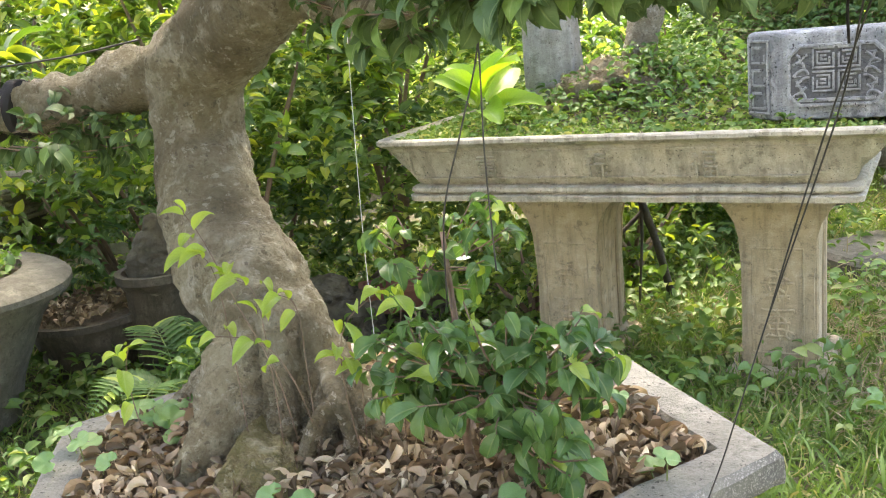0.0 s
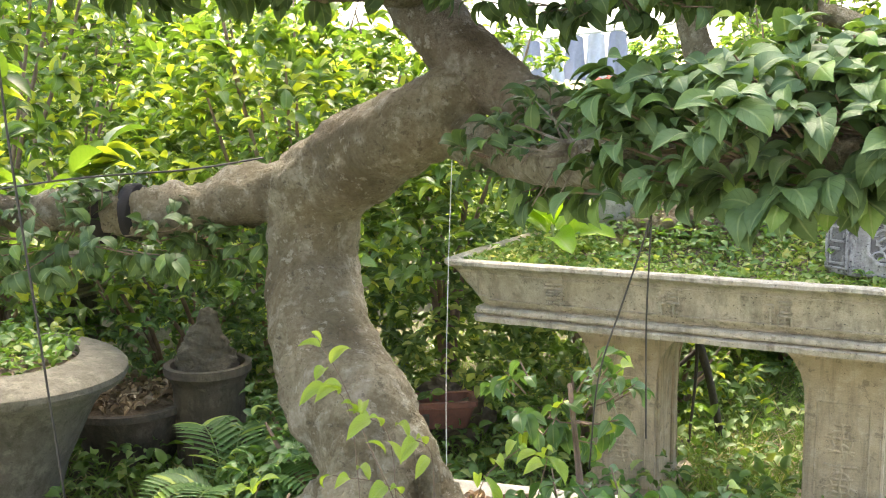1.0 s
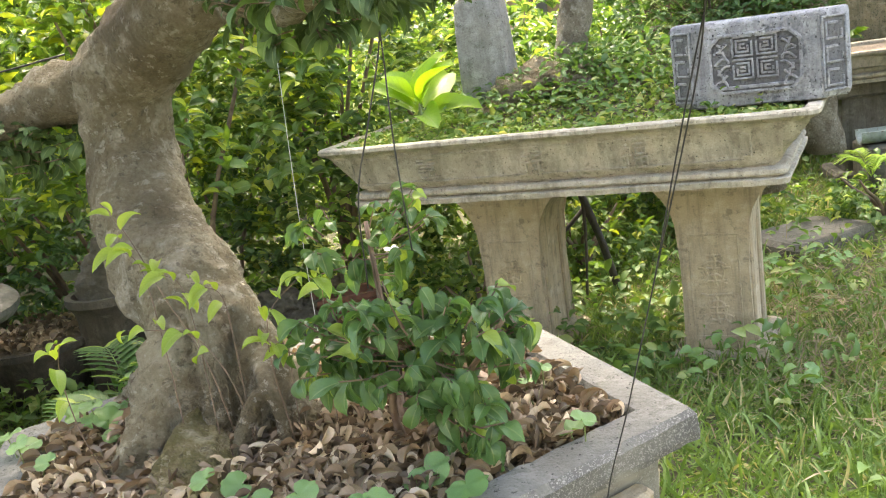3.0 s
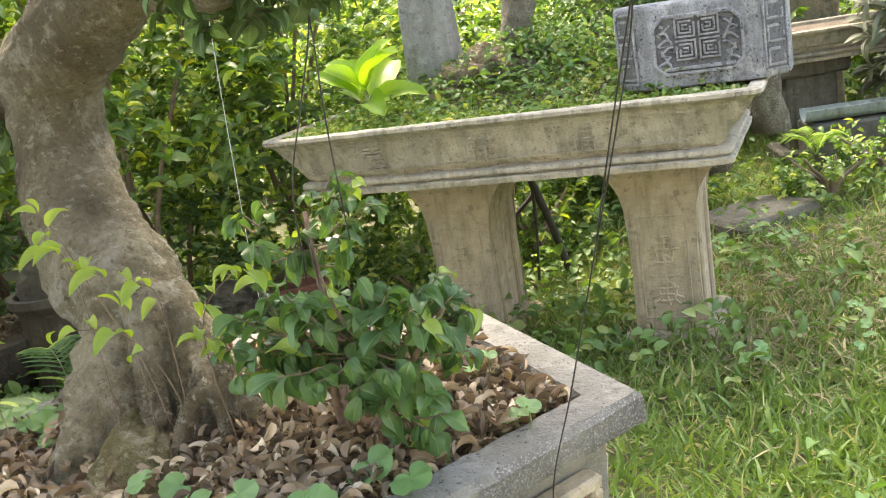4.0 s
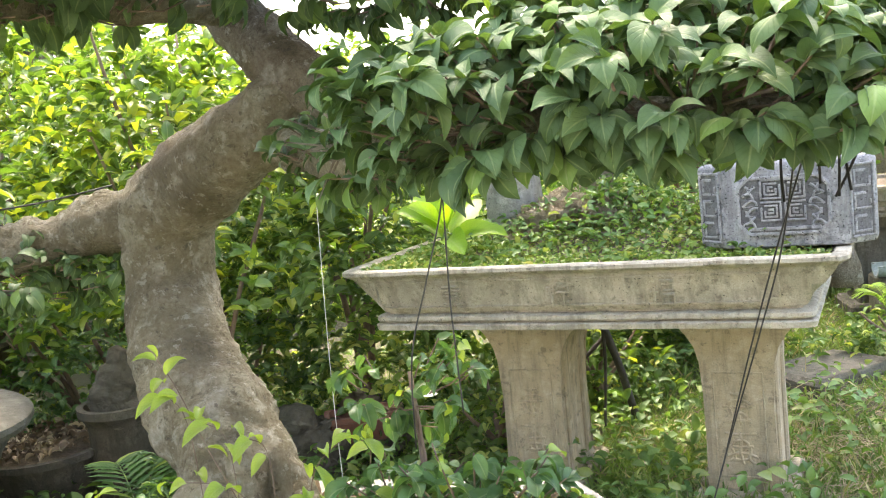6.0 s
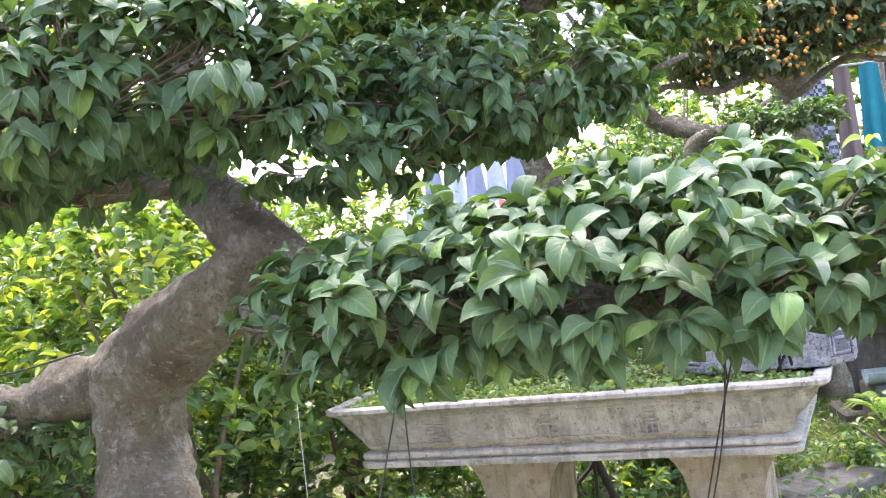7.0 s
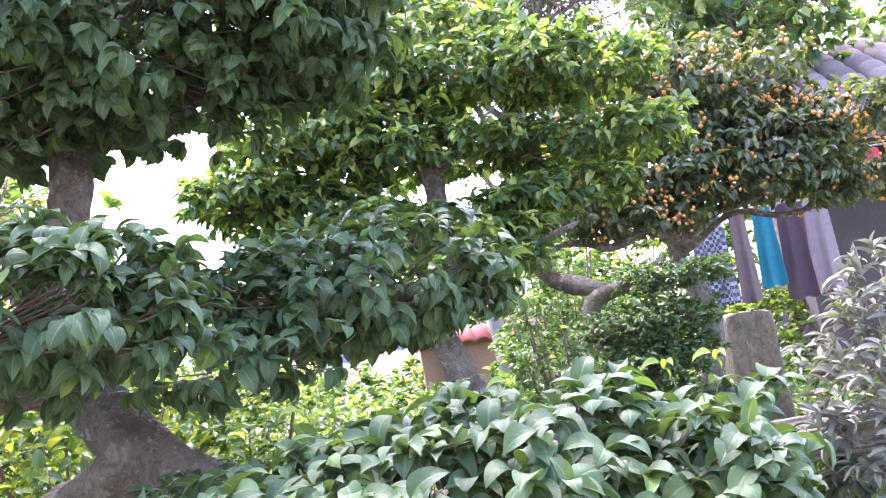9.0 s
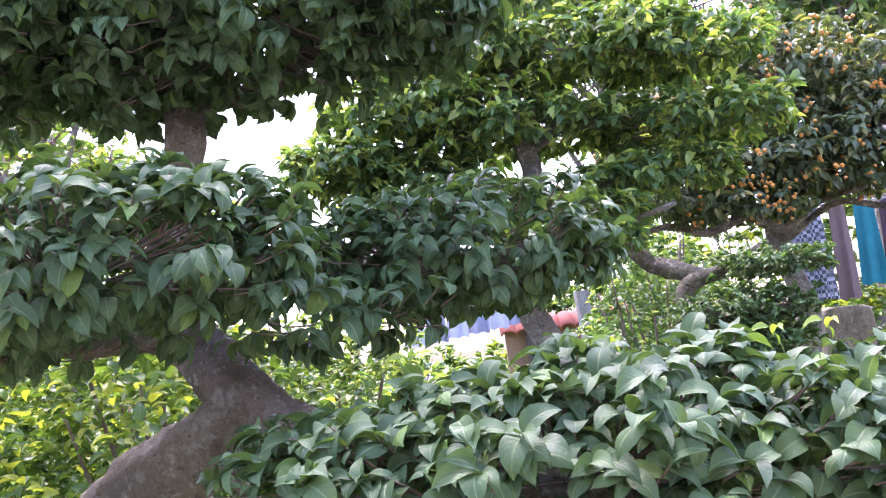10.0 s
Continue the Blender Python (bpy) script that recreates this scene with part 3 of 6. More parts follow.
for x0, x1, z0, z1 in ((pl + 0.02, pr - 0.02, 0.772, 0.777), (pl + 0.02, pr - 0.02, 0.684, 0.689), (pl, pl + 0.005, 0.70, 0.762), (pr, pr + 0.005, 0.70, 0.762),
                       (pl + 0.004, pl + 0.022, 0.760, 0.765), (pr - 0.02, pr + 0.002, 0.760, 0.765), (pl + 0.004, pl + 0.022, 0.696, 0.701), (pr - 0.02, pr + 0.002, 0.696, 0.701)):
    y0, y1 = (-HY + 0.036 + (0.777 - z) * 0.26 - 0.006 for z in (z0, z1))
    rings = [[(x0, y0, z0), (x1, y0, z0), (x1, y0 + 0.02, z0), (x0, y0 + 0.02, z0)], [(x0, y1, z1), (x1, y1, z1), (x1, y1 + 0.02, z1), (x0, y1 + 0.02, z1)]]
    loft(rings, bm=bm)
part("panel_moulding", bm, CONCRETE, tray)


def cast_sign(strokes, u, z, w, h, parent, material, y, slope):
    """A cast character from strokes (x0, x1, z0, z1 in tenths of its square), standing proud of a face."""
    bm = bmesh.new()
    for x0, x1, z0, z1 in strokes:
        box(bm, (x0 / 10 - 0.5) * w, (x1 / 10 - 0.5) * w, -0.0062, 0.006, (z0 / 10 - 0.5) * h, (z1 / 10 - 0.5) * h, 0.002)
    for q in bm.verts:
        q.co += 0.0016 * noise.noise_vector(q.co * 70 + Vector((u * 9, 0, 0)))
    s = part("cast_character", bm, material, parent, "cast raised character")
    s.matrix_basis = pose(u, y, z, slope, 0, 0)
    return s


FU = [(1.2, 2.2, 8.9, 9.8), (0.2, 3.4, 7.4, 8.2), (2.2, 3.1, 6.2, 7.4), (1.3, 2.2, 0.2, 6.6), (0.1, 1.3, 4.6, 5.4), (2.2, 3.4, 4.8, 5.6), (4.2, 9.8, 8.9, 9.7), (4.8, 9.2, 7.5, 8.1), (4.8, 5.5, 6.0, 7.5), (8.5, 9.2, 6.0, 7.5), (4.8, 9.2, 5.4, 6.0),
      (4.3, 9.7, 3.9, 4.6), (4.3, 5.0, 0.2, 3.9), (9.0, 9.7, 0.2, 3.9), (5.0, 9.0, 2.1, 2.6), (6.7, 7.3, 0.9, 3.9), (4.3, 9.7, 0.2, 0.9)]
LU = [(1.2, 2.2, 8.9, 9.8), (0.2, 3.4, 7.4, 8.2), (2.2, 3.1, 6.2, 7.4), (1.3, 2.2, 0.2, 6.6), (0.1, 1.3, 4.6, 5.4), (2.2, 3.4, 4.8, 5.6), (4.6, 9.4, 9.0, 9.7), (4.6, 5.3, 6.9, 9.0), (5.3, 9.4, 7.6, 8.2), (8.7, 9.4, 6.3, 7.6), (4.2, 9.8, 5.4, 6.1),
      (6.7, 7.4, 0.2, 5.4), (4.6, 5.6, 3.6, 4.3), (8.4, 9.4, 3.8, 4.5), (5.2, 6.4, 2.0, 2.7), (7.8, 9.0, 1.6, 2.3), (4.2, 5.2, 0.8, 1.5)]
SHOU = [(1.2, 8.8, 8.9, 9.5), (4.6, 5.4, 7.4, 9.9), (0.4, 9.6, 7.5, 8.1), (2.0, 8.4, 6.2, 6.7), (7.6, 8.3, 5.2, 6.2), (1.0, 9.0, 4.9, 5.4), (0.6, 4.0, 3.8, 4.3), (5.2, 5.9, 2.4, 4.4), (8.0, 8.7, 2.4, 4.4), (5.9, 8.0, 3.9, 4.4), (5.9, 8.0, 2.4, 2.9),
        (0.4, 9.6, 1.5, 2.1), (7.0, 7.8, 0.0, 1.5), (2.4, 3.4, 0.3, 1.1)]
for strokes, u in ((SHOU, -1.165), (LU, -0.80), (FU, -0.479)):
    cast_sign(strokes, u - UC, 0.724, 0.076, 0.084, tray, CONCRETE, -HY + 0.0485, 14)


def pedestal_parts(ped):
    """Column with a bracketed head, front panel, side ribs and a foot. Origin under the middle of its front."""
    hw, dep = 0.105, 0.30
    right = [(0.20, 0.606), (0.198, 0.585), (0.175, 0.566), (0.145, 0.54), (0.122, 0.50), (0.109, 0.45), (hw, 0.30), (hw, 0.05), (0.118, 0.03)]
    outline = right + [(-x, z) for x, z in right[::-1]]
    bm = loft([[(x, 0.0, z) for x, z in outline], [(x, dep, z) for x, z in outline]])
    bmesh.ops.bevel(bm, geom=[e for e in bm.edges if abs(e.verts[0].co.y - e.verts[1].co.y) < 0.01], offset=0.006, segments=2, affect="EDGES")
    shade_smooth(part("column", bm, CONCRETE_PED, ped), 35)
    bm = bmesh.new()
    for x0, x1, z0, z1 in ((-0.078, 0.078, 0.415, 0.421), (-0.078, 0.078, 0.075, 0.081), (-0.078, -0.073, 0.081, 0.415), (0.073, 0.078, 0.081, 0.415)):
        box(bm, x0, x1, -0.004, 0.01, z0, z1, 0.002)
    part("front_panel_frame", bm, CONCRETE_PED, ped)
    for side in (-1, 1):
        bm = bmesh.new()
        for y in (0.035, 0.215):
            x0, x1 = sorted((side * hw - 0.01 * side, side * (hw + 0.011)))
            box(bm, x0, x1, y, y + 0.05, 0.05, 0.50, 0.006)
        part("side_rib", bm, CONCRETE_PED, ped)
    # worn cast signs that cannot be read any more
    for zc in (0.30, 0.17):
        lines = []
        for k in range(5):
            z, w, sag = zc + 0.046 - 0.021 * k, 0.024 + 0.013 * ((k * 7 + int(zc * 100)) % 3), 0.009 * (1 if k % 2 else -0.6)
            lines.append([(-w, z - sag), (-0.4 * w, z + 0.002), (0.3 * w, z + 0.003), (w, z - sag)])
        lines += [[(-0.004, zc + 0.055), (0.002, zc + 0.03), (-0.003, zc - 0.01), (0.004, zc - 0.05)], [(0.018, zc + 0.02), (0.028, zc), (0.022, zc - 0.03), (0.034, zc - 0.045)], [(-0.02, zc + 0.03), (-0.03, zc + 0.005), (-0.022, zc - 0.025), (-0.036, zc - 0.04)]]
        for line in lines:
            v, f = tube([(x, -0.001, z, 0.0048) for x, z in line], 16, 8, 0.22, zc, 60.0)
            part("worn_stroke", mesh_np("worn_stroke", v, f), CONCRETE_PED, ped)
    bm = bmesh.new()
    box(bm, -0.155, 0.155, -0.05, dep + 0.05, -0.05, 0.032, 0.012)
    part("foot_slab", bm, CONCRETE_PED, ped)


pedestal = thing("pedestal", "buff concrete pedestal with cast signs carrying a tray", "pedestal", tray_at(-0.317, 3.035), TURN_TRAY, "pedestals of the long tray")
pedestal_parts(pedestal)
copy_thing(pedestal, pose(*tray_at(-1.005, 3.035), 0, 0, TURN_TRAY))

# soil mound in the tray
nu, nv = 70, 36


def mound(u, v):
    e = min(1.0, 5 * min(u - U0 - 0.05, U1 - 0.05 - u, v - V0 - 0.05, V1 - 0.05 - v))
    h = 0.15 * math.exp(-((u + 0.72) / 0.33) ** 2 - ((v - 3.33) / 0.24) ** 2) + 0.05 * math.exp(-((u + 0.2) / 0.4) ** 2 - ((v - 3.3) / 0.3) ** 2)
    return RIM - 0.012 + max(e, 0) * (0.012 + h + 0.02 * noise.noise(Vector((u * 7, v * 7, 1))) + 0.008 * noise.noise(Vector((u * 25, v * 25, 5))))


us, vs_ = np.linspace(U0 + 0.05, U1 - 0.05, nu), np.linspace(V0 + 0.05, V1 - 0.05, nv)
sv = [(u - UC, v - VC, mound(u, v)) for v in vs_ for u in us]
sf = [(j * nu + i, j * nu + i + 1, (j + 1) * nu + i + 1, (j + 1) * nu + i) for j in range(nv - 1) for i in range(nu - 1)]
part("soil", mesh_np("soil", sv, sf), SOIL, tray, "mossy soil heaped in the tray")
n = 1500
pu, pv = np.concatenate([rng.normal(-0.75, 0.25, 1500), rng.uniform(U0 + 0.08, U1 - 0.08, 600)]), np.concatenate([rng.normal(3.2, 0.12, 1500), rng.uniform(V0 + 0.1, V1 - 0.1, 600)])
ok = (pu > U0 + 0.07) & (pu < U1 - 0.07) & (pv > V0 + 0.07) & (pv < V1 - 0.07)
pu, pv = pu[ok], pv[ok]
n = len(pu)
p = np.array([np.array(tray_at(u, v, mound(u, v))) for u, v in zip(pu, pv)]) + np.column_stack([np.zeros(n), np.zeros(n), rng.random(n) ** 2 * 0.09])
tagged(part("tray_weeds", mesh_np("tray_weeds", *cloud(MID, p, unit(rng.normal(size=(n, 3)) * (1, 1, 0.3) + (0, 0, 0.2)), unit(rng.normal(size=(n, 3)) * 0.4 + (0, -0.2, 1)), rng.uniform(0.018, 0.042, n))), WEED),
       "small light green weeds on the tray soil", "weeds", kind="stuff")

n = 16000
pu, pv = rng.uniform(U0 + 0.055, U1 - 0.055, n), rng.uniform(V0 + 0.055, V1 - 0.06, n)
p = np.array([np.array(tray_at(u, v, mound(u, v) - 0.002)) for u, v in zip(pu, pv)])
d = unit(rng.normal(size=(n, 3)) * (1, 1, 0.3) + (0, 0, 0.55))
tagged(part("moss_and_seedlings", mesh_np("moss", *cloud(FAR, p, d, unit(rng.normal(size=(n, 3)) * 0.5 + (0, 0, 1)), rng.uniform(0.008, 0.024, n) * (1 + 0.7 * (rng.random(n) > 0.93)))), MOSS),
       "pale green moss and tiny seedlings over the tray soil", "moss", kind="stuff")


def broad_plant(base, count, length, material, name, label, seed, lift=0.7):
    """A rosette of broad leaves, each on its own."""
    t = thing(name, label, "plant", base)
    r = np.random.default_rng(seed)
    shape = leaf_shape(10, 0.54, 48, 0.28, 4, 0.16, 0.8, 10)
    me = mesh_np("broad_leaf", *shape)
    me.materials.append(material)
    for k in range(count):
        a = 2.4 * k + r.uniform(-0.3, 0.3)
        el_ = lift + r.uniform(-0.75, 0.5)
        dirn = np.array([math.cos(a) * math.cos(el_), math.sin(a) * math.cos(el_), math.sin(el_)])
        x, y, z = axes_of(dirn, np.array([r.uniform(-0.7, 0.7), -0.5, 0.75]))
        s = length * r.uniform(0.7, 1.1)
        lf = part("leaf", me, None, t)
        at = dirn * 0.03 + np.array([0, 0, 0.03 + 0.05 * k / count])
        lf.matrix_basis = Matrix(((*(s * np.array([x[0], y[0], z[0]])), at[0]), (*(s * np.array([x[1], y[1], z[1]])), at[1]), (*(s * np.array([x[2], y[2], z[2]])), at[2]), (0, 0, 0, 1)))
    v, f = tube([(0, 0, -0.02, 0.006), (0.003, 0, 0.03, 0.005), (0, 0.004, 0.08, 0.004)], 6, 6, 0.05)
    part("stem", mesh_np("stem", v, f), STEM, t)
    return t


broad_plant((-0.012, 3.25, 0.845), 11, 0.205, LEAF_LIME, "broad_leaved_plant", "bright lime green broad-leaved seedling in the tray", 3)

# upright stone in the tray
bm = bmesh.new()
rings = []
for z, w, dd in ((0.78, 0.10, 0.05), (0.95, 0.098, 0.048), (1.10, 0.094, 0.045), (1.19, 0.088, 0.042), (1.225, 0.06, 0.03), (1.235, 0.03, 0.015)):
    rings.append([(x + 0.006 * noise.noise(Vector((x * 20, y * 20, z * 9))), y + 0.006 * noise.noise(Vector((x * 20, z * 9, y * 20))), z) for x, y, _ in rect_ring(-w, w, -dd, dd, 0.02, 0, 3)])
st = tagged(shade_smooth(part("standing_stone", loft(rings, bm=bm), STONE), 50), "upright grey stone slab standing in the tray moss", "stone")
st.matrix_world = pose(0.255, 3.47, 0.04, 0, -1, TURN_TRAY)

# low heap of roots and dry earth round the foot of the tray tree
ROOTY = bark("root_earth", (0.34, 0.28, 0.18), (0.46, 0.40, 0.28), (0.13, 0.10, 0.065), (0.54, 0.49, 0.37), 30.0)
rv, rf = tube([(-0.20, 0, -0.10, 0.03), (-0.12, 0, -0.02, 0.075), (-0.03, 0.01, 0.02, 0.10), (0.06, 0, 0.0, 0.095), (0.14, 0, -0.04, 0.07), (0.22, 0, -0.11, 0.03)], 90, 60, 0.42, 3.0, 19.0)
rock = tagged(part("earth_mound", mesh_np("earth_mound", rv, rf), ROOTY), "dry brown mound of earth and old root in the tray", "mound")
rock.matrix_world = pose(0.45, 3.30, 0.865, 0, 0, TURN_TRAY) @ Matrix.Diagonal((1.45, 1.2, 1.0, 1.0))

# carved stone block
block = thing("carved_block", "grey carved stone block with square fretwork on the tray", "stone block", tray_at(-0.138, 2.96, 0.828), TURN_TRAY)
ZH = 0.243
prof = [(-0.168, -0.045), (0.168, -0.045), (0.245, 0.015), (0.245, 0.10), (-0.245, 0.10), (-0.245, 0.015)]
bm = loft([[(x * 0.97, y, 0.0) for x, y in prof], [(x, y, 0.012) for x, y in prof], [(x, y, ZH - 0.012) for x, y in prof], [(x * 0.98, y + 0.006, ZH) for x, y in prof]])
bmesh.ops.bevel(bm, geom=bm.edges[:], offset=0.004, segments=1, affect="EDGES")
part("body", bm, BLOCK, block)


def cut_ring(hx, hz, cut, y, cz):
    return [(-hx + cut, y, cz - hz), (hx - cut, y, cz - hz), (hx, y, cz - hz + cut), (hx, y, cz + hz - cut), (hx - cut, y, cz + hz), (-hx + cut, y, cz + hz), (-hx, y, cz + hz - cut), (-hx, y, cz - hz + cut)]


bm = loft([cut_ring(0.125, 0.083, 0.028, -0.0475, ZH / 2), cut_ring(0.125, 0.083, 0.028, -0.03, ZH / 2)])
part("sunk_field", bm, BLOCK_SHADED, block, "sunk field of the carving with shade in its colour")


def bars(rows, y0, y1, name, parent, material):
    bm = bmesh.new()
    for x0, x1, z0, z1 in rows:
        box(bm, x0, x1, y0, y1, z0, z1, 0.0015)
    return part(name, bm, material, parent)


def square_ring(cx, cz, hx, hz, t):
    return [(cx - hx, cx + hx, cz + hz - t, cz + hz), (cx - hx, cx + hx, cz - hz, cz - hz + t), (cx - hx, cx - hx + t, cz - hz + t, cz + hz - t), (cx + hx - t, cx + hx, cz - hz + t, cz + hz - t)]


zc = ZH / 2


def spiral(cx, cz, h, t, flip):
    """A square spiral of bars, wound inwards."""
    rows, x0, x1, z0, z1 = [], cx - h, cx + h, cz - h, cz + h
    for k in range(3):
        rows += [(x0, x1, z1 - t, z1), (x1 - t, x1, z0, z1 - t) if flip else (x0, x0 + t, z0, z1 - t), (x0, x1, z0, z0 + t)]
        g = 1.9 * t
        rows += [(x0, x0 + t, z0 + t, z1 - t - g) if flip else (x1 - t, x1, z0 + t, z1 - t - g)]
        x0, x1, z0, z1 = x0 + g, x1 - g, z0 + g, z1 - g
        if x1 - x0 < 2 * t:
            break
    return rows


part("border", loft([cut_ring(0.118, 0.076, 0.026, -0.046, zc), cut_ring(0.119, 0.077, 0.026, -0.0545, zc), cut_ring(0.123, 0.081, 0.027, -0.0555, zc), cut_ring(0.127, 0.085, 0.028, -0.0545, zc), cut_ring(0.128, 0.086, 0.028, -0.044, zc)], False, False), BLOCK, block)
for sx in (-1, 1):
    for sz in (-1, 1):
        for row in spiral(sx * 0.033, zc + 0.016 + sz * 0.032, 0.029, 0.0055, sx * sz > 0):
            bars([row], -0.0545, -0.04, "fret_bar", block, BLOCK)
    for kk in range(6):
        rows = []
        for m in range(7):
            a = 0.9 * m + kk * 1.7
            rows.append((sx * (0.074 + 0.0055 * m + 0.006 * math.sin(a)), -0.049, zc + 0.050 - 0.021 * kk + 0.009 * math.cos(a + 0.6), 0.0038))
        v, f = tube(rows, 18, 7, 0.12, kk)
        part("corner_scroll", mesh_np("corner_scroll", v, f), BLOCK, block)
bars([(-0.10, 0.10, zc - 0.072, zc - 0.062), (-0.06, 0.06, zc - 0.085, zc - 0.078)], -0.0535, -0.04, "lower_band", block, BLOCK)
for sx in (-1, 1):
    # key pattern on the slanting wing
    bm = bmesh.new()
    for k in range(3):
        for x0, x1, z0, z1 in ((-0.028, 0.028, 0.03 + 0.064 * k, 0.037 + 0.064 * k), (-0.028, -0.021, 0.037 + 0.064 * k, 0.08 + 0.064 * k), (-0.021, 0.012, 0.072 + 0.064 * k, 0.08 + 0.064 * k), (0.021, 0.028, 0.037 + 0.064 * k, 0.058 + 0.064 * k)):
            box(bm, x0, x1, -0.006, 0.006, z0, z1, 0.0015)
    key = part("key_pattern", bm, BLOCK, block)
    key.matrix_basis = pose(sx * 0.2065, -0.0155, 0, 0, 0, sx * 38)
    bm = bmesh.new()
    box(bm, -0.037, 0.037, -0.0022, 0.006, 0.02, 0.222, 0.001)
    panel = part("key_recess", bm, BLOCK_SHADED, block, "sunk strip behind the key pattern with shade in its colour")
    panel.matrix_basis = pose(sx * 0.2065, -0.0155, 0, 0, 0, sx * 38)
    rim_bar = bars(square_ring(0, 0.121, 0.0385, 0.104, 0.006), -0.007, 0.006, "key_border", block, BLOCK)
    rim_bar.matrix_basis = pose(sx * 0.2065, -0.0155, 0, 0, 0, sx * 38)

# ---- hexagonal planter of the near tree ----
HC = np.array([-0.13, 1.31])
HEX = [(0.447, 1.204), (0.25, 1.66), (-0.275, 1.755), (-0.66, 1.425), (-0.54, 0.95), (0.015, 0.865)]
HZ = 0.624


def hex_ring(inset, z):
    """The planter's outline moved inwards, counterclockwise, about its middle."""
    pts = [np.array(q) - HC for q in HEX]
    lines = []
    for a, b in zip(pts, pts[1:] + pts[:1]):
        t = (b - a) / np.linalg.norm(b - a)
        nrm = np.array([-t[1], t[0]])
        lines.append((nrm, nrm @ a + inset))
    out = []
    for k in range(6):
        m = np.array([lines[k - 1][0], lines[k][0]])
        q = np.linalg.solve(m, [lines[k - 1][1], lines[k][1]])
        out.append((q[0], q[1], z))
    return out


planter = thing("hexagonal_planter", "speckled grey concrete hexagonal planter full of dead leaves", "planter", (HC[0], HC[1], 0))
W = 0.072


def worn_ring(inset, z, wear=0.003, m=26):
    """The outline in short steps, chipped and uneven."""
    ring, out = hex_ring(inset, z), []
    for a, b in zip(ring, ring[1:] + ring[:1]):
        for k in range(m):
            q = [a[i] + (b[i] - a[i]) * k / m for i in range(3)]
            w = noise.noise(Vector((q[0] * 18, q[1] * 18, z * 40))) + 0.7 * noise.noise(Vector((q[0] * 60, q[1] * 60, z * 90)))
            s = 1 - wear * (w + 0.2) / math.hypot(q[0], q[1])
            out.append((q[0] * s, q[1] * s, z + 0.6 * wear * w))
    return out


bm = loft([worn_ring(W, HZ - 0.06), worn_ring(0.0, HZ - 0.046), worn_ring(-0.002, HZ - 0.036), worn_ring(-0.002, HZ - 0.010), worn_ring(0.005, HZ, 0.004), worn_ring(0.02, HZ + 0.001, 0.002), worn_ring(W - 0.02, HZ, 0.002), worn_ring(W - 0.006, HZ - 0.001, 0.004), worn_ring(W, HZ - 0.009, 0.004), worn_ring(W + 0.012, HZ - 0.12)], False, False)
rim = part("rim", bm, GRANITE, planter, "worn grey rim with a speckled edge")
rim.data.materials.append(TERRAZZO)
for q in rim.data.polygons:
    q.material_index = 0 if q.normal.z > 0.6 or np.dot((q.normal.x, q.normal.y), (q.center.x, q.center.y)) < 0 else 1
bm = loft([hex_ring(0.12, 0.20), hex_ring(0.10, 0.215), hex_ring(0.10, 0.25), hex_ring(0.075, 0.33), hex_ring(0.05, 0.46), hex_ring(0.046, HZ - 0.05), hex_ring(0.07, HZ - 0.05)])
part("basin", bm, TERRAZZO, planter)
pts = [np.array(q) - HC for q in HEX]
for a, b in zip(pts, pts[1:] + pts[:1]):
    mid, t = (a + b) / 2, (b - a) / np.linalg.norm(b - a)
    L = np.linalg.norm(b - a) / 2 - 0.10
    out_n = np.array([t[1], -t[0]])
    q = mid - out_n * 0.0505
    bm = bmesh.new()
    box(bm, -L, L, -0.006, 0.03, 0.0, 0.16, 0.01)
    pan = part("side_panel", bm, CLAY, planter, "rust red recessed panel")
    bm = bmesh.new()
    for x0, x1, z0, z1 in ((-L - 0.02, L + 0.02, 0.155, 0.178), (-L - 0.02, L + 0.02, -0.018, 0.004), (-L - 0.022, -L + 0.004, 0.004, 0.155), (L - 0.004, L + 0.022, 0.004, 0.155)):
        box(bm, x0, x1, -0.014, 0.02, z0, z1, 0.006)
    part("panel_moulding", bm, CONCRETE_PED, pan, "buff moulding round the panel")
    pan.matrix_basis = pose(q[0], q[1], 0.355, 8, 0, math.degrees(math.atan2(t[1], t[0])))
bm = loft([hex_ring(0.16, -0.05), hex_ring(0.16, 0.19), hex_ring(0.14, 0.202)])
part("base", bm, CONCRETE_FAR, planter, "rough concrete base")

r6 = [hex_ring(W + 0.005 + k, 0) for k in np.linspace(0, 0.40, 13)]
sv, sf = [], []
for k, ring in enumerate(r6):
    for i in range(6):
        a, b = np.array(ring[i]), np.array(ring[(i + 1) % 6])
        for m in range(8):
            q = a + (b - a) * m / 8
            z = HZ - 0.045 + 0.035 * min(1, k / 5) + 0.02 * noise.noise(Vector((q[0] * 9, q[1] * 9, 2)))
            sv.append((q[0], q[1], z))
    if k:
        for i in range(48):
            j = (i + 1) % 48
            sf.append(((k - 1) * 48 + i, (k - 1) * 48 + j, k * 48 + j, k * 48 + i))
part("soil", mesh_np("planter_soil", sv, sf), SOIL, planter)


def in_hex(n, inset):
    ring = np.array(hex_ring(inset, 0))[:, :2]
    out = []
    while len(out) < n:
        q = np.array([rng.uniform(-0.6, 0.6), rng.uniform(-0.5, 0.5)])
        if all((b[0] - a[0]) * (q[1] - a[1]) - (b[1] - a[1]) * (q[0] - a[0]) > 0 for a, b in zip(ring, np.roll(ring, -1, 0))):
            out.append(q + HC)
    return np.array(out)


# dead leaves on the planter soil
n = 7000
q = in_hex(n, 0.085)
dist = np.linalg.norm(q - (-0.3, 1.42), axis=1)
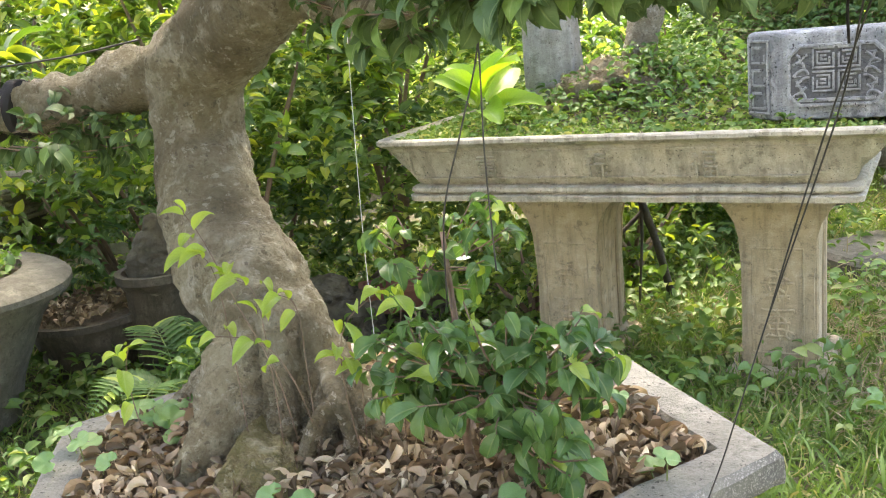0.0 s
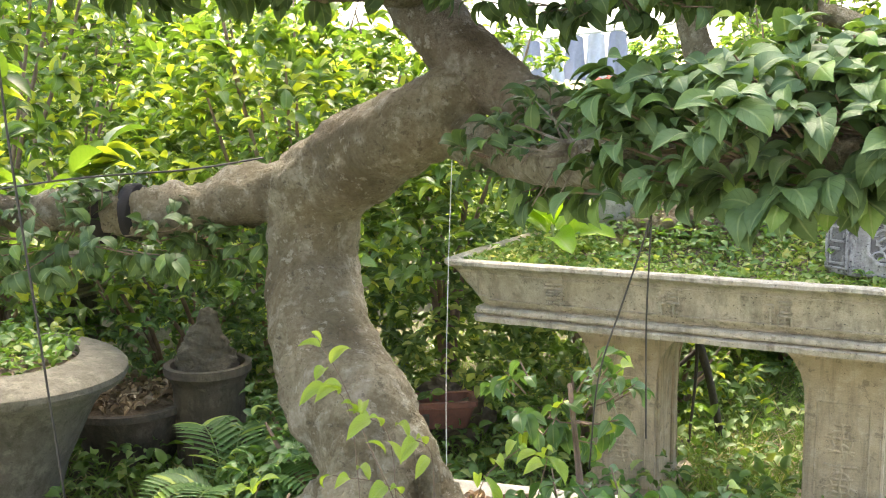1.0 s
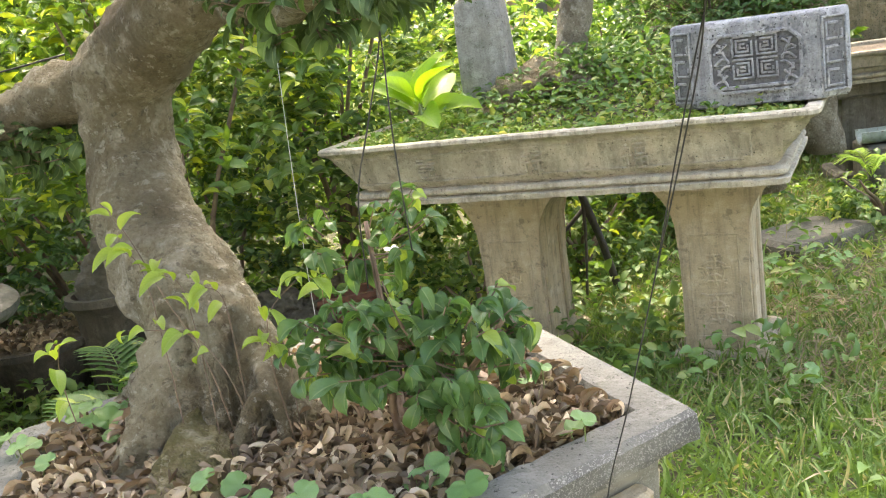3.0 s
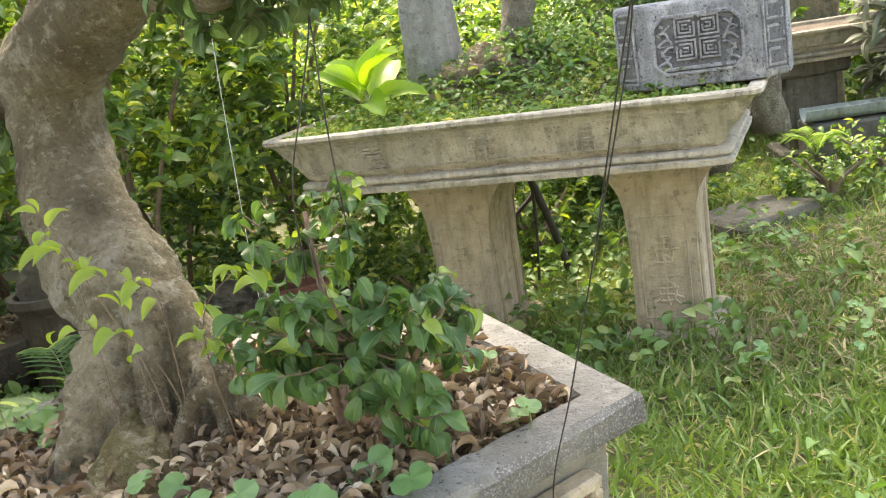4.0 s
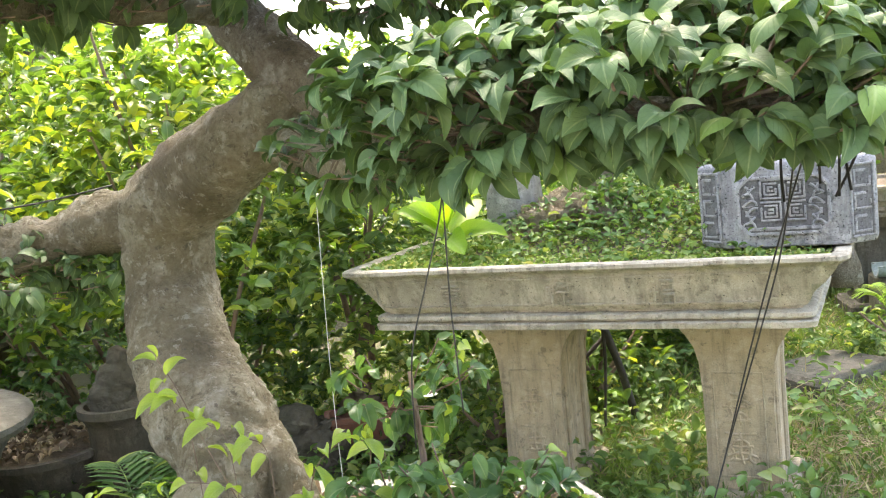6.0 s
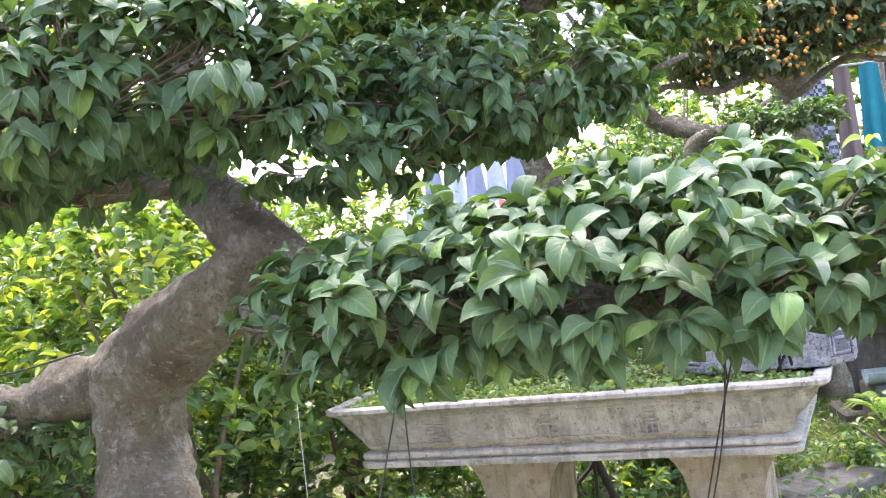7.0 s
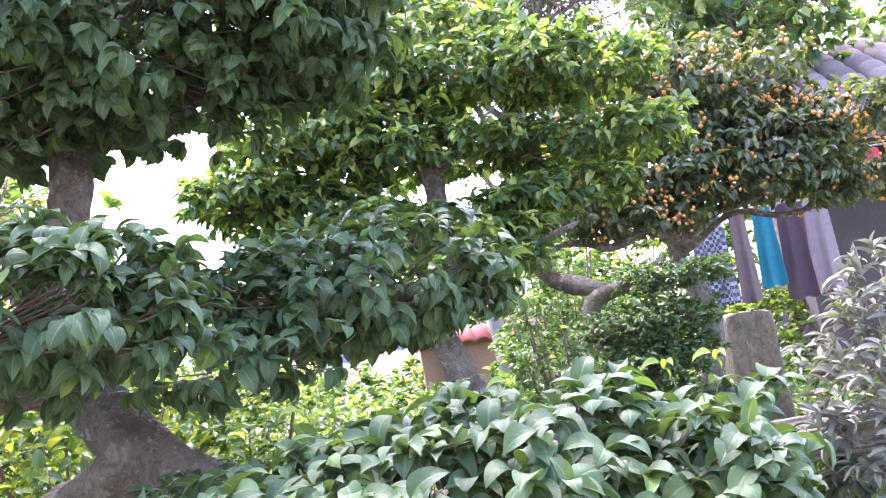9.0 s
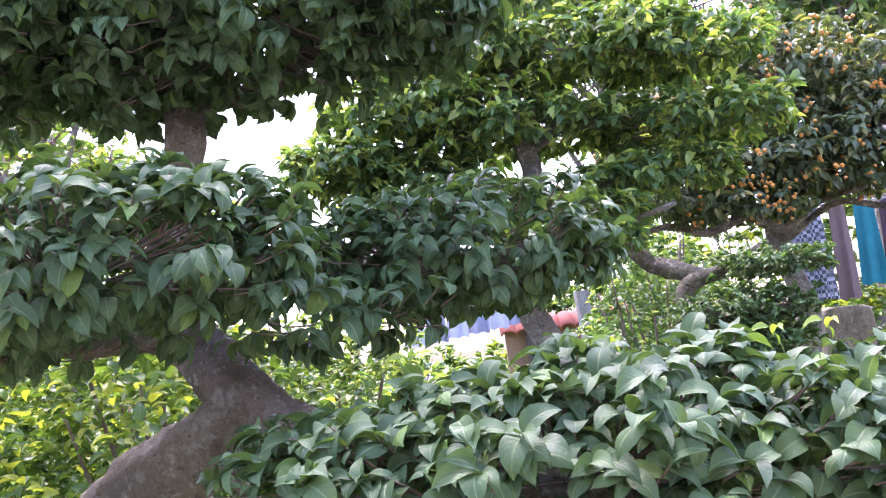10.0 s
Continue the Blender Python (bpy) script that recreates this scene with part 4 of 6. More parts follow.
p = np.column_stack([q, HZ - 0.03 + rng.random(n) ** 1.5 * 0.042 + 0.02 * np.exp(-(dist / 0.15) ** 2)])
d = unit(rng.normal(size=(n, 3)) * (1, 1, 0.34))
nn = unit(rng.normal(size=(n, 3)) * 0.85 + (0, 0, 1))
size = rng.uniform(0.02, 0.041, n) * (1 + 0.25 * (rng.random(n) > 0.92))
litter = thing("dead_leaf_litter", "dry brown fallen leaves covering the planter soil", "leaf litter", (HC[0], HC[1], HZ))
loose = np.where((q[:, 0] > -0.15) & (q[:, 1] < 1.6))[0][:280]
rest = np.setdiff1d(np.arange(n), loose)
heap = part("leaf_heap", mesh_np("leaf_heap", *cloud(DEAD, p[rest] - (HC[0], HC[1], HZ), d[rest], nn[rest], size[rest])), LITTER, litter)
tagged(heap, kind="stuff")
dead_meshes = [mesh_np("dead_leaf", *s) for s in DEAD]
for me in dead_meshes:
    me.materials.append(LITTER)


def leaf_matrix(p, d, n, s):
    x, y, z = axes_of(d, n)
    return Matrix(((s * x[0], s * y[0], s * z[0], p[0]), (s * x[1], s * y[1], s * z[1], p[1]), (s * x[2], s * y[2], s * z[2], p[2]), (0, 0, 0, 1)))


for i in loose:
    o = part("dead_leaf", dead_meshes[i % 4], None, litter)
    o.matrix_basis = leaf_matrix(p[i] - (HC[0], HC[1], HZ) + (0, 0, 0.006), d[i], nn[i], size[i])

# ---- near tree ----
BASE = (-0.30, 1.42, 0.60)
tree = thing("bonsai_tree", "old bonsai tree with a winding grey-brown trunk and layered foliage", "tree", BASE)


def limb(name, rows, rings, sides, lump, material, parent, seed=0.0, freq=9.0, flute=0.0, off=BASE):
    rows = [(x - off[0], y - off[1], z - off[2], r) for x, y, z, r in rows]
    v, f = tube(rows, rings, sides, lump, seed, freq, flute)
    return part(name, mesh_np(name, v, f), material, parent)


limb("trunk", [(-0.245, 1.42, 0.56, 0.18), (-0.255, 1.42, 0.63, 0.13), (-0.28, 1.45, 0.70, 0.100), (-0.33, 1.53, 0.77, 0.098), (-0.39, 1.61, 0.83, 0.103), (-0.447, 1.70, 0.905, 0.095),
               (-0.48, 1.79, 1.02, 0.084), (-0.48, 1.80, 1.11, 0.086), (-0.453, 1.78, 1.178, 0.086), (-0.374, 1.71, 1.226, 0.081), (-0.297, 1.64, 1.268, 0.076), (-0.225, 1.59, 1.305, 0.068), (-0.185, 1.575, 1.34, 0.060), (-0.16, 1.58, 1.37, 0.045)],
     230, 72, 0.13, BARK, tree, 0.0, 9.0, 0.5)
limb("upper_trunk", [(-0.05, 1.50, 1.31, 0.034), (-0.10, 1.54, 1.345, 0.047), (-0.155, 1.575, 1.392, 0.053), (-0.212, 1.62, 1.452, 0.053), (-0.262, 1.66, 1.515, 0.050), (-0.29, 1.70, 1.585, 0.046), (-0.282, 1.74, 1.68, 0.044), (-0.275, 1.75, 1.78, 0.041), (-0.254, 1.75, 1.892, 0.040), (-0.238, 1.75, 1.984, 0.044), (-0.24, 1.74, 2.06, 0.046)],
     70, 30, 0.12, BARK_PALE, tree, 4.0, 14.0)
for rows in ([(-0.50, 1.82, 1.15, 0.074), (-0.58, 1.83, 1.160, 0.058), (-0.645, 1.84, 1.150, 0.058), (-0.70, 1.84, 1.132, 0.046), (-0.78, 1.85, 1.128, 0.052), (-0.88, 1.86, 1.112, 0.042), (-0.97, 1.88, 1.122, 0.046), (-1.13, 1.9, 1.115, 0.036), (-1.4, 1.88, 1.14, 0.024)],
             [(-0.18, 1.58, 1.28, 0.044), (-0.065, 1.35, 1.245, 0.030), (0.032, 1.1, 1.255, 0.025), (0.2, 0.95, 1.265, 0.024), (0.36, 0.9, 1.26, 0.018), (0.55, 0.92, 1.25, 0.012), (0.68, 0.96, 1.25, 0.006)],
             [(-0.08, 1.55, 1.34, 0.044), (-0.03, 1.50, 1.315, 0.036), (0.03, 1.4, 1.29, 0.026), (0.12, 1.2, 1.28, 0.016), (0.2, 1.05, 1.28, 0.012)],
             [(-0.25, 1.68, 1.54, 0.044), (-0.276, 1.5, 1.515, 0.040), (-0.457, 1.38, 1.52, 0.036), (-0.573, 1.28, 1.53, 0.030), (-0.85, 1.15, 1.56, 0.016)],
             [(-0.28, 1.72, 1.66, 0.028), (-0.1, 1.72, 1.62, 0.024), (0.15, 1.72, 1.58, 0.017), (0.42, 1.78, 1.58, 0.01)],
             [(-0.25, 1.74, 2.02, 0.036), (-0.36, 1.68, 2.12, 0.028), (-0.55, 1.6, 2.2, 0.02), (-0.8, 1.55, 2.24, 0.012)],
             [(-0.25, 1.74, 1.98, 0.030), (-0.13, 1.72, 1.955, 0.022), (-0.04, 1.70, 1.965, 0.019), (0.0, 1.7, 2.02, 0.016), (-0.03, 1.7, 2.1, 0.014), (-0.05, 1.7, 2.25, 0.01)],
             [(0.0, 1.7, 2.0, 0.015), (0.12, 1.65, 2.0, 0.015), (0.25, 1.6, 2.06, 0.008)],
             [(-0.24, 1.74, 2.02, 0.034), (-0.27, 1.74, 2.2, 0.026), (-0.3, 1.72, 2.4, 0.014)],
             [(-0.25, 1.74, 2.0, 0.03), (-0.35, 1.75, 2.06, 0.024), (-0.5, 1.78, 2.1, 0.018), (-0.75, 1.8, 2.16, 0.01)]):
    limb("branch", rows, 60, 24, 0.26, BARK, tree, rows[0][0] * 7, 16.0)
# surface roots: buttresses, thin ridges that hug the foot, two looping roots
for k, rows in enumerate(([(-0.32, 1.42, 0.80, 0.05), (-0.315, 1.35, 0.72, 0.06), (-0.335, 1.30, 0.665, 0.052), (-0.375, 1.25, 0.62, 0.036), (-0.42, 1.20, 0.585, 0.016)], [(-0.19, 1.38, 0.73, 0.02), (-0.16, 1.27, 0.705, 0.0135), (-0.175, 1.245, 0.695, 0.0125), (-0.20, 1.235, 0.65, 0.012), (-0.212, 1.235, 0.59, 0.013)],
                          [(-0.165, 1.265, 0.705, 0.012), (-0.148, 1.25, 0.698, 0.012), (-0.140, 1.245, 0.66, 0.011), (-0.150, 1.25, 0.59, 0.010)], [(-0.21, 1.42, 0.72, 0.04), (-0.15, 1.34, 0.65, 0.036), (-0.09, 1.29, 0.60, 0.022), (-0.04, 1.26, 0.58, 0.01)], [(-0.36, 1.49, 0.70, 0.05), (-0.45, 1.52, 0.63, 0.035), (-0.52, 1.54, 0.585, 0.02)],
                          [(-0.27, 1.37, 0.82, 0.02), (-0.255, 1.33, 0.73, 0.026), (-0.25, 1.30, 0.66, 0.026), (-0.245, 1.28, 0.59, 0.02)], [(-0.22, 1.40, 0.80, 0.016), (-0.20, 1.35, 0.71, 0.02), (-0.185, 1.31, 0.64, 0.02), (-0.175, 1.29, 0.59, 0.016)],
                          [(-0.31, 1.35, 0.76, 0.016), (-0.295, 1.315, 0.68, 0.02), (-0.30, 1.29, 0.62, 0.018), (-0.31, 1.27, 0.585, 0.012)], [(-0.30, 1.33, 0.665, 0.009), (-0.265, 1.285, 0.668, 0.008), (-0.24, 1.27, 0.66, 0.008), (-0.225, 1.28, 0.67, 0.006)])):
    limb("root", rows, 28, 16, 0.28, BARK, tree, k * 3.1, 24.0)
# mossy slab of a cut root
MOSSY = bark("mossy_wood", (0.22, 0.20, 0.075), (0.38, 0.33, 0.18), (0.07, 0.06, 0.03), (0.48, 0.44, 0.29), 24.0)
rings = []
for k in range(34):
    t = k / 33
    c = np.array([-0.262 + 0.035 * t, 1.285 - 0.25 * t, 0.638 - 0.045 * t])
    w, h = (0.036 + 0.05 * t) * min(1, 0.45 + 5 * t), 0.026
    ring = []
    for m in range(40):
        a = 2 * math.pi * m / 40
        sx, sz = math.copysign(abs(math.cos(a)) ** 0.6, math.cos(a)), math.copysign(abs(math.sin(a)) ** 0.6, math.sin(a))
        g = 0.30 * noise.noise(Vector((6 * sx, 5 * sz, 2.0 * t))) + 0.16 * noise.noise(Vector((17 * sx, 9 * sz, 4.0 * t))) + 0.10 * noise.noise(Vector((30 * sx, 20 * sz, 14 * t)))
        ring.append((c[0] + sx * w * (1 + 0.5 * g), c[1] + 0.02 * noise.noise(Vector((8 * sx, 3, 1))) * (1 if k in (0, 33) else 0), c[2] + sz * h * (1 + 2.2 * g) - 0.016 * sx))
    rings.append(ring)
tagged(shade_smooth(part("cut_root", loft(rings), MOSSY), 32), "mossy weathered slab of cut root leaning on the trunk", "wood")

leaf_meshes = [mesh_np("bonsai_leaf", *s) for s in NEAR]
for me in leaf_meshes:
    me.materials.append(LEAF)


def pad(name, c, r, tips, per, length, single=0, shapes=NEAR, material=LEAF, parent=tree, off=BASE, flat=-0.35, lift=0.05, spread=0.9, hang=0.0, shell=0.75):
    """A flat layer of foliage: shoots with whorls of leaves, and their twigs. single: how many leaves are objects of their own."""
    t, o = in_ellipsoid(tips, c, r, shell, flat)
    o = unit(o * (0.8, 0.8, 0.5) + (0, 0, 0.3))
    p, d, nn, s = sprays(t, o, per, length, spread, lift, 0.03)
    if hang:
        low = p[:, 2] < c[2] - 0.15 * r[2]
        d[low] = unit(d[low] + (0, 0, -hang))
    p, off = p - off, np.asarray(off)
    k = np.arange(len(p))
    own = k[:: max(1, len(p) // single)][:single] if single else k[:0]
    rest = np.setdiff1d(k, own)
    holder = part(name, mesh_np(name, *cloud(shapes, p[rest], d[rest], nn[rest], s[rest])), material, parent)
    if not single:
        tagged(holder, kind="stuff")
    for i in own:
        lf = part("leaf", leaf_meshes[i % 4], None, holder)
        lf.matrix_basis = leaf_matrix(p[i], d[i], nn[i], s[i])
    a = t - o * 0.05 - off
    root = a + (np.asarray(c) - off + (0, 0, -0.25 * r[2]) - a) * rng.uniform(0.3, 0.7, (len(a), 1))
    tagged(part("twig_growth", mesh_np("twig_growth", *joined([sticks(a, t - off, 0.0015, 0.001), sticks(root[::4], a[::4], 0.0018, 0.0012)])), TWIG, parent), kind="stuff")
    return holder


pad("foliage_pad", (0.36, 0.96, 1.29), (0.37, 0.26, 0.11), 560, 7, 0.045, 290, hang=0.35, flat=-0.55)
pad("foliage_pad", (-0.25, 1.13, 1.585), (0.36, 0.27, 0.12), 440, 7, 0.045, hang=0.6, flat=-0.75)
pad("foliage_pad", (-0.68, 1.17, 1.60), (0.32, 0.29, 0.12), 330, 7, 0.048, hang=0.7, flat=-0.75)
pad("foliage_pad", (-0.42, 1.32, 1.50), (0.30, 0.16, 0.04), 40, 5, 0.048, hang=1.2, flat=-1.0, shell=1.0)
pad("foliage_pad", (0.24, 1.68, 1.60), (0.32, 0.27, 0.125), 400, 7, 0.048, hang=0.7, flat=-0.95)
pad("foliage_pad", (-0.10, 1.62, 2.17), (0.52, 0.44, 0.29), 900, 7, 0.050, hang=0.4, flat=-0.9, shell=0.9)
pad("foliage_pad", (-0.70, 1.6, 2.20), (0.44, 0.42, 0.29), 640, 7, 0.052, hang=0.4, flat=-0.9, shell=0.9)
# next layer is added, mostly out of view, to shade the left branch
pad("foliage_pad", (-1.15, 2.4, 2.32), (0.50, 0.42, 0.20), 420, 7, 0.054, hang=0.4, flat=-0.9, shell=0.9)
pad("foliage_pad", (-1.2, 1.85, 2.26), (0.42, 0.46, 0.24), 420, 7, 0.054, hang=0.4, flat=-0.9, shell=0.9)
pad("foliage_pad", (0.22, 1.66, 2.19), (0.26, 0.36, 0.24), 420, 7, 0.050, hang=0.6, flat=-0.95, shell=0.95)
pad("foliage_pad", (-0.40, 1.66, 2.12), (0.50, 0.40, 0.16), 420, 7, 0.050, hang=0.6, flat=-0.95, shell=1.0)
pad("foliage_pad", (0.07, 1.50, 1.50), (0.22, 0.20, 0.07), 60, 5, 0.048, hang=1.0, flat=-1.0, shell=1.0)
pad("foliage_pad", (-0.74, 1.84, 1.07), (0.20, 0.13, 0.06), 30, 5, 0.048, hang=1.0, flat=-0.95, shell=1.0)
pad("foliage_pad", (-1.0, 1.86, 1.09), (0.42, 0.22, 0.12), 120, 5, 0.050, hang=0.8, flat=-0.95, shell=1.0)
pad("foliage_pad", (-0.02, 1.40, 1.26), (0.15, 0.17, 0.09), 85, 5, 0.045, hang=0.8, flat=-0.95, shell=1.0)
pad("foliage_pad", (0.10, 1.22, 1.27), (0.09, 0.11, 0.07), 40, 5, 0.045, hang=0.6, flat=-0.95, shell=1.0)
# rubber wraps under the tie wire
for x, w in ((-0.86, 0.022), (-0.925, 0.016)):
    v, f = tube([(x - w, 1.865, 1.118, 0.050), (x - 0.5 * w, 1.866, 1.118, 0.056), (x + 0.5 * w, 1.864, 1.116, 0.057), (x + w, 1.862, 1.116, 0.050)], 12, 24, 0.10, x, 18.0)
    part("rubber_wrap", mesh_np("rubber_wrap", v - np.array(BASE), f), RUBBER, tree, "black rubber wrap round the branch")
# bare twigs at the end of a cut side branch
pale = []
for k in range(11):
    a = np.array([-0.005 + 0.008 * (k % 3), 1.11, 1.262 + 0.004 * (k % 4)])
    fan = 0.5 + 2.2 * k / 10
    e = a + rng.uniform(0.05, 0.085) * np.array([-math.sin(fan), rng.uniform(-0.5, 0.3), math.cos(fan)])
    m = (a + e) / 2 + rng.normal(size=3) * 0.010
    pale.append(sticks([a, m], [m, e], [0.0024, 0.0016], [0.0016, 0.0008]))
v, f = joined(pale)
tagged(part("bare_twig_growth", mesh_np("bare_twig_growth", v - np.array(BASE), f), BARK_PALE, tree, "bare pale twigs"), kind="stuff")

# ---- shrub in the planter ----
SH = (0.04, 1.24, 0.60)
shrub = thing("planter_shrub", "small leafy green shrub growing beside the bonsai trunk", "shrub", SH)
for c, r, tips in (((0.09, 1.14, 0.79), (0.16, 0.11, 0.09), 76), ((-0.01, 1.18, 0.79), (0.11, 0.10, 0.075), 36), ((-0.02, 1.44, 0.87), (0.15, 0.12, 0.10), 26), ((0.17, 1.24, 0.76), (0.08, 0.08, 0.06), 14), ((0.13, 1.10, 0.70), (0.08, 0.06, 0.045), 14)):
    pad("foliage", c, r, tips, 4, 0.043, 0, SHRUB, LEAF_SHRUB, shrub, SH, -0.98, -0.3, 1.0, 0.9, 1.0)
for rows in ([(0.04, 1.24, 0.58, 0.008), (0.03, 1.2, 0.68, 0.006), (0.06, 1.14, 0.80, 0.004)], [(0.04, 1.24, 0.58, 0.008), (0.02, 1.34, 0.72, 0.006), (0.0, 1.44, 0.90, 0.004)], [(0.04, 1.24, 0.58, 0.007), (0.12, 1.17, 0.7, 0.005), (0.2, 1.1, 0.82, 0.003)]):
    limb("stem", rows, 12, 7, 0.1, TWIG, shrub, 1.0, 9.0, 0.0, SH)

# ---- young shoots by the trunk ----
def shoot(name, label, rows, count, length, material, cat="shoot", low=0.0):
    """A thin arching stem with leaves in pairs."""
    o = rows[0][:3]
    t = thing(name, label, cat, o)
    limb("stem", [(x + 0.004 * math.sin(7 * k), y, z, 0.55 * r) for k, (x, y, z, r) in enumerate(rows)], 16, 6, 0.05, TWIG if low else STEM, t, 0.5, 9.0, 0.0, o)
    c = spline(rows, count)[:, :3] - o
    ax = unit(np.gradient(c, axis=0))
    for k in range(count):
        if k < max(2, low * count):
            continue
        a = 2.4 * k
        side = unit(np.cross(ax[k], (0, 0, 1.0)) * math.cos(a) + np.array([0, -0.3, 0.3 * math.sin(a)]))
        lf = part("leaf", SHOOT_MESH[k % 2][material.name], None, t)
        lf.matrix_basis = leaf_matrix(c[k], side + ax[k] * 0.5, np.array([0.1, -0.3, 1.0]), length * (0.6 + 0.6 * ((k * 37) % 10) / 10))
    return t


SHOOT_MESH = []
for s in SLIM:
    row = {}
    for m in (LEAF_YOUNG, LEAF_SHRUB):
        me = mesh_np("shoot_leaf", *s)
        me.materials.append(m)
        row[m.name] = me
    SHOOT_MESH.append(row)
for tip in ((-0.34, 1.30, 0.94), (-0.27, 1.27, 0.90), (-0.20, 1.24, 0.88), (-0.10, 1.18, 0.80), (-0.02, 1.12, 0.90)):
    bx, by = -0.16 + 0.7 * (tip[0] + 0.16), 1.25
    shoot("young_shoot", "thin shoot with fresh yellow-green leaves beside the trunk", [(bx, by, 0.60, 0.0016), (bx * 0.8 + tip[0] * 0.2, by * 0.8 + tip[1] * 0.2, 0.60 + 0.6 * (tip[2] - 0.6), 0.0014), (bx * 0.45 + tip[0] * 0.55, by * 0.45 + tip[1] * 0.55, 0.60 + 0.92 * (tip[2] - 0.6), 0.0012), (tip[0] - 0.02, tip[1], tip[2], 0.001)], 9, 0.046, LEAF_YOUNG, low=0.5)
for rows in ([(-0.22, 1.26, 0.66, 0.0018), (-0.24, 1.26, 0.76, 0.0017), (-0.285, 1.27, 0.86, 0.0016), (-0.33, 1.30, 0.95, 0.0014), (-0.375, 1.34, 1.0, 0.0012)],
             [(-0.18, 1.24, 0.64, 0.0018), (-0.20, 1.22, 0.75, 0.0016), (-0.24, 1.21, 0.82, 0.0014), (-0.32, 1.2, 0.84, 0.0012)],
             [(-0.12, 1.22, 0.64, 0.0018), (-0.13, 1.2, 0.77, 0.0016), (-0.12, 1.2, 0.84, 0.0014), (-0.07, 1.2, 0.885, 0.0012)],
             [(-0.40, 1.22, 0.60, 0.0018), (-0.42, 1.2, 0.70, 0.0016), (-0.43, 1.2, 0.79, 0.0014), (-0.41, 1.18, 0.84, 0.0012)]):
    shoot("young_shoot", "thin shoot with fresh yellow-green leaves beside the trunk", rows, 11, 0.048, LEAF_YOUNG, low=0.45)

# ---- second bonsai, growing in the tray ----
B2 = tray_at(-0.80, 3.36, 0.95)
tree2 = thing("tray_bonsai_tree", "bonsai tree in the long tray with pale trunk and foliage layers", "tree", B2)
x2, y2 = B2[0], B2[1]
limb("trunk", [(x2, y2, 0.86, 0.09), (x2 - 0.01, y2, 1.0, 0.062), (x2 + 0.03, y2, 1.2, 0.055), (x2 - 0.02, y2, 1.4, 0.052), (x2 - 0.09, y2 - 0.02, 1.6, 0.048), (x2 - 0.04, y2, 1.8, 0.045), (x2 + 0.0, y2, 2.05, 0.038), (x2 - 0.05, y2, 2.3, 0.028), (x2, y2, 2.6, 0.012)], 60, 20, 0.16, BARK_PALE, tree2, 2.0, 12.0, 0.4, B2)
for dx, dy, z0, z1 in ((-0.55, -0.1, 1.7, 1.85), (0.6, 0.1, 1.95, 2.05), (-0.4, 0.2, 2.05, 2.2), (0.45, -0.25, 1.75, 1.82), (0.3, 0.3, 2.2, 2.35), (-0.25, -0.2, 2.3, 2.45)):
    limb("branch", [(x2 - 0.03, y2, z0 - 0.1, 0.028), (x2 + dx * 0.4, y2 + dy * 0.4, z0, 0.018), (x2 + dx, y2 + dy, z1, 0.007)], 16, 10, 0.15, BARK_PALE, tree2, dx, 12.0, 0.0, B2)
for c, r, tips in (((x2 - 0.50, y2 - 0.02, 2.06), (0.34, 0.28, 0.085), 200), ((x2 - 0.30, y2 - 0.05, 1.93), (0.42, 0.34, 0.085), 270), ((x2 + 0.45, y2 - 0.02, 1.97), (0.34, 0.30, 0.08), 190), ((x2 - 0.15, y2 + 0.1, 2.33), (0.34, 0.30, 0.09), 170), ((x2 + 0.08, y2 - 0.05, 1.86), (0.36, 0.30, 0.065), 170), ((x2 + 0.0, y2 + 0.05, 2.20), (0.46, 0.38, 0.085), 280), ((x2 + 0.62, y2 + 0.0, 2.15), (0.40, 0.36, 0.095), 270),
                   ((x2 + 0.30, y2, 2.47), (0.46, 0.40, 0.11), 300), ((x2 + 0.12, y2 + 0.1, 2.68), (0.36, 0.34, 0.10), 170), ((x2 + 0.12, y2 - 0.2, 1.74), (0.24, 0.2, 0.06), 70), ((0.12, 3.3, 2.30), (0.32, 0.28, 0.12), 230), ((0.32, 3.35, 2.50), (0.34, 0.3, 0.12), 200), ((1.12, 3.35, 2.40), (0.38, 0.3, 0.11), 230), ((-0.12, 3.3, 2.13), (0.26, 0.25, 0.08), 150)):
    pad("foliage_pad", c, r, tips, 7, 0.058, 0, MID, LEAF_B, tree2, B2, -0.7, 0.05, 0.9, 0.4, 0.8)

# ---- fruit tree and fine-leaved tree behind ----
B3 = (1.85, 4.75, 0.0)
tree3 = thing("fruit_tree", "grey-green bonsai tree hung with small orange fruit", "tree", B3)
limb("trunk", [(1.85, 4.75, 0.3, 0.09), (1.8, 4.7, 0.9, 0.07), (1.9, 4.72, 1.4, 0.06), (1.8, 4.7, 1.8, 0.05), (1.9, 4.7, 2.3, 0.04), (2.0, 4.7, 2.8, 0.02)], 40, 16, 0.18, BARK_PALE, tree3, 5.0, 8.0, 0.3, B3)
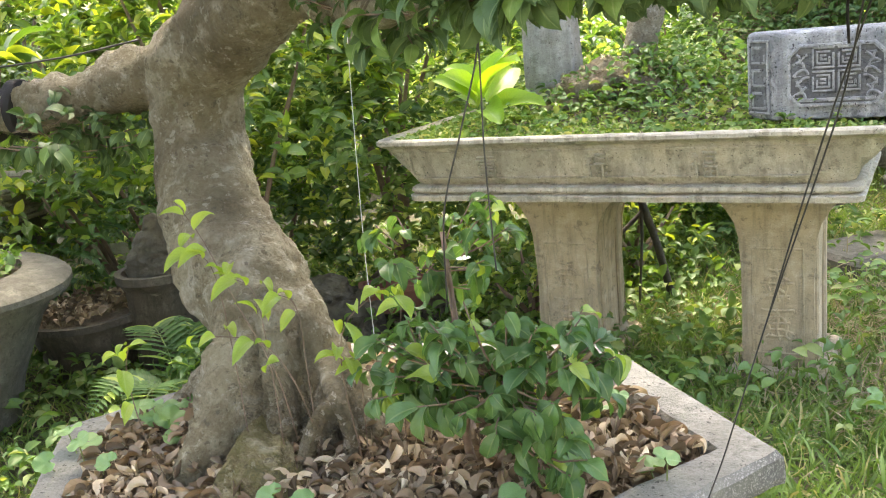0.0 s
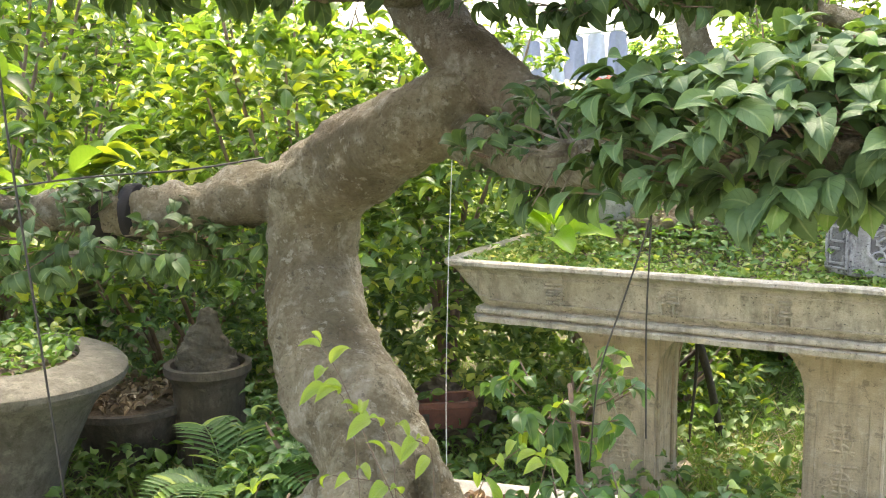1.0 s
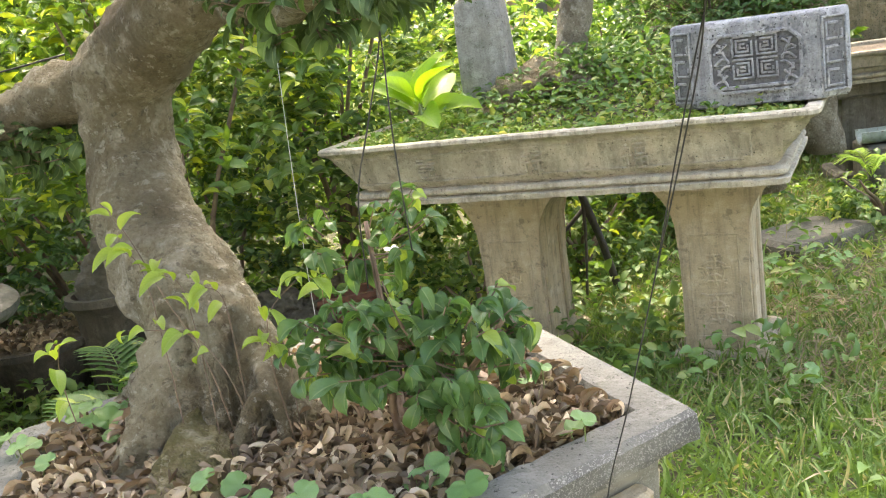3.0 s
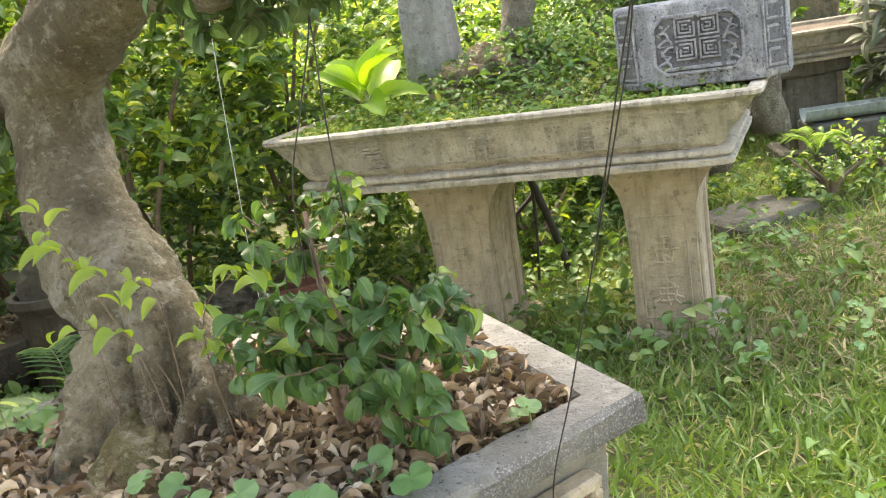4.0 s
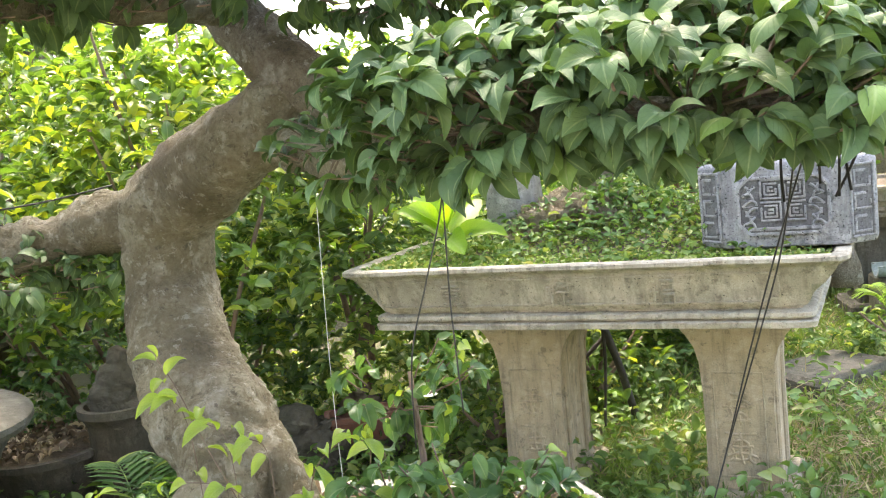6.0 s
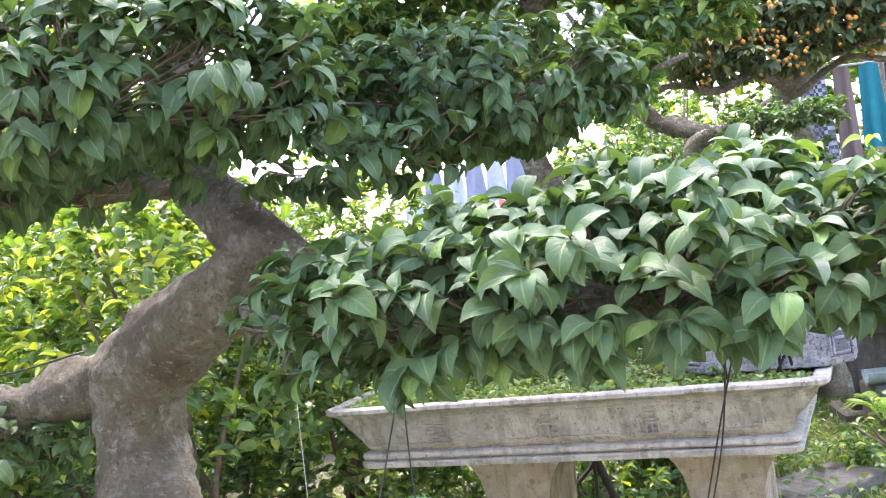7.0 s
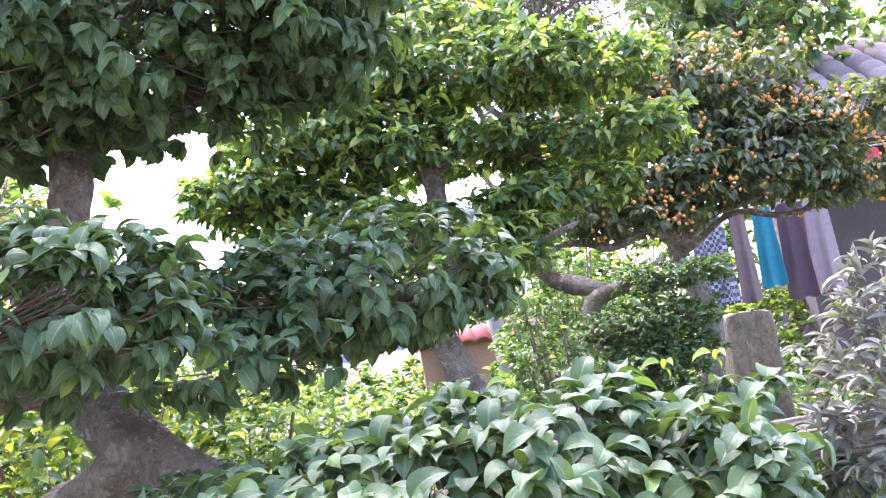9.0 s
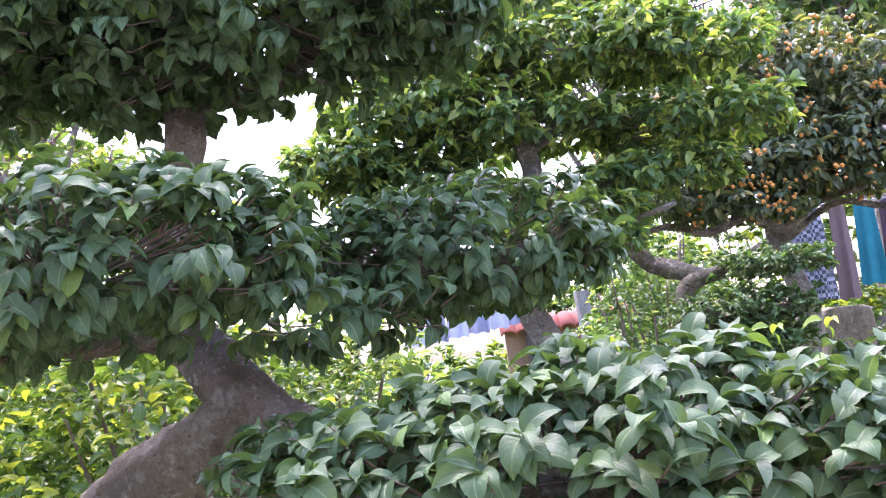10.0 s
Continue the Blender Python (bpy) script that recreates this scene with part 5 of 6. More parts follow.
crowns = (((1.25, 4.45, 2.02), (0.45, 0.35, 0.12), 190), ((1.75, 4.55, 2.12), (0.5, 0.4, 0.13), 240), ((2.3, 4.55, 2.05), (0.55, 0.4, 0.13), 260), ((1.45, 4.7, 2.40), (0.5, 0.4, 0.17), 260), ((2.05, 4.7, 2.42), (0.55, 0.42, 0.17), 280), ((2.38, 4.65, 2.36), (0.22, 0.3, 0.12), 100), ((1.75, 4.75, 2.72), (0.6, 0.45, 0.17), 260), ((2.75, 4.6, 1.95), (0.4, 0.3, 0.10), 150), ((1.6, 4.45, 1.93), (0.36, 0.28, 0.09), 130), ((2.2, 4.5, 2.22), (0.5, 0.35, 0.16), 260), ((2.15, 4.55, 2.58), (0.5, 0.4, 0.17), 240), ((2.7, 4.55, 2.3), (0.4, 0.35, 0.15), 200))
for c, r, tips in crowns:
    pad("foliage_pad", c, r, tips, 7, 0.062, 0, MID, LEAF_FRUIT, tree3, B3, -0.7, -0.25, 0.9, 0.5, 0.9)
    limb("branch", [(1.85, 4.7, c[2] - 0.18, 0.022), (1.85 + 0.3 * (c[0] - 1.85), 4.7, c[2] - 0.04, 0.018), (1.85 + 0.6 * (c[0] - 1.85), 4.7 + 0.6 * (c[1] - 4.7), c[2] - 0.10, 0.015), (c[0], c[1], c[2], 0.009)], 22, 10, 0.35, BARK_PALE, tree3, c[0], 12.0, 0.0, B3)
limb("branch", [(1.0, 4.3, 1.80, 0.007), (1.2, 4.4, 1.87, 0.015), (1.42, 4.45, 1.82, 0.02), (1.62, 4.48, 1.88, 0.026), (1.78, 4.55, 1.80, 0.028), (1.95, 4.55, 1.90, 0.02), (2.2, 4.5, 1.95, 0.010)], 40, 12, 0.4, BARK_PALE, tree3, 1.0, 12.0, 0.0, B3)
bm = bmesh.new()
bmesh.ops.create_icosphere(bm, subdivisions=1, radius=0.0098)
fruit_me = bpy.data.meshes.new("fruit")
bm.to_mesh(fruit_me)
bm.free()
fruit_me.materials.append(FRUIT)
fruit_me.shade_smooth()
r3 = np.random.default_rng(11)
for c, r, tips in crowns:
    for k in range(17):
        dirn = unit(r3.normal(size=3) + (0, -0.9, 0))
        q = np.array(c) + dirn * np.array(r) * 1.1
        for m in range(int(r3.integers(2, 6))):
            f = part("fruit", fruit_me, None, tree3)
            at = q + r3.normal(size=3) * 0.018 - np.array(B3)
            f.matrix_basis = pose(*at) @ Matrix.Scale(float(r3.uniform(0.8, 1.25)), 4)

B4 = (1.45, 4.0, 0.0)
tree4 = thing("fine_leaved_tree", "light green small-leaved bonsai with tiny white flowers", "tree", B4)
limb("trunk", [(1.35, 4.0, 0.3, 0.07), (1.3, 3.98, 0.8, 0.05), (1.2, 3.96, 1.3, 0.045), (1.15, 3.95, 1.55, 0.04), (1.35, 3.95, 1.62, 0.03), (1.5, 3.95, 1.7, 0.015)], 30, 14, 0.2, BARK, tree4, 5.0, 8.0, 0.3, B4)
for c, r, tips in (((1.5, 3.85, 1.62), (0.26, 0.2, 0.08), 260), ((1.35, 3.8, 1.45), (0.32, 0.22, 0.09), 320), ((1.25, 3.75, 1.27), (0.34, 0.22, 0.11), 320), ((1.42, 3.85, 1.32), (0.24, 0.2, 0.09), 220), ((1.1, 3.8, 1.08), (0.34, 0.25, 0.18), 300), ((1.32, 3.8, 1.08), (0.3, 0.25, 0.15), 240)):
    pad("foliage_pad", c, r, tips, 9, 0.032, 0, FAR, LEAF_FINE, tree4, B4, -0.8, 0.15, 0.9, 0.0, 1.0)


limb("old_wood", [(0.72, 4.12, 1.88, 0.02), (0.84, 4.08, 1.80, 0.03), (0.95, 4.05, 1.79, 0.034), (1.05, 4.06, 1.68, 0.036), (1.17, 4.0, 1.63, 0.034), (1.30, 3.97, 1.60, 0.02)], 40, 18, 0.45, BARK, tree4, 7.0, 12.0, 0.0, B4)

# ---- shrubs and hedge ----
def shrub_clump(name, label, base, height, radius, leaf_len, count, material, shapes=FAR, stems=7, cat="shrub", depth=0.7, lift=0.1, low=0.02):
    """Upright stems with leaf sprays in a rounded, uneven mass down to the ground."""
    t = thing(name, label, cat, base)
    r = np.random.default_rng(int(abs(base[0] * 131 + base[1] * 577 + height * 91)))
    pieces = []
    for k in range(stems):
        a = r.uniform(0, 6.28)
        e = np.array([math.cos(a) * radius * 0.6, math.sin(a) * radius * 0.5, height * r.uniform(0.75, 1.0)])
        v, f = tube([(0, 0, -0.05, 0.016), (*(e * (0.2, 0.2, 0.4)), 0.011), (*(e * (0.7, 0.7, 0.75)), 0.008), (*e, 0.004)], 10, 6, 0.1, k)
        pieces.append((v, f))
    tagged(part("stem_growth", mesh_np("stem_growth", *joined(pieces)), TWIG, t), kind="stuff")
    per = 6
    d = unit(rng.normal(size=(count // per, 3)))
    q = d * (rng.random((len(d), 1)) ** 0.33 * depth + 1 - depth)
    bulge = np.array([noise.noise(Vector(x * 2.5 + base[0])) for x in d])[:, None]
    q = q * (1 + 0.3 * bulge) * (radius, radius * 0.8, height * 0.52) + (0, 0, height * 0.5)
    keep = q[:, 2] > low
    q, d = q[keep], d[keep]
    p, dd, nn, s = sprays(q, unit(d[:len(q)] * (0.8, 0.8, 0.4) + (0, 0, 0.4)), per, leaf_len, 0.9, lift, 0.06, 0.4)
    part("foliage", mesh_np("foliage", *cloud(shapes, p, dd, nn, s)), material, t)
    return t


BR = "sunlit yellow-green broad-leaved shrub beyond the bonsai"
shrub_clump("broadleaf_shrub", BR, (-2.0, 2.15, 0), 1.9, 0.8, 0.125, 2700, LEAF_HEDGE, MID, low=1.0)
shrub_clump("broadleaf_shrub", BR, (-0.95, 3.5, 0), 1.85, 0.7, 0.075, 5600, LEAF_HEDGE, MID, low=0.72)
shrub_clump("broadleaf_shrub", BR, (-2.4, 3.9, 0), 2.7, 0.95, 0.085, 6000, LEAF_HEDGE, MID, low=0.2)
shrub_clump("hedge_shrub", "dense green leafy garden shrub", (-2.8, 5.4, 0), 2.7, 1.1, 0.08, 6500, LEAF_DEEP)
shrub_clump("hedge_shrub", "dense dark green leafy shrub by the tray", (-0.45, 4.0, 0), 1.74, 0.66, 0.056, 9000, LEAF_DEEP, MID)
shrub_clump("hedge_shrub", "dense dark green leafy shrub by the tray", (0.15, 4.7, 0), 1.28, 0.78, 0.07, 5400, LEAF_DEEP, MID)
shrub_clump("hedge_shrub", "dense green leafy garden shrub", (-1.5, 4.9, 0), 2.0, 0.9, 0.07, 6000, LEAF_DEEP)
shrub_clump("hedge_shrub", "dense green leafy garden shrub", (0.95, 5.4, 0), 1.18, 0.6, 0.06, 5200, LEAF_DEEP)
shrub_clump("hedge_shrub", "dense green leafy garden shrub", (1.5, 6.5, 0), 2.2, 0.55, 0.07, 4600, LEAF_DEEP)
shrub_clump("hedge_shrub", "dense green leafy garden shrub", (2.0, 7.6, 0), 2.0, 0.6, 0.08, 4200, LEAF_DEEP)
shrub_clump("hedge_shrub", "dense green leafy shrub behind the small-leaved bonsai", (1.14, 4.8, 0), 1.78, 0.42, 0.055, 4200, LEAF_FINE, MID)
for k, (x, y, r, h) in enumerate(((-0.66, 3.55, 0.14, 0.26), (-0.42, 3.8, 0.13, 0.22), (-0.86, 3.5, 0.12, 0.2))):
    rv, rf = tube([(x, y, -0.05, r), (x + 0.02, y, 0.3 * h, 1.05 * r), (x - 0.02, y, 0.7 * h, 0.85 * r), (x, y, h, 0.35 * r)], 36, 30, 0.42, 3.0 * k, 13.0)
    tagged(part("garden_rock", mesh_np("garden_rock", rv, rf), STONE_DARK), "dark rough rock under the hedge", "rock", "rocks under the hedge")
for k in range(7):
    x = -5.0 + 1.35 * k
    shrub_clump("far_shrub", "sunlit green shrub at the back of the garden", (x, 7.2 + 0.7 * math.sin(k * 2.1), 0), (1.9, 1.8, 1.55, 1.3, 1.25, 1.1, 0.95)[k], 1.05, 0.10, 4500, LEAF_HEDGE if k % 2 else LEAF_DEEP)
for k in range(8):
    shrub_clump("far_shrub", "green shrub at the far end of the garden", (-8.0 + 2.3 * k, 12.5 + 1.2 * math.sin(k * 1.3), 0), (2.4, 2.0, 1.7, 1.1, 0.9, 0.8, 1.6, 2.0)[k], 1.7, 0.16, 3600, LEAF_DEEP if k % 2 else LEAF_HEDGE)
for x, h in ((1.9, 2.5), (3.6, 2.9)):
    shrub_clump("far_shrub", "green shrub rising behind the red-capped wall", (x, 15.4, 0), h, 1.0, 0.16, 3600, LEAF_DEEP)
for k in range(11):
    shrub_clump("far_hedge", "low clipped hedge beyond the garden", (-11.0 + 2.0 * k, 17.5 + 0.5 * math.sin(k * 2.3), 0), 1.5 + 0.12 * math.sin(k * 3.1), 1.5, 0.2, 2400, LEAF_DEEP if k % 2 else LEAF_HEDGE)
for k, (x, y, h) in enumerate(((-9, 14, 5.0), (-4.4, 9.0, 4.4), (-7.5, 11, 5.0), (8.5, 17, 8.5), (5.5, 19, 7.5), (11, 14, 8))):
    shrub_clump("far_tree", "tall leafy tree beyond the garden", (x, y, 0), h, 2.4, 0.24, 4500, LEAF_DEEP if k % 2 else LEAF_HEDGE, FAR, 9, "tree")
shrub_clump("grey_shrub", "pale grey-leaved plant beside the path", (3.0, 5.0, 0.2), 1.35, 0.6, 0.14, 1700, LEAF_GREY, [leaf_shape(6, 0.26, 70, 0.25), leaf_shape(6, 0.3, 40, 0.4)])

# left-hand plants get the darker shrub leaf in place of canopy shade
for x, y, h, r, c, m in ((-0.72, 2.75, 0.42, 0.3, 600, LEAF_SHRUB), (-0.85, 3.1, 0.4, 0.3, 600, LEAF_SHRUB), (-2.3, 3.5, 0.8, 0.45, 900, LEAF_SHRUB), (-1.5, 3.95, 0.9, 0.5, 1500, LEAF_SHRUB), (-0.95, 3.9, 0.9, 0.45, 1500, LEAF_SHRUB), (-1.7, 4.0, 0.75, 0.6, 1400, LEAF_SHRUB), (-0.8, 2.25, 0.32, 0.28, 420, LEAF_SHRUB), (-2.6, 2.3, 0.5, 0.4, 500, LEAF_SHRUB), (0.55, 4.1, 0.35, 0.35, 700, LEAF_HEDGE), (0.1, 3.5, 0.3, 0.3, 500, LEAF_DEEP)):
    shrub_clump("low_plant", "low leafy green plant covering the ground", (x, y, 0), h, r, 0.055, c, m, MID, 5, "plant")

for x, y, h, r, c in ((1.95, 4.3, 0.26, 0.35, 420), (2.35, 4.55, 0.30, 0.45, 600), (1.3, 4.6, 0.3, 0.4, 500), (2.9, 4.6, 0.4, 0.45, 900)):
    shrub_clump("low_plant", "low leafy green weed among the grass", (x, y, 0), h, r, 0.05, c, LEAF_DEEP, MID, 4, "plant")

# open-branched tree and drooping tree above the house
def tall_tree(name, label, base, height, spread, leaf_len, sprays_n, per, material, droop, seed, limbs=16, fan=4):
    """A trunk, rising limbs that fork into fine twigs, and leaves along the twig ends."""
    t = thing(name, label, "tree", base)
    r = np.random.default_rng(seed)
    v, f = tube([(0, 0, -0.1, 0.16), (0.1, 0, height * 0.3, 0.12), (0, 0.1, height * 0.6, 0.08), (0.1, 0, height, 0.03)], 24, 12, 0.15, seed)
    part("trunk", mesh_np("trunk", v, f), BARK_PALE, t)
    ends = []
    for k in range(limbs):
        z0 = height * r.uniform(0.35, 0.8)
        a = 2.4 * k
        e = np.array([math.cos(a), math.sin(a), 0]) * spread * r.uniform(0.5, 1.0) + (0, 0, z0 + height * r.uniform(0.1, 0.35))
        m = np.array([0.05, 0, z0]) * 0.45 + e * 0.55 + (0, 0, 0.25)
        v, f = tube([(0.05, 0, z0, 0.045), (*m, 0.025), (*e, 0.01)], 14, 7, 0.2, k)
        part("limb", mesh_np("limb", v, f), BARK_PALE, t)
        ends += [m, e, (m + e) / 2]
    ends = np.array(ends)
    a = np.repeat(ends, fan, 0)
    tip = a + r.normal(size=a.shape) * (0.35, 0.35, 0.3) * spread * 0.6 + (0, 0, 0.15)
    a2 = np.repeat(tip, 3, 0)
    tip2 = a2 + r.normal(size=a2.shape) * 0.22 * spread * 0.6 + (0, 0, -droop * 0.3)
    tagged(part("twig_growth", mesh_np("twig_growth", *joined([sticks(a, tip, 0.014, 0.006), sticks(a2, tip2, 0.006, 0.003)])), TWIG, t), kind="stuff")
    q = tip2[r.integers(0, len(tip2), sprays_n)] + r.normal(size=(sprays_n, 3)) * 0.09
    p, d, nn, s = sprays(q, unit(r.normal(size=q.shape) + (0, 0, 0.2 - droop)), per, leaf_len, 0.8, 0.1 - droop, 0.1, 0.4)
    part("foliage", mesh_np("foliage", *cloud(FAR, p, d, nn, s)), material, t)
    return t


tall_tree("open_tree", "tall open-branched tree with sparse fine leaves", (1.9, 9.6, 0), 5.8, 1.6, 0.06, 2600, 5, LEAF_FINE, 0.0, 21, 26, 6)
tall_tree("drooping_tree", "tall dark tree with long drooping leaves", (6.3, 14.0, 0), 9.0, 1.7, 0.24, 900, 6, LEAF_DEEP, 0.8, 22, 18)
tall_tree("open_tree", "slender light green tree with open branches", (-3.1, 7.6, 0), 3.6, 0.9, 0.07, 900, 5, LEAF_HEDGE, 0.0, 23)

# ---- second tray further back ----
tray2 = thing("bonsai_tray", "weathered concrete tray standing further back", "planter", (3.10, 5.335, 0), -6.0)
part("basin", tray_body(1.1, 0.35, 0.72, 0.17), CONCRETE_BUFF, tray2)
bm = bmesh.new()
box(bm, -0.88, 0.88, -0.29, 0.29, 0.62, 0.70, 0.02)
part("soil", bm, SOIL, tray2)
for x in (-0.68, 0.55):
    ped = thing("stone_pedestal", "grey concrete pedestal under the far tray", "pedestal", (2.95 + x, 5.35 - 0.1 * x - 0.14, 0), -6.0, "pedestals of the far tray")
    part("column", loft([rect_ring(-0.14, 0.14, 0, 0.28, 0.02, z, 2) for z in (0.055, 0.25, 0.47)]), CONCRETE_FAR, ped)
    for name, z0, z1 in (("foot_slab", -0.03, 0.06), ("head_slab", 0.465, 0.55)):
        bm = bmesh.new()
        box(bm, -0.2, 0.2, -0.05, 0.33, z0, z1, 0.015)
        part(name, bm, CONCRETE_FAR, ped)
bm = bmesh.new()
box(bm, -0.17, 0.15, -0.24, 0.24, -0.04, 0.06, 0.02)
for q in bm.verts:
    q.co += 0.03 * noise.noise_vector(q.co * 7)
tagged(part("concrete_slab", bm, CONCRETE_FAR), "broken grey concrete slab lying in the weeds", "slab").matrix_world = pose(1.56, 4.16, 0.0, 0, 4, -62)
bm = bmesh.new()
box(bm, -0.62, 0.62, -0.16, 0.16, -0.03, 0.25, 0.015)
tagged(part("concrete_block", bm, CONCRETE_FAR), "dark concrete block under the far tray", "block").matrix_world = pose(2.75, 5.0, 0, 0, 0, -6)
gutter = [[(x, 0.07 * math.cos(a), 0.07 * math.sin(a)) for a in [math.pi * (1 + k / 8) for k in range(9)]] + [(x, 0.06 * math.cos(a), 0.06 * math.sin(a)) for a in [math.pi * (2 - k / 8) for k in range(9)]] for x in (-0.6, -0.2, 0.2, 0.6)]
tagged(shade_smooth(part("old_gutter", loft(gutter), TEAL_PAINT), 40), "faded teal length of gutter lying on a block", "gutter").matrix_world = pose(2.70, 4.93, 0.325, 0, 0, -6)


# ---- pots on the left ----
def pot_profile(rows, seg=32, sx=1.0, sy=1.0):
    return loft([[(r * sx * math.cos(2 * math.pi * k / seg), r * sy * math.sin(2 * math.pi * k / seg), z) for k in range(seg)] for r, z in rows])


big = thing("oval_bonsai_pot", "wide dirty grey concrete oval pot with weeds", "pot", (-1.9, 2.9, 0.0), -25)
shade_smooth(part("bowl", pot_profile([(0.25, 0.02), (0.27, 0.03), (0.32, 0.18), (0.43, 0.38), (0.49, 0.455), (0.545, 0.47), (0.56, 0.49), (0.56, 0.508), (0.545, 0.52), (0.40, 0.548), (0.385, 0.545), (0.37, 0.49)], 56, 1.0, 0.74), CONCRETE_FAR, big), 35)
def pot_soil(t, r, z, sx=1.0, sy=1.0):
    rings = [[(k * r * sx * math.cos(a * math.pi / 14), k * r * sy * math.sin(a * math.pi / 14), z + 0.02 * (1 - k) + 0.012 * noise.noise(Vector((k * 9, a, r)))) for a in range(28)] for k in (1.0, 0.75, 0.5, 0.25, 0.05)]
    part("soil", loft(rings, False, True), SOIL, t)



pot_soil(big, 0.375, 0.52, 1.0, 0.74)
a_, k_ = rng.uniform(0, 6.28, 900), np.sqrt(rng.random(900)) * 0.37
c25, s25 = math.cos(radians(-25)), math.sin(radians(-25))
lx, ly = k_ * np.cos(a_), 0.74 * k_ * np.sin(a_)
p = np.column_stack([-1.9 + lx * c25 - ly * s25, 2.9 + lx * s25 + ly * c25, 0.53 + rng.random(900) * 0.06])
tagged(part("pot_weeds", mesh_np("pot_weeds", *cloud(FAR, p, unit(rng.normal(size=(900, 3)) * (1, 1, 0.4) + (0, 0, 0.4)), unit(rng.normal(size=(900, 3)) * 0.4 + (0, 0, 1)), rng.uniform(0.02, 0.05, 900))), WEED), "small weeds growing in the oval pot", "weeds", kind="stuff")
small = thing("round_pot", "squat grey-brown round pot with a pale rim", "pot", (-1.63, 3.45, 0))
shade_smooth(part("bowl", pot_profile([(0.16, 0.0), (0.17, 0.01), (0.21, 0.16), (0.225, 0.195), (0.245, 0.20), (0.245, 0.225), (0.215, 0.225), (0.205, 0.18)]), GLAZE, small), 35)
pot_soil(small, 0.212, 0.218)
a_, k_ = rng.uniform(0, 6.28, 260), np.sqrt(rng.random(260)) * 0.2
p = np.column_stack([-1.63 + k_ * np.cos(a_), 3.45 + k_ * np.sin(a_), 0.235 + rng.random(260) * 0.02])
tagged(part("pot_leaf_litter", mesh_np("pot_leaf_litter", *cloud(DEAD, p, unit(rng.normal(size=(260, 3)) * (1, 1, 0.2)), unit(rng.normal(size=(260, 3)) * 0.4 + (0, 0, 1)), rng.uniform(0.03, 0.055, 260))), LITTER), "dry leaves lying in the round pot", "leaf litter", kind="stuff")
dark = thing("tall_pot", "dark grey pot holding a pointed rock", "pot", (-1.31, 3.45, 0))
shade_smooth(part("bowl", pot_profile([(0.12, 0.0), (0.13, 0.01), (0.135, 0.30), (0.15, 0.33), (0.165, 0.345), (0.165, 0.375), (0.14, 0.375), (0.13, 0.34)]), GLAZE, dark), 35)
rv, rf = tube([(-1.31, 3.45, 0.30, 0.12), (-1.32, 3.45, 0.40, 0.105), (-1.31, 3.45, 0.47, 0.075), (-1.30, 3.45, 0.53, 0.048), (-1.315, 3.45, 0.585, 0.018)], 44, 32, 0.26, 2.0, 18.0)
tagged(part("pointed_rock", mesh_np("pointed_rock", rv, rf), STONE_DARK), "pointed dark rock set in a pot", "rock")
red = thing("clay_trough", "rust red clay trough lying among the weeds", "pot", (-0.44, 3.62, 0.09), 12)
bm = loft([rect_ring(-0.10, 0.10, -0.05, 0.05, 0.02, 0.0, 3), rect_ring(-0.13, 0.13, -0.07, 0.07, 0.025, 0.085, 3), rect_ring(-0.14, 0.14, -0.08, 0.08, 0.025, 0.09, 3), rect_ring(-0.14, 0.14, -0.08, 0.08, 0.025, 0.11, 3), rect_ring(-0.12, 0.12, -0.06, 0.06, 0.02, 0.11, 3), rect_ring(-0.11, 0.11, -0.05, 0.05, 0.02, 0.05, 3)])
part("trough", bm, CLAY, red)

# ---- unseen white wall, added behind the camera to bounce fill light ----
bm = bmesh.new()
box(bm, -7.0, 7.0, -2.8, -2.6, -0.1, 2.9, 0.01)
tagged(part("wall_south", bm, BOUNCE_WHITE), "unseen plain white wall added to bounce fill light", "wall", kind="structure")

# ---- house, wall, washing ----
house = thing("house", "low house with a scalloped tile roof and grey walls", "house", (7.3, 11.6, -0.22), -16)
bm = bmesh.new()
box(bm, -1.6, 5.0, 0.0, 0.2, -0.6, 3.4, 0.01)
part("wall", bm, PLASTER_SHADED, house)
bm = bmesh.new()
box(bm, -1.6, -1.4, 0.2, 5.0, -0.6, 3.4, 0.01)
part("wall", bm, PLASTER_SHADED, house)
tile = []
for k in range(9):
    a = math.pi * k / 8
    tile.append((-0.11 * math.cos(a), 0.07 * math.sin(a)))
v = []
for y, z in ((0.0, 0.0), (0.42, 0.03)):
    v += [(x, y, h + z) for x, h in tile]
for y, z in ((0.0, -0.02), (0.42, 0.01)):
    v += [(x * 0.86, y, h * 0.8 + z) for x, h in tile]
f = [(k, k + 1, k + 10, k + 9) for k in range(8)] + [(18 + k + 1, 18 + k, 27 + k, 27 + k + 1) for k in range(8)] + [(k + 1, k, 18 + k, 18 + k + 1) for k in range(8)]
tile_me = mesh_np("roof_tile", v, f)
tile_me.materials.append(ROOF)
bm = bmesh.new()
box(bm, -1.8, 5.2, -0.9, -0.86, 3.30, 3.36, 0.01)
part("eave_board", bm, PLASTER_SHADED, house)
roof_v = [(-1.8, -1.0, 3.40), (5.2, -1.0, 3.40), (5.2, 4.0, 5.6), (-1.8, 4.0, 5.6), (-1.8, -1.0, 3.34), (5.2, -1.0, 3.34), (5.2, 4.0, 5.54), (-1.8, 4.0, 5.54)]
roof = part("roof", mesh_np("roof", roof_v, [(0, 1, 2, 3), (7, 6, 5, 4), (0, 4, 5, 1), (1, 5, 6, 2), (2, 6, 7, 3), (3, 7, 4, 0)], False), ROOF, house)
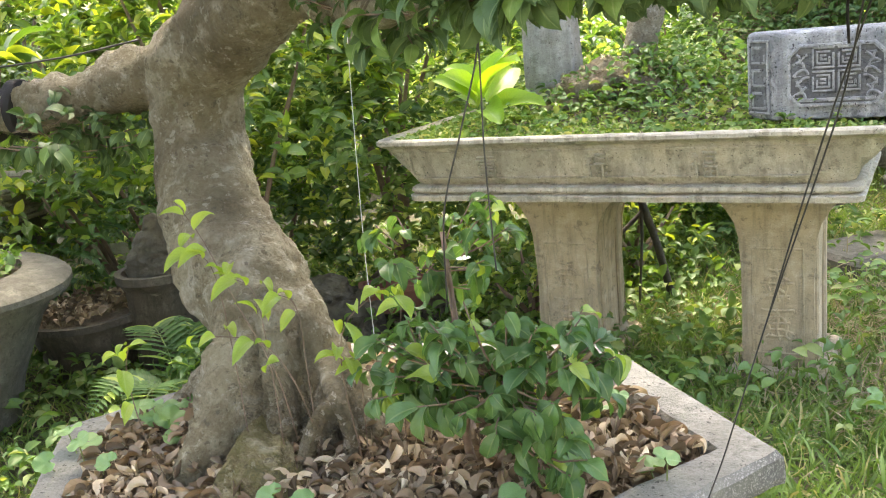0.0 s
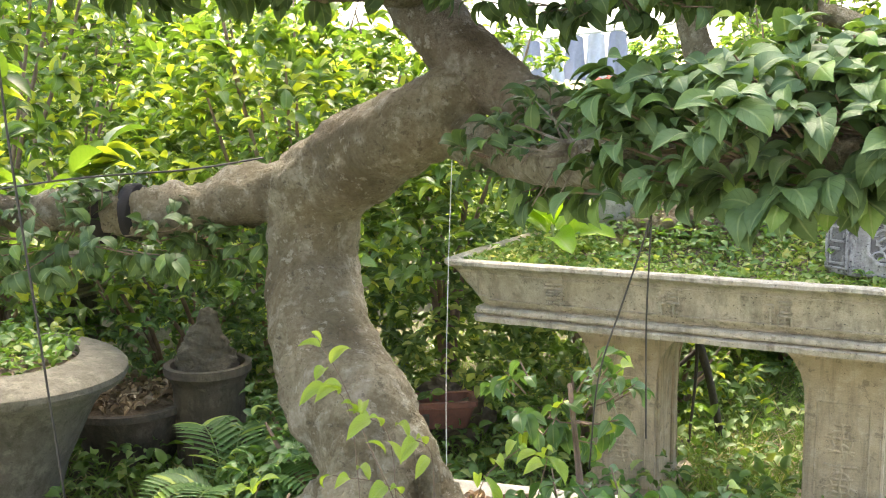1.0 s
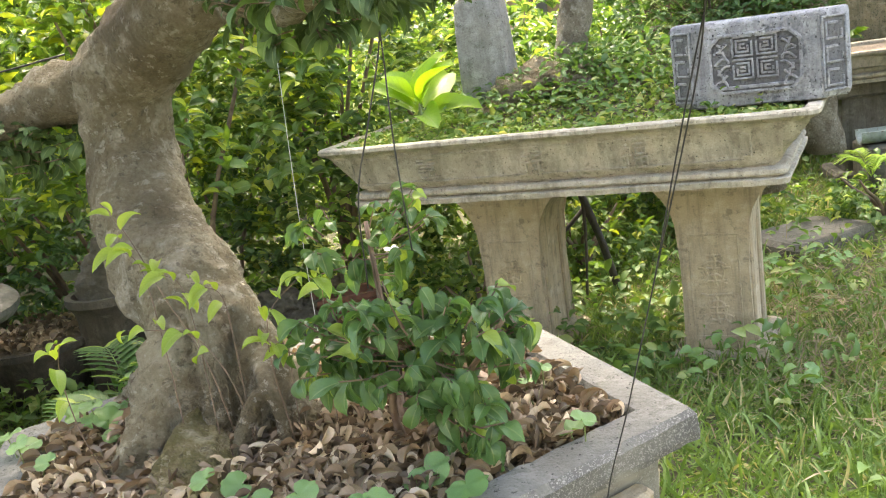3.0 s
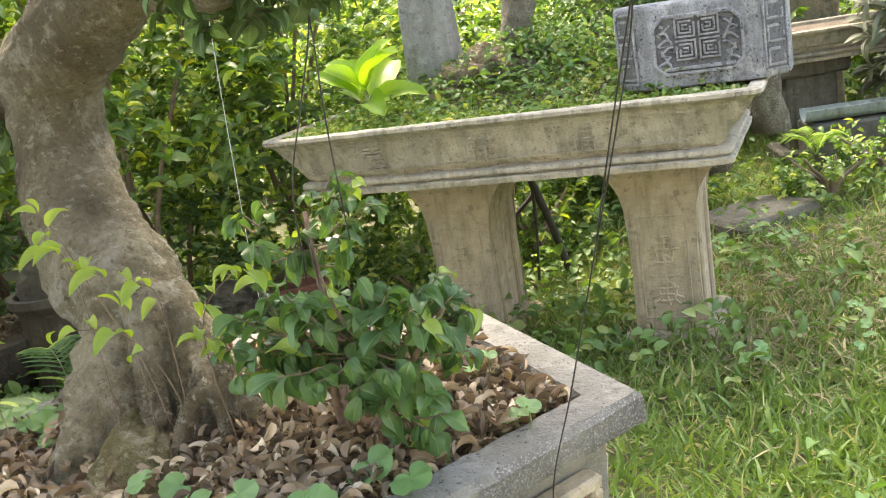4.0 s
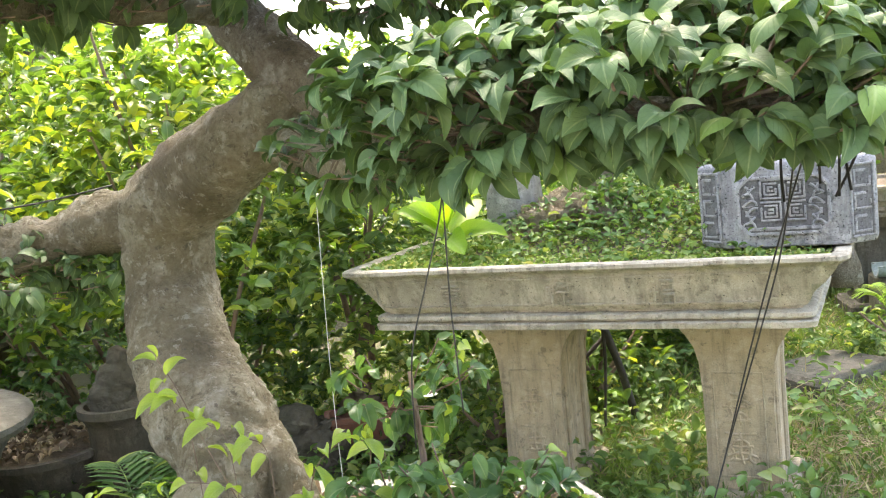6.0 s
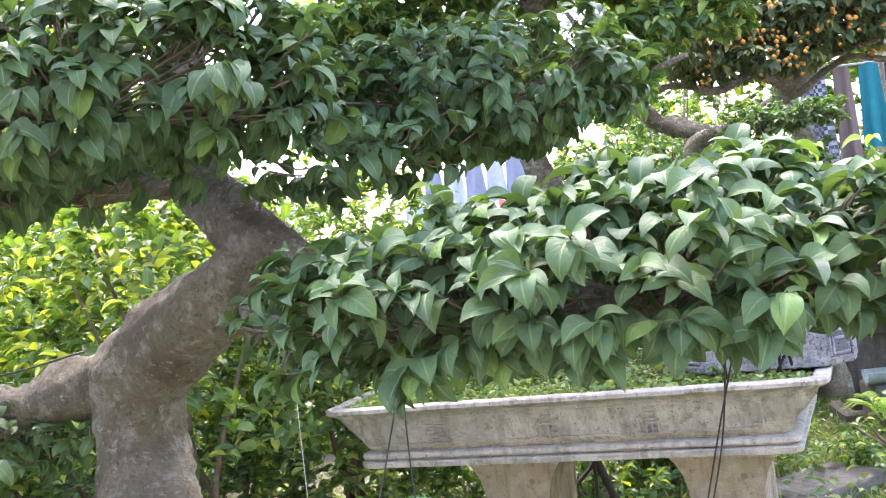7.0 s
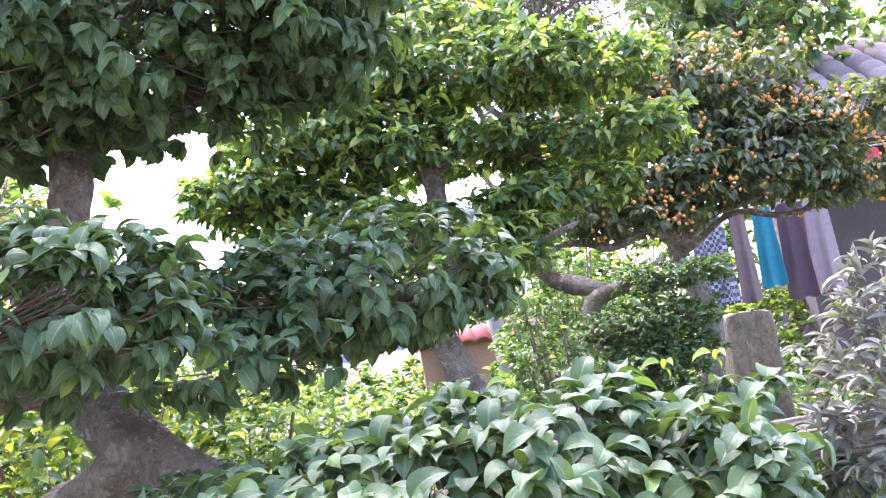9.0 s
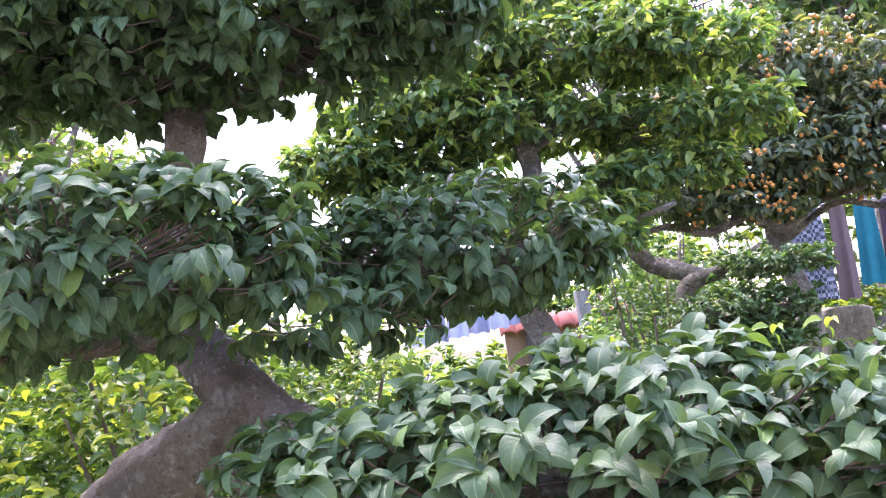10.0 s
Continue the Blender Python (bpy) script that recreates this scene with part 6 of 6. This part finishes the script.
for j in range(8):
    for i in range(17):
        o = part("roof_tile", tile_me, None, roof)
        o.matrix_basis = pose(-1.6 + 0.42 * i, -1.08 + 0.55 * j, 3.40 + 0.55 * j * 0.44 + 0.02, 23.7, 0, 0) @ Matrix.Scale(1.75, 4)


def garment(name, label, at, w, h, material, group, sway=0.03, turn=0.0, neck=True):
    """Hanging cloth with folds and thickness."""
    nxg, nzg = 14, 10
    v = []
    r = np.random.default_rng(int(abs(at[0] * 1000 + h * 77)))
    ph = r.uniform(0, 6, 2)
    for side in (0, 1):
        for j in range(nzg + 1):
            t = j / nzg
            half = w / 2 * (0.72 + 0.28 * t if neck else 1 - 0.08 * t)
            for i in range(nxg + 1):
                s = i / nxg * 2 - 1
                y = sway * math.sin(5 * s + ph[0] + t) * (0.3 + t) + 0.4 * sway * math.sin(11 * s + ph[1]) * t
                v.append((s * half, y + 0.012 * side, -h * t - 0.03 * s * s * (1 - t) + 0.01 * math.sin(6 * s + ph[1]) * t))
    m = (nxg + 1) * (nzg + 1)
    f = []
    for j in range(nzg):
        for i in range(nxg):
            a = j * (nxg + 1) + i
            f.append((a, a + 1, a + nxg + 2, a + nxg + 1))
            f.append((m + a + 1, m + a, m + a + nxg + 1, m + a + nxg + 2))
    ob = tagged(part(name, mesh_np(name, v, f), material), label, "clothes", group)
    ob.matrix_world = pose(*at, 0, 0, turn)
    return ob


HOUND, hn, hp, _ = nodes_of("houndstooth")
ck = hn.nodes.new("ShaderNodeTexChecker")
ck.inputs["Scale"].default_value = 26
ck.inputs["Color1"].default_value, ck.inputs["Color2"].default_value = (0.02, 0.02, 0.025, 1), (0.34, 0.34, 0.33, 1)
tcn = hn.nodes.new("ShaderNodeTexCoord")
hn.links.new(tcn.outputs["Object"], ck.inputs[0])
hn.links.new(mixed(hn, noisy(hn, 9.0, 3.0), ck.outputs[0], (0.05, 0.05, 0.06)), hp.inputs["Base Color"])
# clothes on the line are coloured darker, with eave shade in the cloth
for name, label, x, y, z, w, h, m in (
        ("checked_dress", "black and white checked dress on the line", 3.70, 9.65, 2.42, 0.42, 0.95, HOUND),
        ("trousers", "dusty rose trousers hanging on the line", 4.05, 9.7, 2.42, 0.22, 0.97, cloth("rose_cloth", (0.19, 0.13, 0.105), (0.15, 0.105, 0.085))),
        ("shirt", "bright teal shirt hanging on the line", 4.32, 9.7, 2.42, 0.26, 0.85, cloth("teal_cloth", (0.015, 0.20, 0.215), (0.012, 0.155, 0.175))),
        ("trousers", "plum purple trousers hanging on the line", 4.62, 9.75, 2.42, 0.30, 1.02, cloth("plum_cloth", (0.095, 0.052, 0.055), (0.075, 0.043, 0.047))),
        ("blouse", "faded pink blouse hanging on the line", 4.95, 9.8, 2.42, 0.34, 1.0, cloth("pink_cloth", (0.29, 0.225, 0.20), (0.24, 0.185, 0.165))),
        ("jacket", "red jacket hanging under the eave", 5.78, 10.05, 2.9, 0.36, 0.5, cloth("red_cloth", (0.55, 0.07, 0.07), (0.42, 0.05, 0.06))),
        ("jacket", "dark navy jacket hanging under the eave", 5.35, 10.0, 2.9, 0.34, 0.4, cloth("navy_cloth", (0.03, 0.04, 0.09), (0.04, 0.05, 0.1)))):
    garment(name, label, (x, y, z), w, h, m, "washing by the house", turn=-14)
WHITEC, LILAC = cloth("white_cloth", (0.72, 0.72, 0.76), (0.62, 0.62, 0.68)), cloth("lilac_cloth", (0.42, 0.43, 0.52), (0.36, 0.37, 0.45))
for k in range(6):
    garment("shirt", "pale lilac shirt on the far line" if k % 2 else "white shirt on the far line", (-0.42 + 0.24 * k, 10.99 + 0.0277 * k, 2.045 + 0.0231 * k), 0.26, 0.5, LILAC if k % 2 else WHITEC, "far washing", turn=4)


def rod(name, label, cat, a, b, r, material, sides=8):
    v, f = sticks([a], [b], r, r, sides)
    return tagged(part(name, mesh_np(name, v, f), material), label, cat)


rod("washing_line", "thin pole of the washing line", "washing line", (3.3, 9.5, 2.42), (5.6, 10.0, 2.42), 0.012, STONE)
rod("washing_line", "thin pole under the eave", "washing line", (4.9, 9.95, 2.91), (6.9, 10.2, 2.91), 0.012, STONE)
garment("jacket", "red jacket hanging low under the eave", (6.15, 10.1, 2.9), 0.3, 0.75, bpy.data.materials["red_cloth"], "washing by the house", turn=-14)
# dark jackets added to fill the shaded space under the eave
for k in range(3):
    garment("jacket", "dark navy jacket hanging under the eave", (6.45 + 0.3 * k, 10.14 + 0.04 * k, 2.9), 0.28, 0.5 + 0.1 * k, bpy.data.materials["navy_cloth"], "washing by the house", turn=-14)
rod("washing_line", "thin line holding far washing", "washing line", (-1.2, 10.9, 1.97), (1.4, 11.2, 2.22), 0.012, STRING)

wall = thing("garden_wall", "ochre garden wall capped with red tiles", "wall", (1.4, 13.0, 0), 0, kind="structure")
bm = bmesh.new()
box(bm, -0.75, 1.6, 0.0, 0.25, -0.1, 1.61, 0.01)
part("wall_face", bm, OCHRE, wall)
cap_me = tile_me.copy()
cap_me.materials.clear()
cap_me.materials.append(REDTILE)
for k in range(12):
    o = part("cap_tile", cap_me, None, wall)
    o.matrix_basis = pose(-0.7 + 0.2 * k, -0.15, 1.57, 20, 0, 0)
for x in (-0.35, 0.55):
    bm = bmesh.new()
    box(bm, -0.12, 0.12, -0.12, 0.0, -0.1, 1.8, 0.01)
    o = part("pier", bm, PLASTER_SHADED, wall)
    o.matrix_basis = pose(x, 0, 0)

rings = []
for z, w in ((-0.1, 0.17), (0.3, 0.165), (0.6, 0.158), (0.8, 0.163), (0.92, 0.155), (1.05, 0.162), (1.15, 0.152), (1.25, 0.16), (1.33, 0.15), (1.37, 0.14), (1.39, 0.10)):
    rings.append([(x + 0.02 * noise.noise(Vector((x * 7, y * 7, z * 6))), y + 0.02 * noise.noise(Vector((y * 7, z * 6, x * 7))), z + 0.02 * noise.noise(Vector((x * 9, y * 9, 2)))) for x, y, _ in rect_ring(-w, w, -0.17, 0.17, 0.03, 0, 4)])
tagged(shade_smooth(part("stone_pillar", loft(rings), STONE_MOSSY), 50), "square mossy ochre stone pillar", "pillar").matrix_world = pose(2.62, 6.2, 0, 0, 0, -10)

# ---- wires ----
def cord(name, label, rows, r, material, cat="wire"):
    rows = [(*q, r) for q in rows]
    v, f = tube(rows, max(8, 8 * len(rows)), 6, 0.05, 1.0, 40.0)
    return tagged(part(name, mesh_np(name, v, f), material), label, cat)


for rows in ([(0.42, 0.82, 1.22), (0.415, 0.86, 1.13), (0.40, 0.9, 1.04), (0.37, 0.95, 0.9), (0.33, 0.98, 0.74), (0.295, 1.01, 0.60), (0.30, 1.01, 0.5)], [(0.428, 0.82, 1.22), (0.412, 0.865, 1.13), (0.392, 0.91, 1.02), (0.371, 0.949, 0.905), (0.366, 0.953, 0.885)]):
    cord("guy_wire", "black tie wire from a branch to the planter", rows, 0.0009, WIRE)
cord("guy_wire", "thin dark wire hanging from the branch", [(0.09, 1.18, 1.27), (0.092, 1.2, 1.18), (0.088, 1.2, 1.05), (0.09, 1.2, 0.9)], 0.0012, WIRE)
cord("guy_wire", "thin dark wire hanging from the branch", [(0.1, 1.18, 1.27), (0.09, 1.2, 1.18), (0.06, 1.2, 1.08), (0.03, 1.2, 0.98), (0.02, 1.22, 0.85)], 0.0012, WIRE)
cord("guy_wire", "thin dark wire tied between branches", [(-0.57, 1.8, 1.23), (-0.7, 1.74, 1.212), (-0.9, 1.68, 1.20), (-1.2, 1.6, 1.16)], 0.002, WIRE)
cord("guy_wire", "thin dark wire hanging from the upper branch", [(-0.86, 1.4, 1.56), (-0.85, 1.4, 1.3), (-0.825, 1.4, 1.0), (-0.8, 1.4, 0.7)], 0.002, WIRE)
cord("string", "thin white string hanging beside the trunk", [(-0.245, 2.2, 1.25), (-0.25, 2.2, 1.17), (-0.262, 2.2, 0.9), (-0.27, 2.2, 0.6), (-0.27, 2.2, 0.1)], 0.0010, STRING, "string")

# black tie strips knotted under the near branch
for k, rows in enumerate(([(0.50, 0.95, 1.22), (0.502, 0.95, 1.17), (0.498, 0.95, 1.12)], [(0.50, 0.95, 1.20), (0.515, 0.95, 1.16), (0.518, 0.95, 1.125)], [(0.515, 0.95, 1.16), (0.507, 0.952, 1.14), (0.499, 0.95, 1.12)],
                          [(0.45, 0.95, 1.22), (0.452, 0.95, 1.16), (0.445, 0.95, 1.12)], [(0.47, 0.94, 1.21), (0.478, 0.945, 1.16), (0.486, 0.95, 1.135)], [(0.42, 0.83, 1.235), (0.45, 0.86, 1.215), (0.50, 0.93, 1.21), (0.53, 0.97, 1.22)])):
    cord("tie_strip", "black strip of tie tape knotted on the branch", [(x + 0.006 * math.sin(9 * k + 40 * z), y, z + 0.045) for x, y, z in rows], 0.0014 if k < 5 else 0.003, RUBBER, "tie")
bm = loft([[(x + 0.01 * noise.noise(Vector((x, y, z))), y, z) for x, y, _ in rect_ring(-0.055, 0.055, -0.05, 0.05, 0.012, 0, 2)] for z in (-0.05, 0.6, 1.2, 1.6, 1.80)])
tagged(part("wooden_post", bm, CONCRETE_BUFF), "pale upright post before the far wall", "post").matrix_world = pose(1.24, 8.0, 0, 0, -2, 10)
low_tray = thing("bonsai_tray", "low grey concrete tray half hidden by weeds", "planter", (-2.55, 4.25, 0), -14.0)
part("basin", tray_body(0.55, 0.28, 0.66, 0.17), CONCRETE_BUFF, low_tray)
bm = bmesh.new()
box(bm, -0.48, 0.48, -0.22, 0.22, 0.58, 0.645, 0.02)
part("soil", bm, SOIL, low_tray)
for x in (-0.3, 0.3):
    bm = bmesh.new()
    box(bm, x - 0.1, x + 0.1, -0.14, 0.14, -0.05, 0.50, 0.015)
    part("support", bm, CONCRETE_FAR, low_tray)

# ---- grass and weeds ----
def strewn(n, x0, x1, y0, y1, soft=0.35):
    """Places on the ground, thinning out unevenly towards the patch's edge."""
    x, y = rng.uniform(x0, x1, n) + rng.normal(size=n) * soft, rng.uniform(y0, y1, n) + rng.normal(size=n) * soft
    keep = np.array([noise.noise(Vector((a * 0.9, b * 0.9, 4))) + 0.5 * noise.noise(Vector((a * 3, b * 3, 8))) for a, b in zip(x, y)]) > rng.uniform(-0.75, -0.1, n)
    x, y = x[keep], y[keep]
    z = np.array([ground_height(a, b) for a, b in zip(x, y)]) - 0.022
    return np.column_stack([x, y, z])


p = np.concatenate([strewn(30000, 0.5, 2.4, 1.0, 3.4, 0.25), strewn(32000, 0.6, 4.2, 2.6, 6.2), strewn(11000, -1.2, 1.2, 2.4, 5.0), strewn(15000, -3.4, -0.4, 1.4, 4.4), strewn(11000, 2.5, 8, 4.5, 10), strewn(26000, -4.5, 4.5, -2.2, 1.6, 0.15)])
n = len(p)
tagged(part("grass", mesh_np("grass", *cloud(BLADE, p, unit(rng.normal(size=(n, 3)) * (0.8, 0.8, 0.2) + (0, 0, 0.65)), unit(rng.normal(size=(n, 3))), rng.uniform(0.04, 0.12, n))), GRASS), "uneven green grass with dry straw", "grass", kind="stuff")
p = np.concatenate([strewn(6000, 0.85, 2.0, 2.55, 3.7, 0.2), strewn(900, 1.6, 3.4, 3.2, 4.4)]) + (0, 0, 0.02)
n = len(p)
p[:, 2] += rng.random(n) * 0.03
tagged(part("dry_straw", mesh_np("dry_straw", *cloud(STALK, p, unit(rng.normal(size=(n, 3)) * (1, 1, 0.12) + (0, 0, 0.1)), unit(rng.normal(size=(n, 3)) * 0.3 + (0, 0, 1)), rng.uniform(0.05, 0.14, n))), STRAW), "dry brown straw lying in the grass", "straw", kind="stuff")
p = np.concatenate([strewn(800, -2.6, -0.4, 1.7, 4.4), strewn(750, -0.9, 1.4, 2.6, 5.4), strewn(120, 0.6, 4.2, 1.6, 6.5)])
per = 5
n = len(p) * per
pp = np.repeat(p, per, 0) + rng.normal(size=(n, 3)) * (0.03, 0.03, 0.0) + np.column_stack([np.zeros(n), np.zeros(n), rng.uniform(0.01, 0.16, n)])
tagged(part("weeds", mesh_np("weeds", *cloud(FAR, pp, unit(rng.normal(size=(n, 3)) * (1, 1, 0.3) + (0, 0, 0.3)), unit(rng.normal(size=(n, 3)) * 0.4 + (0, 0, 1)), rng.uniform(0.025, 0.07, n))), WEED), "low green weeds and creepers on the ground", "weeds", kind="stuff")

# ---- small plants in the planter, sticks and flowers ----
penny_shape = []
for k in range(36):
    a = 2 * math.pi * k / 36
    rr = 0.5 * (0.93 + 0.09 * abs(math.sin(4.5 * a))) * (1 - 0.62 * max(0, math.cos(a)) ** 16)
    penny_shape.append((rr * math.cos(a), rr * math.sin(a), 0.05 * math.cos(4.5 * a)))
pv = [(0.12, 0, -0.08)] + [(0.55 * x + 0.05, 0.55 * y, 0.4 * z - 0.02) for x, y, z in penny_shape] + penny_shape
pf = []
for k in range(36):
    j = (k + 1) % 36
    pf.append((1 + k, 37 + k, 37 + j, 1 + j))
for k in range(0, 36, 2):
    pf.append((0, 1 + k, 1 + k + 1, 1 + (k + 2) % 36))
penny_me = mesh_np("round_leaf", pv, pf)
penny_me.materials.append(PENNY)
r5 = np.random.default_rng(5)
for x, y, spread, cnt, s in ((0.078, 1.068, 0.004, 1, 0.066), (0.131, 1.016, 0.005, 1, 0.062), (0.285, 1.145, 0.018, 2, 0.036), (0.155, 1.15, 0.025, 3, 0.042), (-0.19, 1.10, 0.03, 2, 0.042), (-0.10, 1.02, 0.04, 3, 0.046), (-0.46, 1.40, 0.07, 9, 0.042), (0.24, 1.30, 0.03, 2, 0.03), (-0.55, 1.28, 0.06, 5, 0.04), (0.0, 0.98, 0.03, 3, 0.045), *((float(a), float(b), 0.06, 3, 0.04) for a, b in zip(r5.uniform(0.95, 2.3, 16), r5.uniform(2.5, 3.9, 16)))):
    low = y > 2
    t = thing("pennywort", "round green weed growing in the grass" if low else "round scalloped bright green weed in the planter", "weed", (x, y, 0.01 if low else HZ - 0.02), group="weeds in the grass" if low else "weeds in the planter")
    for k in range(cnt):
        at = (r5.uniform(-spread, spread), r5.uniform(-spread, spread), 0.03 + r5.uniform(0, 0.035))
        lf = part("leaf", penny_me, None, t)
        a = r5.uniform(0, 6.28)
        lf.matrix_basis = leaf_matrix(at, np.array([math.cos(a), math.sin(a), r5.uniform(-0.1, 0.1)]), np.array([r5.uniform(-0.3, 0.3), -0.55 + r5.uniform(-0.2, 0.2), 0.85]), s * float(r5.uniform(0.85, 1.15)))
        v, f = sticks([(at[0] * 0.3, at[1] * 0.3, -0.02)], [(at[0], at[1], at[2] - 0.003)], 0.0012, 0.001)
        part("stalk", mesh_np("stalk", v, f), STEM, t)

fl = thing("white_flower", "small white flower open on the planter shrub", "flower", (0.012, 1.62, 0.806))
petal = leaf_shape(5, 0.55, 40, 0.2, 2, 0.0, 1.0)
pet_me = mesh_np("petal", *petal)
pet_me.materials.append(PETAL)
for k in range(5):
    o = part("petal", pet_me, None, fl)
    a = 2 * math.pi * k / 5
    o.matrix_basis = leaf_matrix((0, 0, 0), np.array([math.cos(a), math.sin(a) * 0.7 - 0.2, 0.3]), np.array([0, -0.6, 0.8]), 0.016)



def fern(base, size, count, seed, material):
    """Arching fronds, each with its rows of leaflets."""
    t = thing("fern", "light green fern with arching fronds", "fern", base)
    r = np.random.default_rng(seed)
    for k in range(count):
        a = 2.4 * k + r.uniform(-0.3, 0.3)
        h = np.array([math.cos(a), math.sin(a), 0])
        L = size * r.uniform(0.7, 1.1)
        c = spline([(0, 0, 0), tuple(h * 0.35 * L + (0, 0, 0.5 * L)), tuple(h * 0.75 * L + (0, 0, 0.65 * L)), tuple(h * L * 1.05 + (0, 0, 0.5 * L))], 22)
        ax = unit(np.gradient(c, axis=0))
        side = unit(np.cross(ax, (0, 0, 1.0)))
        m = np.arange(3, 22)
        p = np.concatenate([c[m], c[m]])
        d = np.concatenate([side[m] + ax[m] * 0.35, -side[m] + ax[m] * 0.35])
        s = np.tile(0.30 * L * np.sin(np.pi * (m / 23.0) ** 0.8) + 0.01, 2)
        v, f = cloud([leaf_shape(4, 0.24, 25, 0.1)], p, d, np.tile(np.array([0, 0, 1.0]), (len(p), 1)), s)
        sv_, sf_ = sticks(c[:-1], c[1:], 0.002, 0.002, 4)
        part("frond", mesh_np("frond", *joined([(v, f), (sv_, sf_)])), material, t)
    return t


# first fern has canopy shade put into its leaf colour
fern((-1.0, 2.75, 0.05), 0.34, 9, 1, LEAF_SHRUB)
fern((1.95, 4.45, 0.20), 0.17, 7, 2, LEAF_LIME)
prop = thing("forked_stick", "dark forked stick propped under the tray", "stick", (0.64, 3.72, 0))
for rows in ([(0.66, 3.72, -0.03, 0.016), (0.61, 3.66, 0.2, 0.015), (0.55, 3.6, 0.40, 0.016), (0.52, 3.58, 0.5, 0.013), (0.5, 3.56, 0.62, 0.01)], [(0.545, 3.6, 0.42, 0.011), (0.48, 3.6, 0.36, 0.008), (0.42, 3.6, 0.30, 0.006)], [(0.53, 3.58, 0.47, 0.008), (0.53, 3.6, 0.3, 0.006), (0.51, 3.6, 0.05, 0.005)]):
    limb("stick_arm", rows, 18, 8, 0.2, DARK_WOOD, prop, 3.0, 20.0, 0.0, (0.64, 3.72, 0))

# ---- fresh shoots on the near branch, on the tray tree and at the far side ----
for x, y, z in ((0.63, 1.12, 1.375), (0.70, 1.13, 1.375), (0.57, 1.14, 1.365), (0.18, 1.12, 1.395), (0.44, 1.16, 1.385)):
    shoot("young_shoot", "fresh yellow-green shoot standing out of the near foliage", [(x, y, z - 0.06, 0.002), (x + 0.003, y, z - 0.03, 0.0018), (x - 0.004, y, z, 0.0014), (x - 0.012, y - 0.006, z + 0.018, 0.0008)], 6, 0.034, LEAF_YOUNG)
for x, y, z in ((1.06, 3.3, 2.32), (1.14, 3.25, 2.22), (0.98, 3.35, 2.42), (0.86, 3.3, 2.5), (1.2, 3.3, 2.12), (0.55, 3.2, 2.34), (0.2, 3.2, 2.14), (0.35, 3.1, 2.0)):
    shoot("young_shoot", "long yellow-green shoot of the tray bonsai", [(x - 0.12, y + 0.03, z - 0.12, 0.003), (x - 0.06, y + 0.01, z - 0.04, 0.0025), (x, y, z, 0.002), (x + 0.06, y - 0.02, z + 0.01, 0.001)], 9, 0.075, LEAF_YOUNG)
for k in range(9):
    x, y, h = 2.28 + 0.05 * (k % 3), 3.5 + 0.06 * (k % 2), 0.62 + 0.11 * k
    lean = 0.05 * ((k * 5) % 9 - 4)
    shoot("young_shoot", "sapling stem with arching yellow-green leaves", [(x + 0.05, y, 0.0, 0.006), (x + 0.04, y, 0.5 * h, 0.005), (x + 0.5 * lean, y, 0.9 * h, 0.004), (x + 1.5 * lean, y - 0.05, h, 0.0015)], 15, 0.085, LEAF_YOUNG if k % 3 else LEAF_SHRUB)
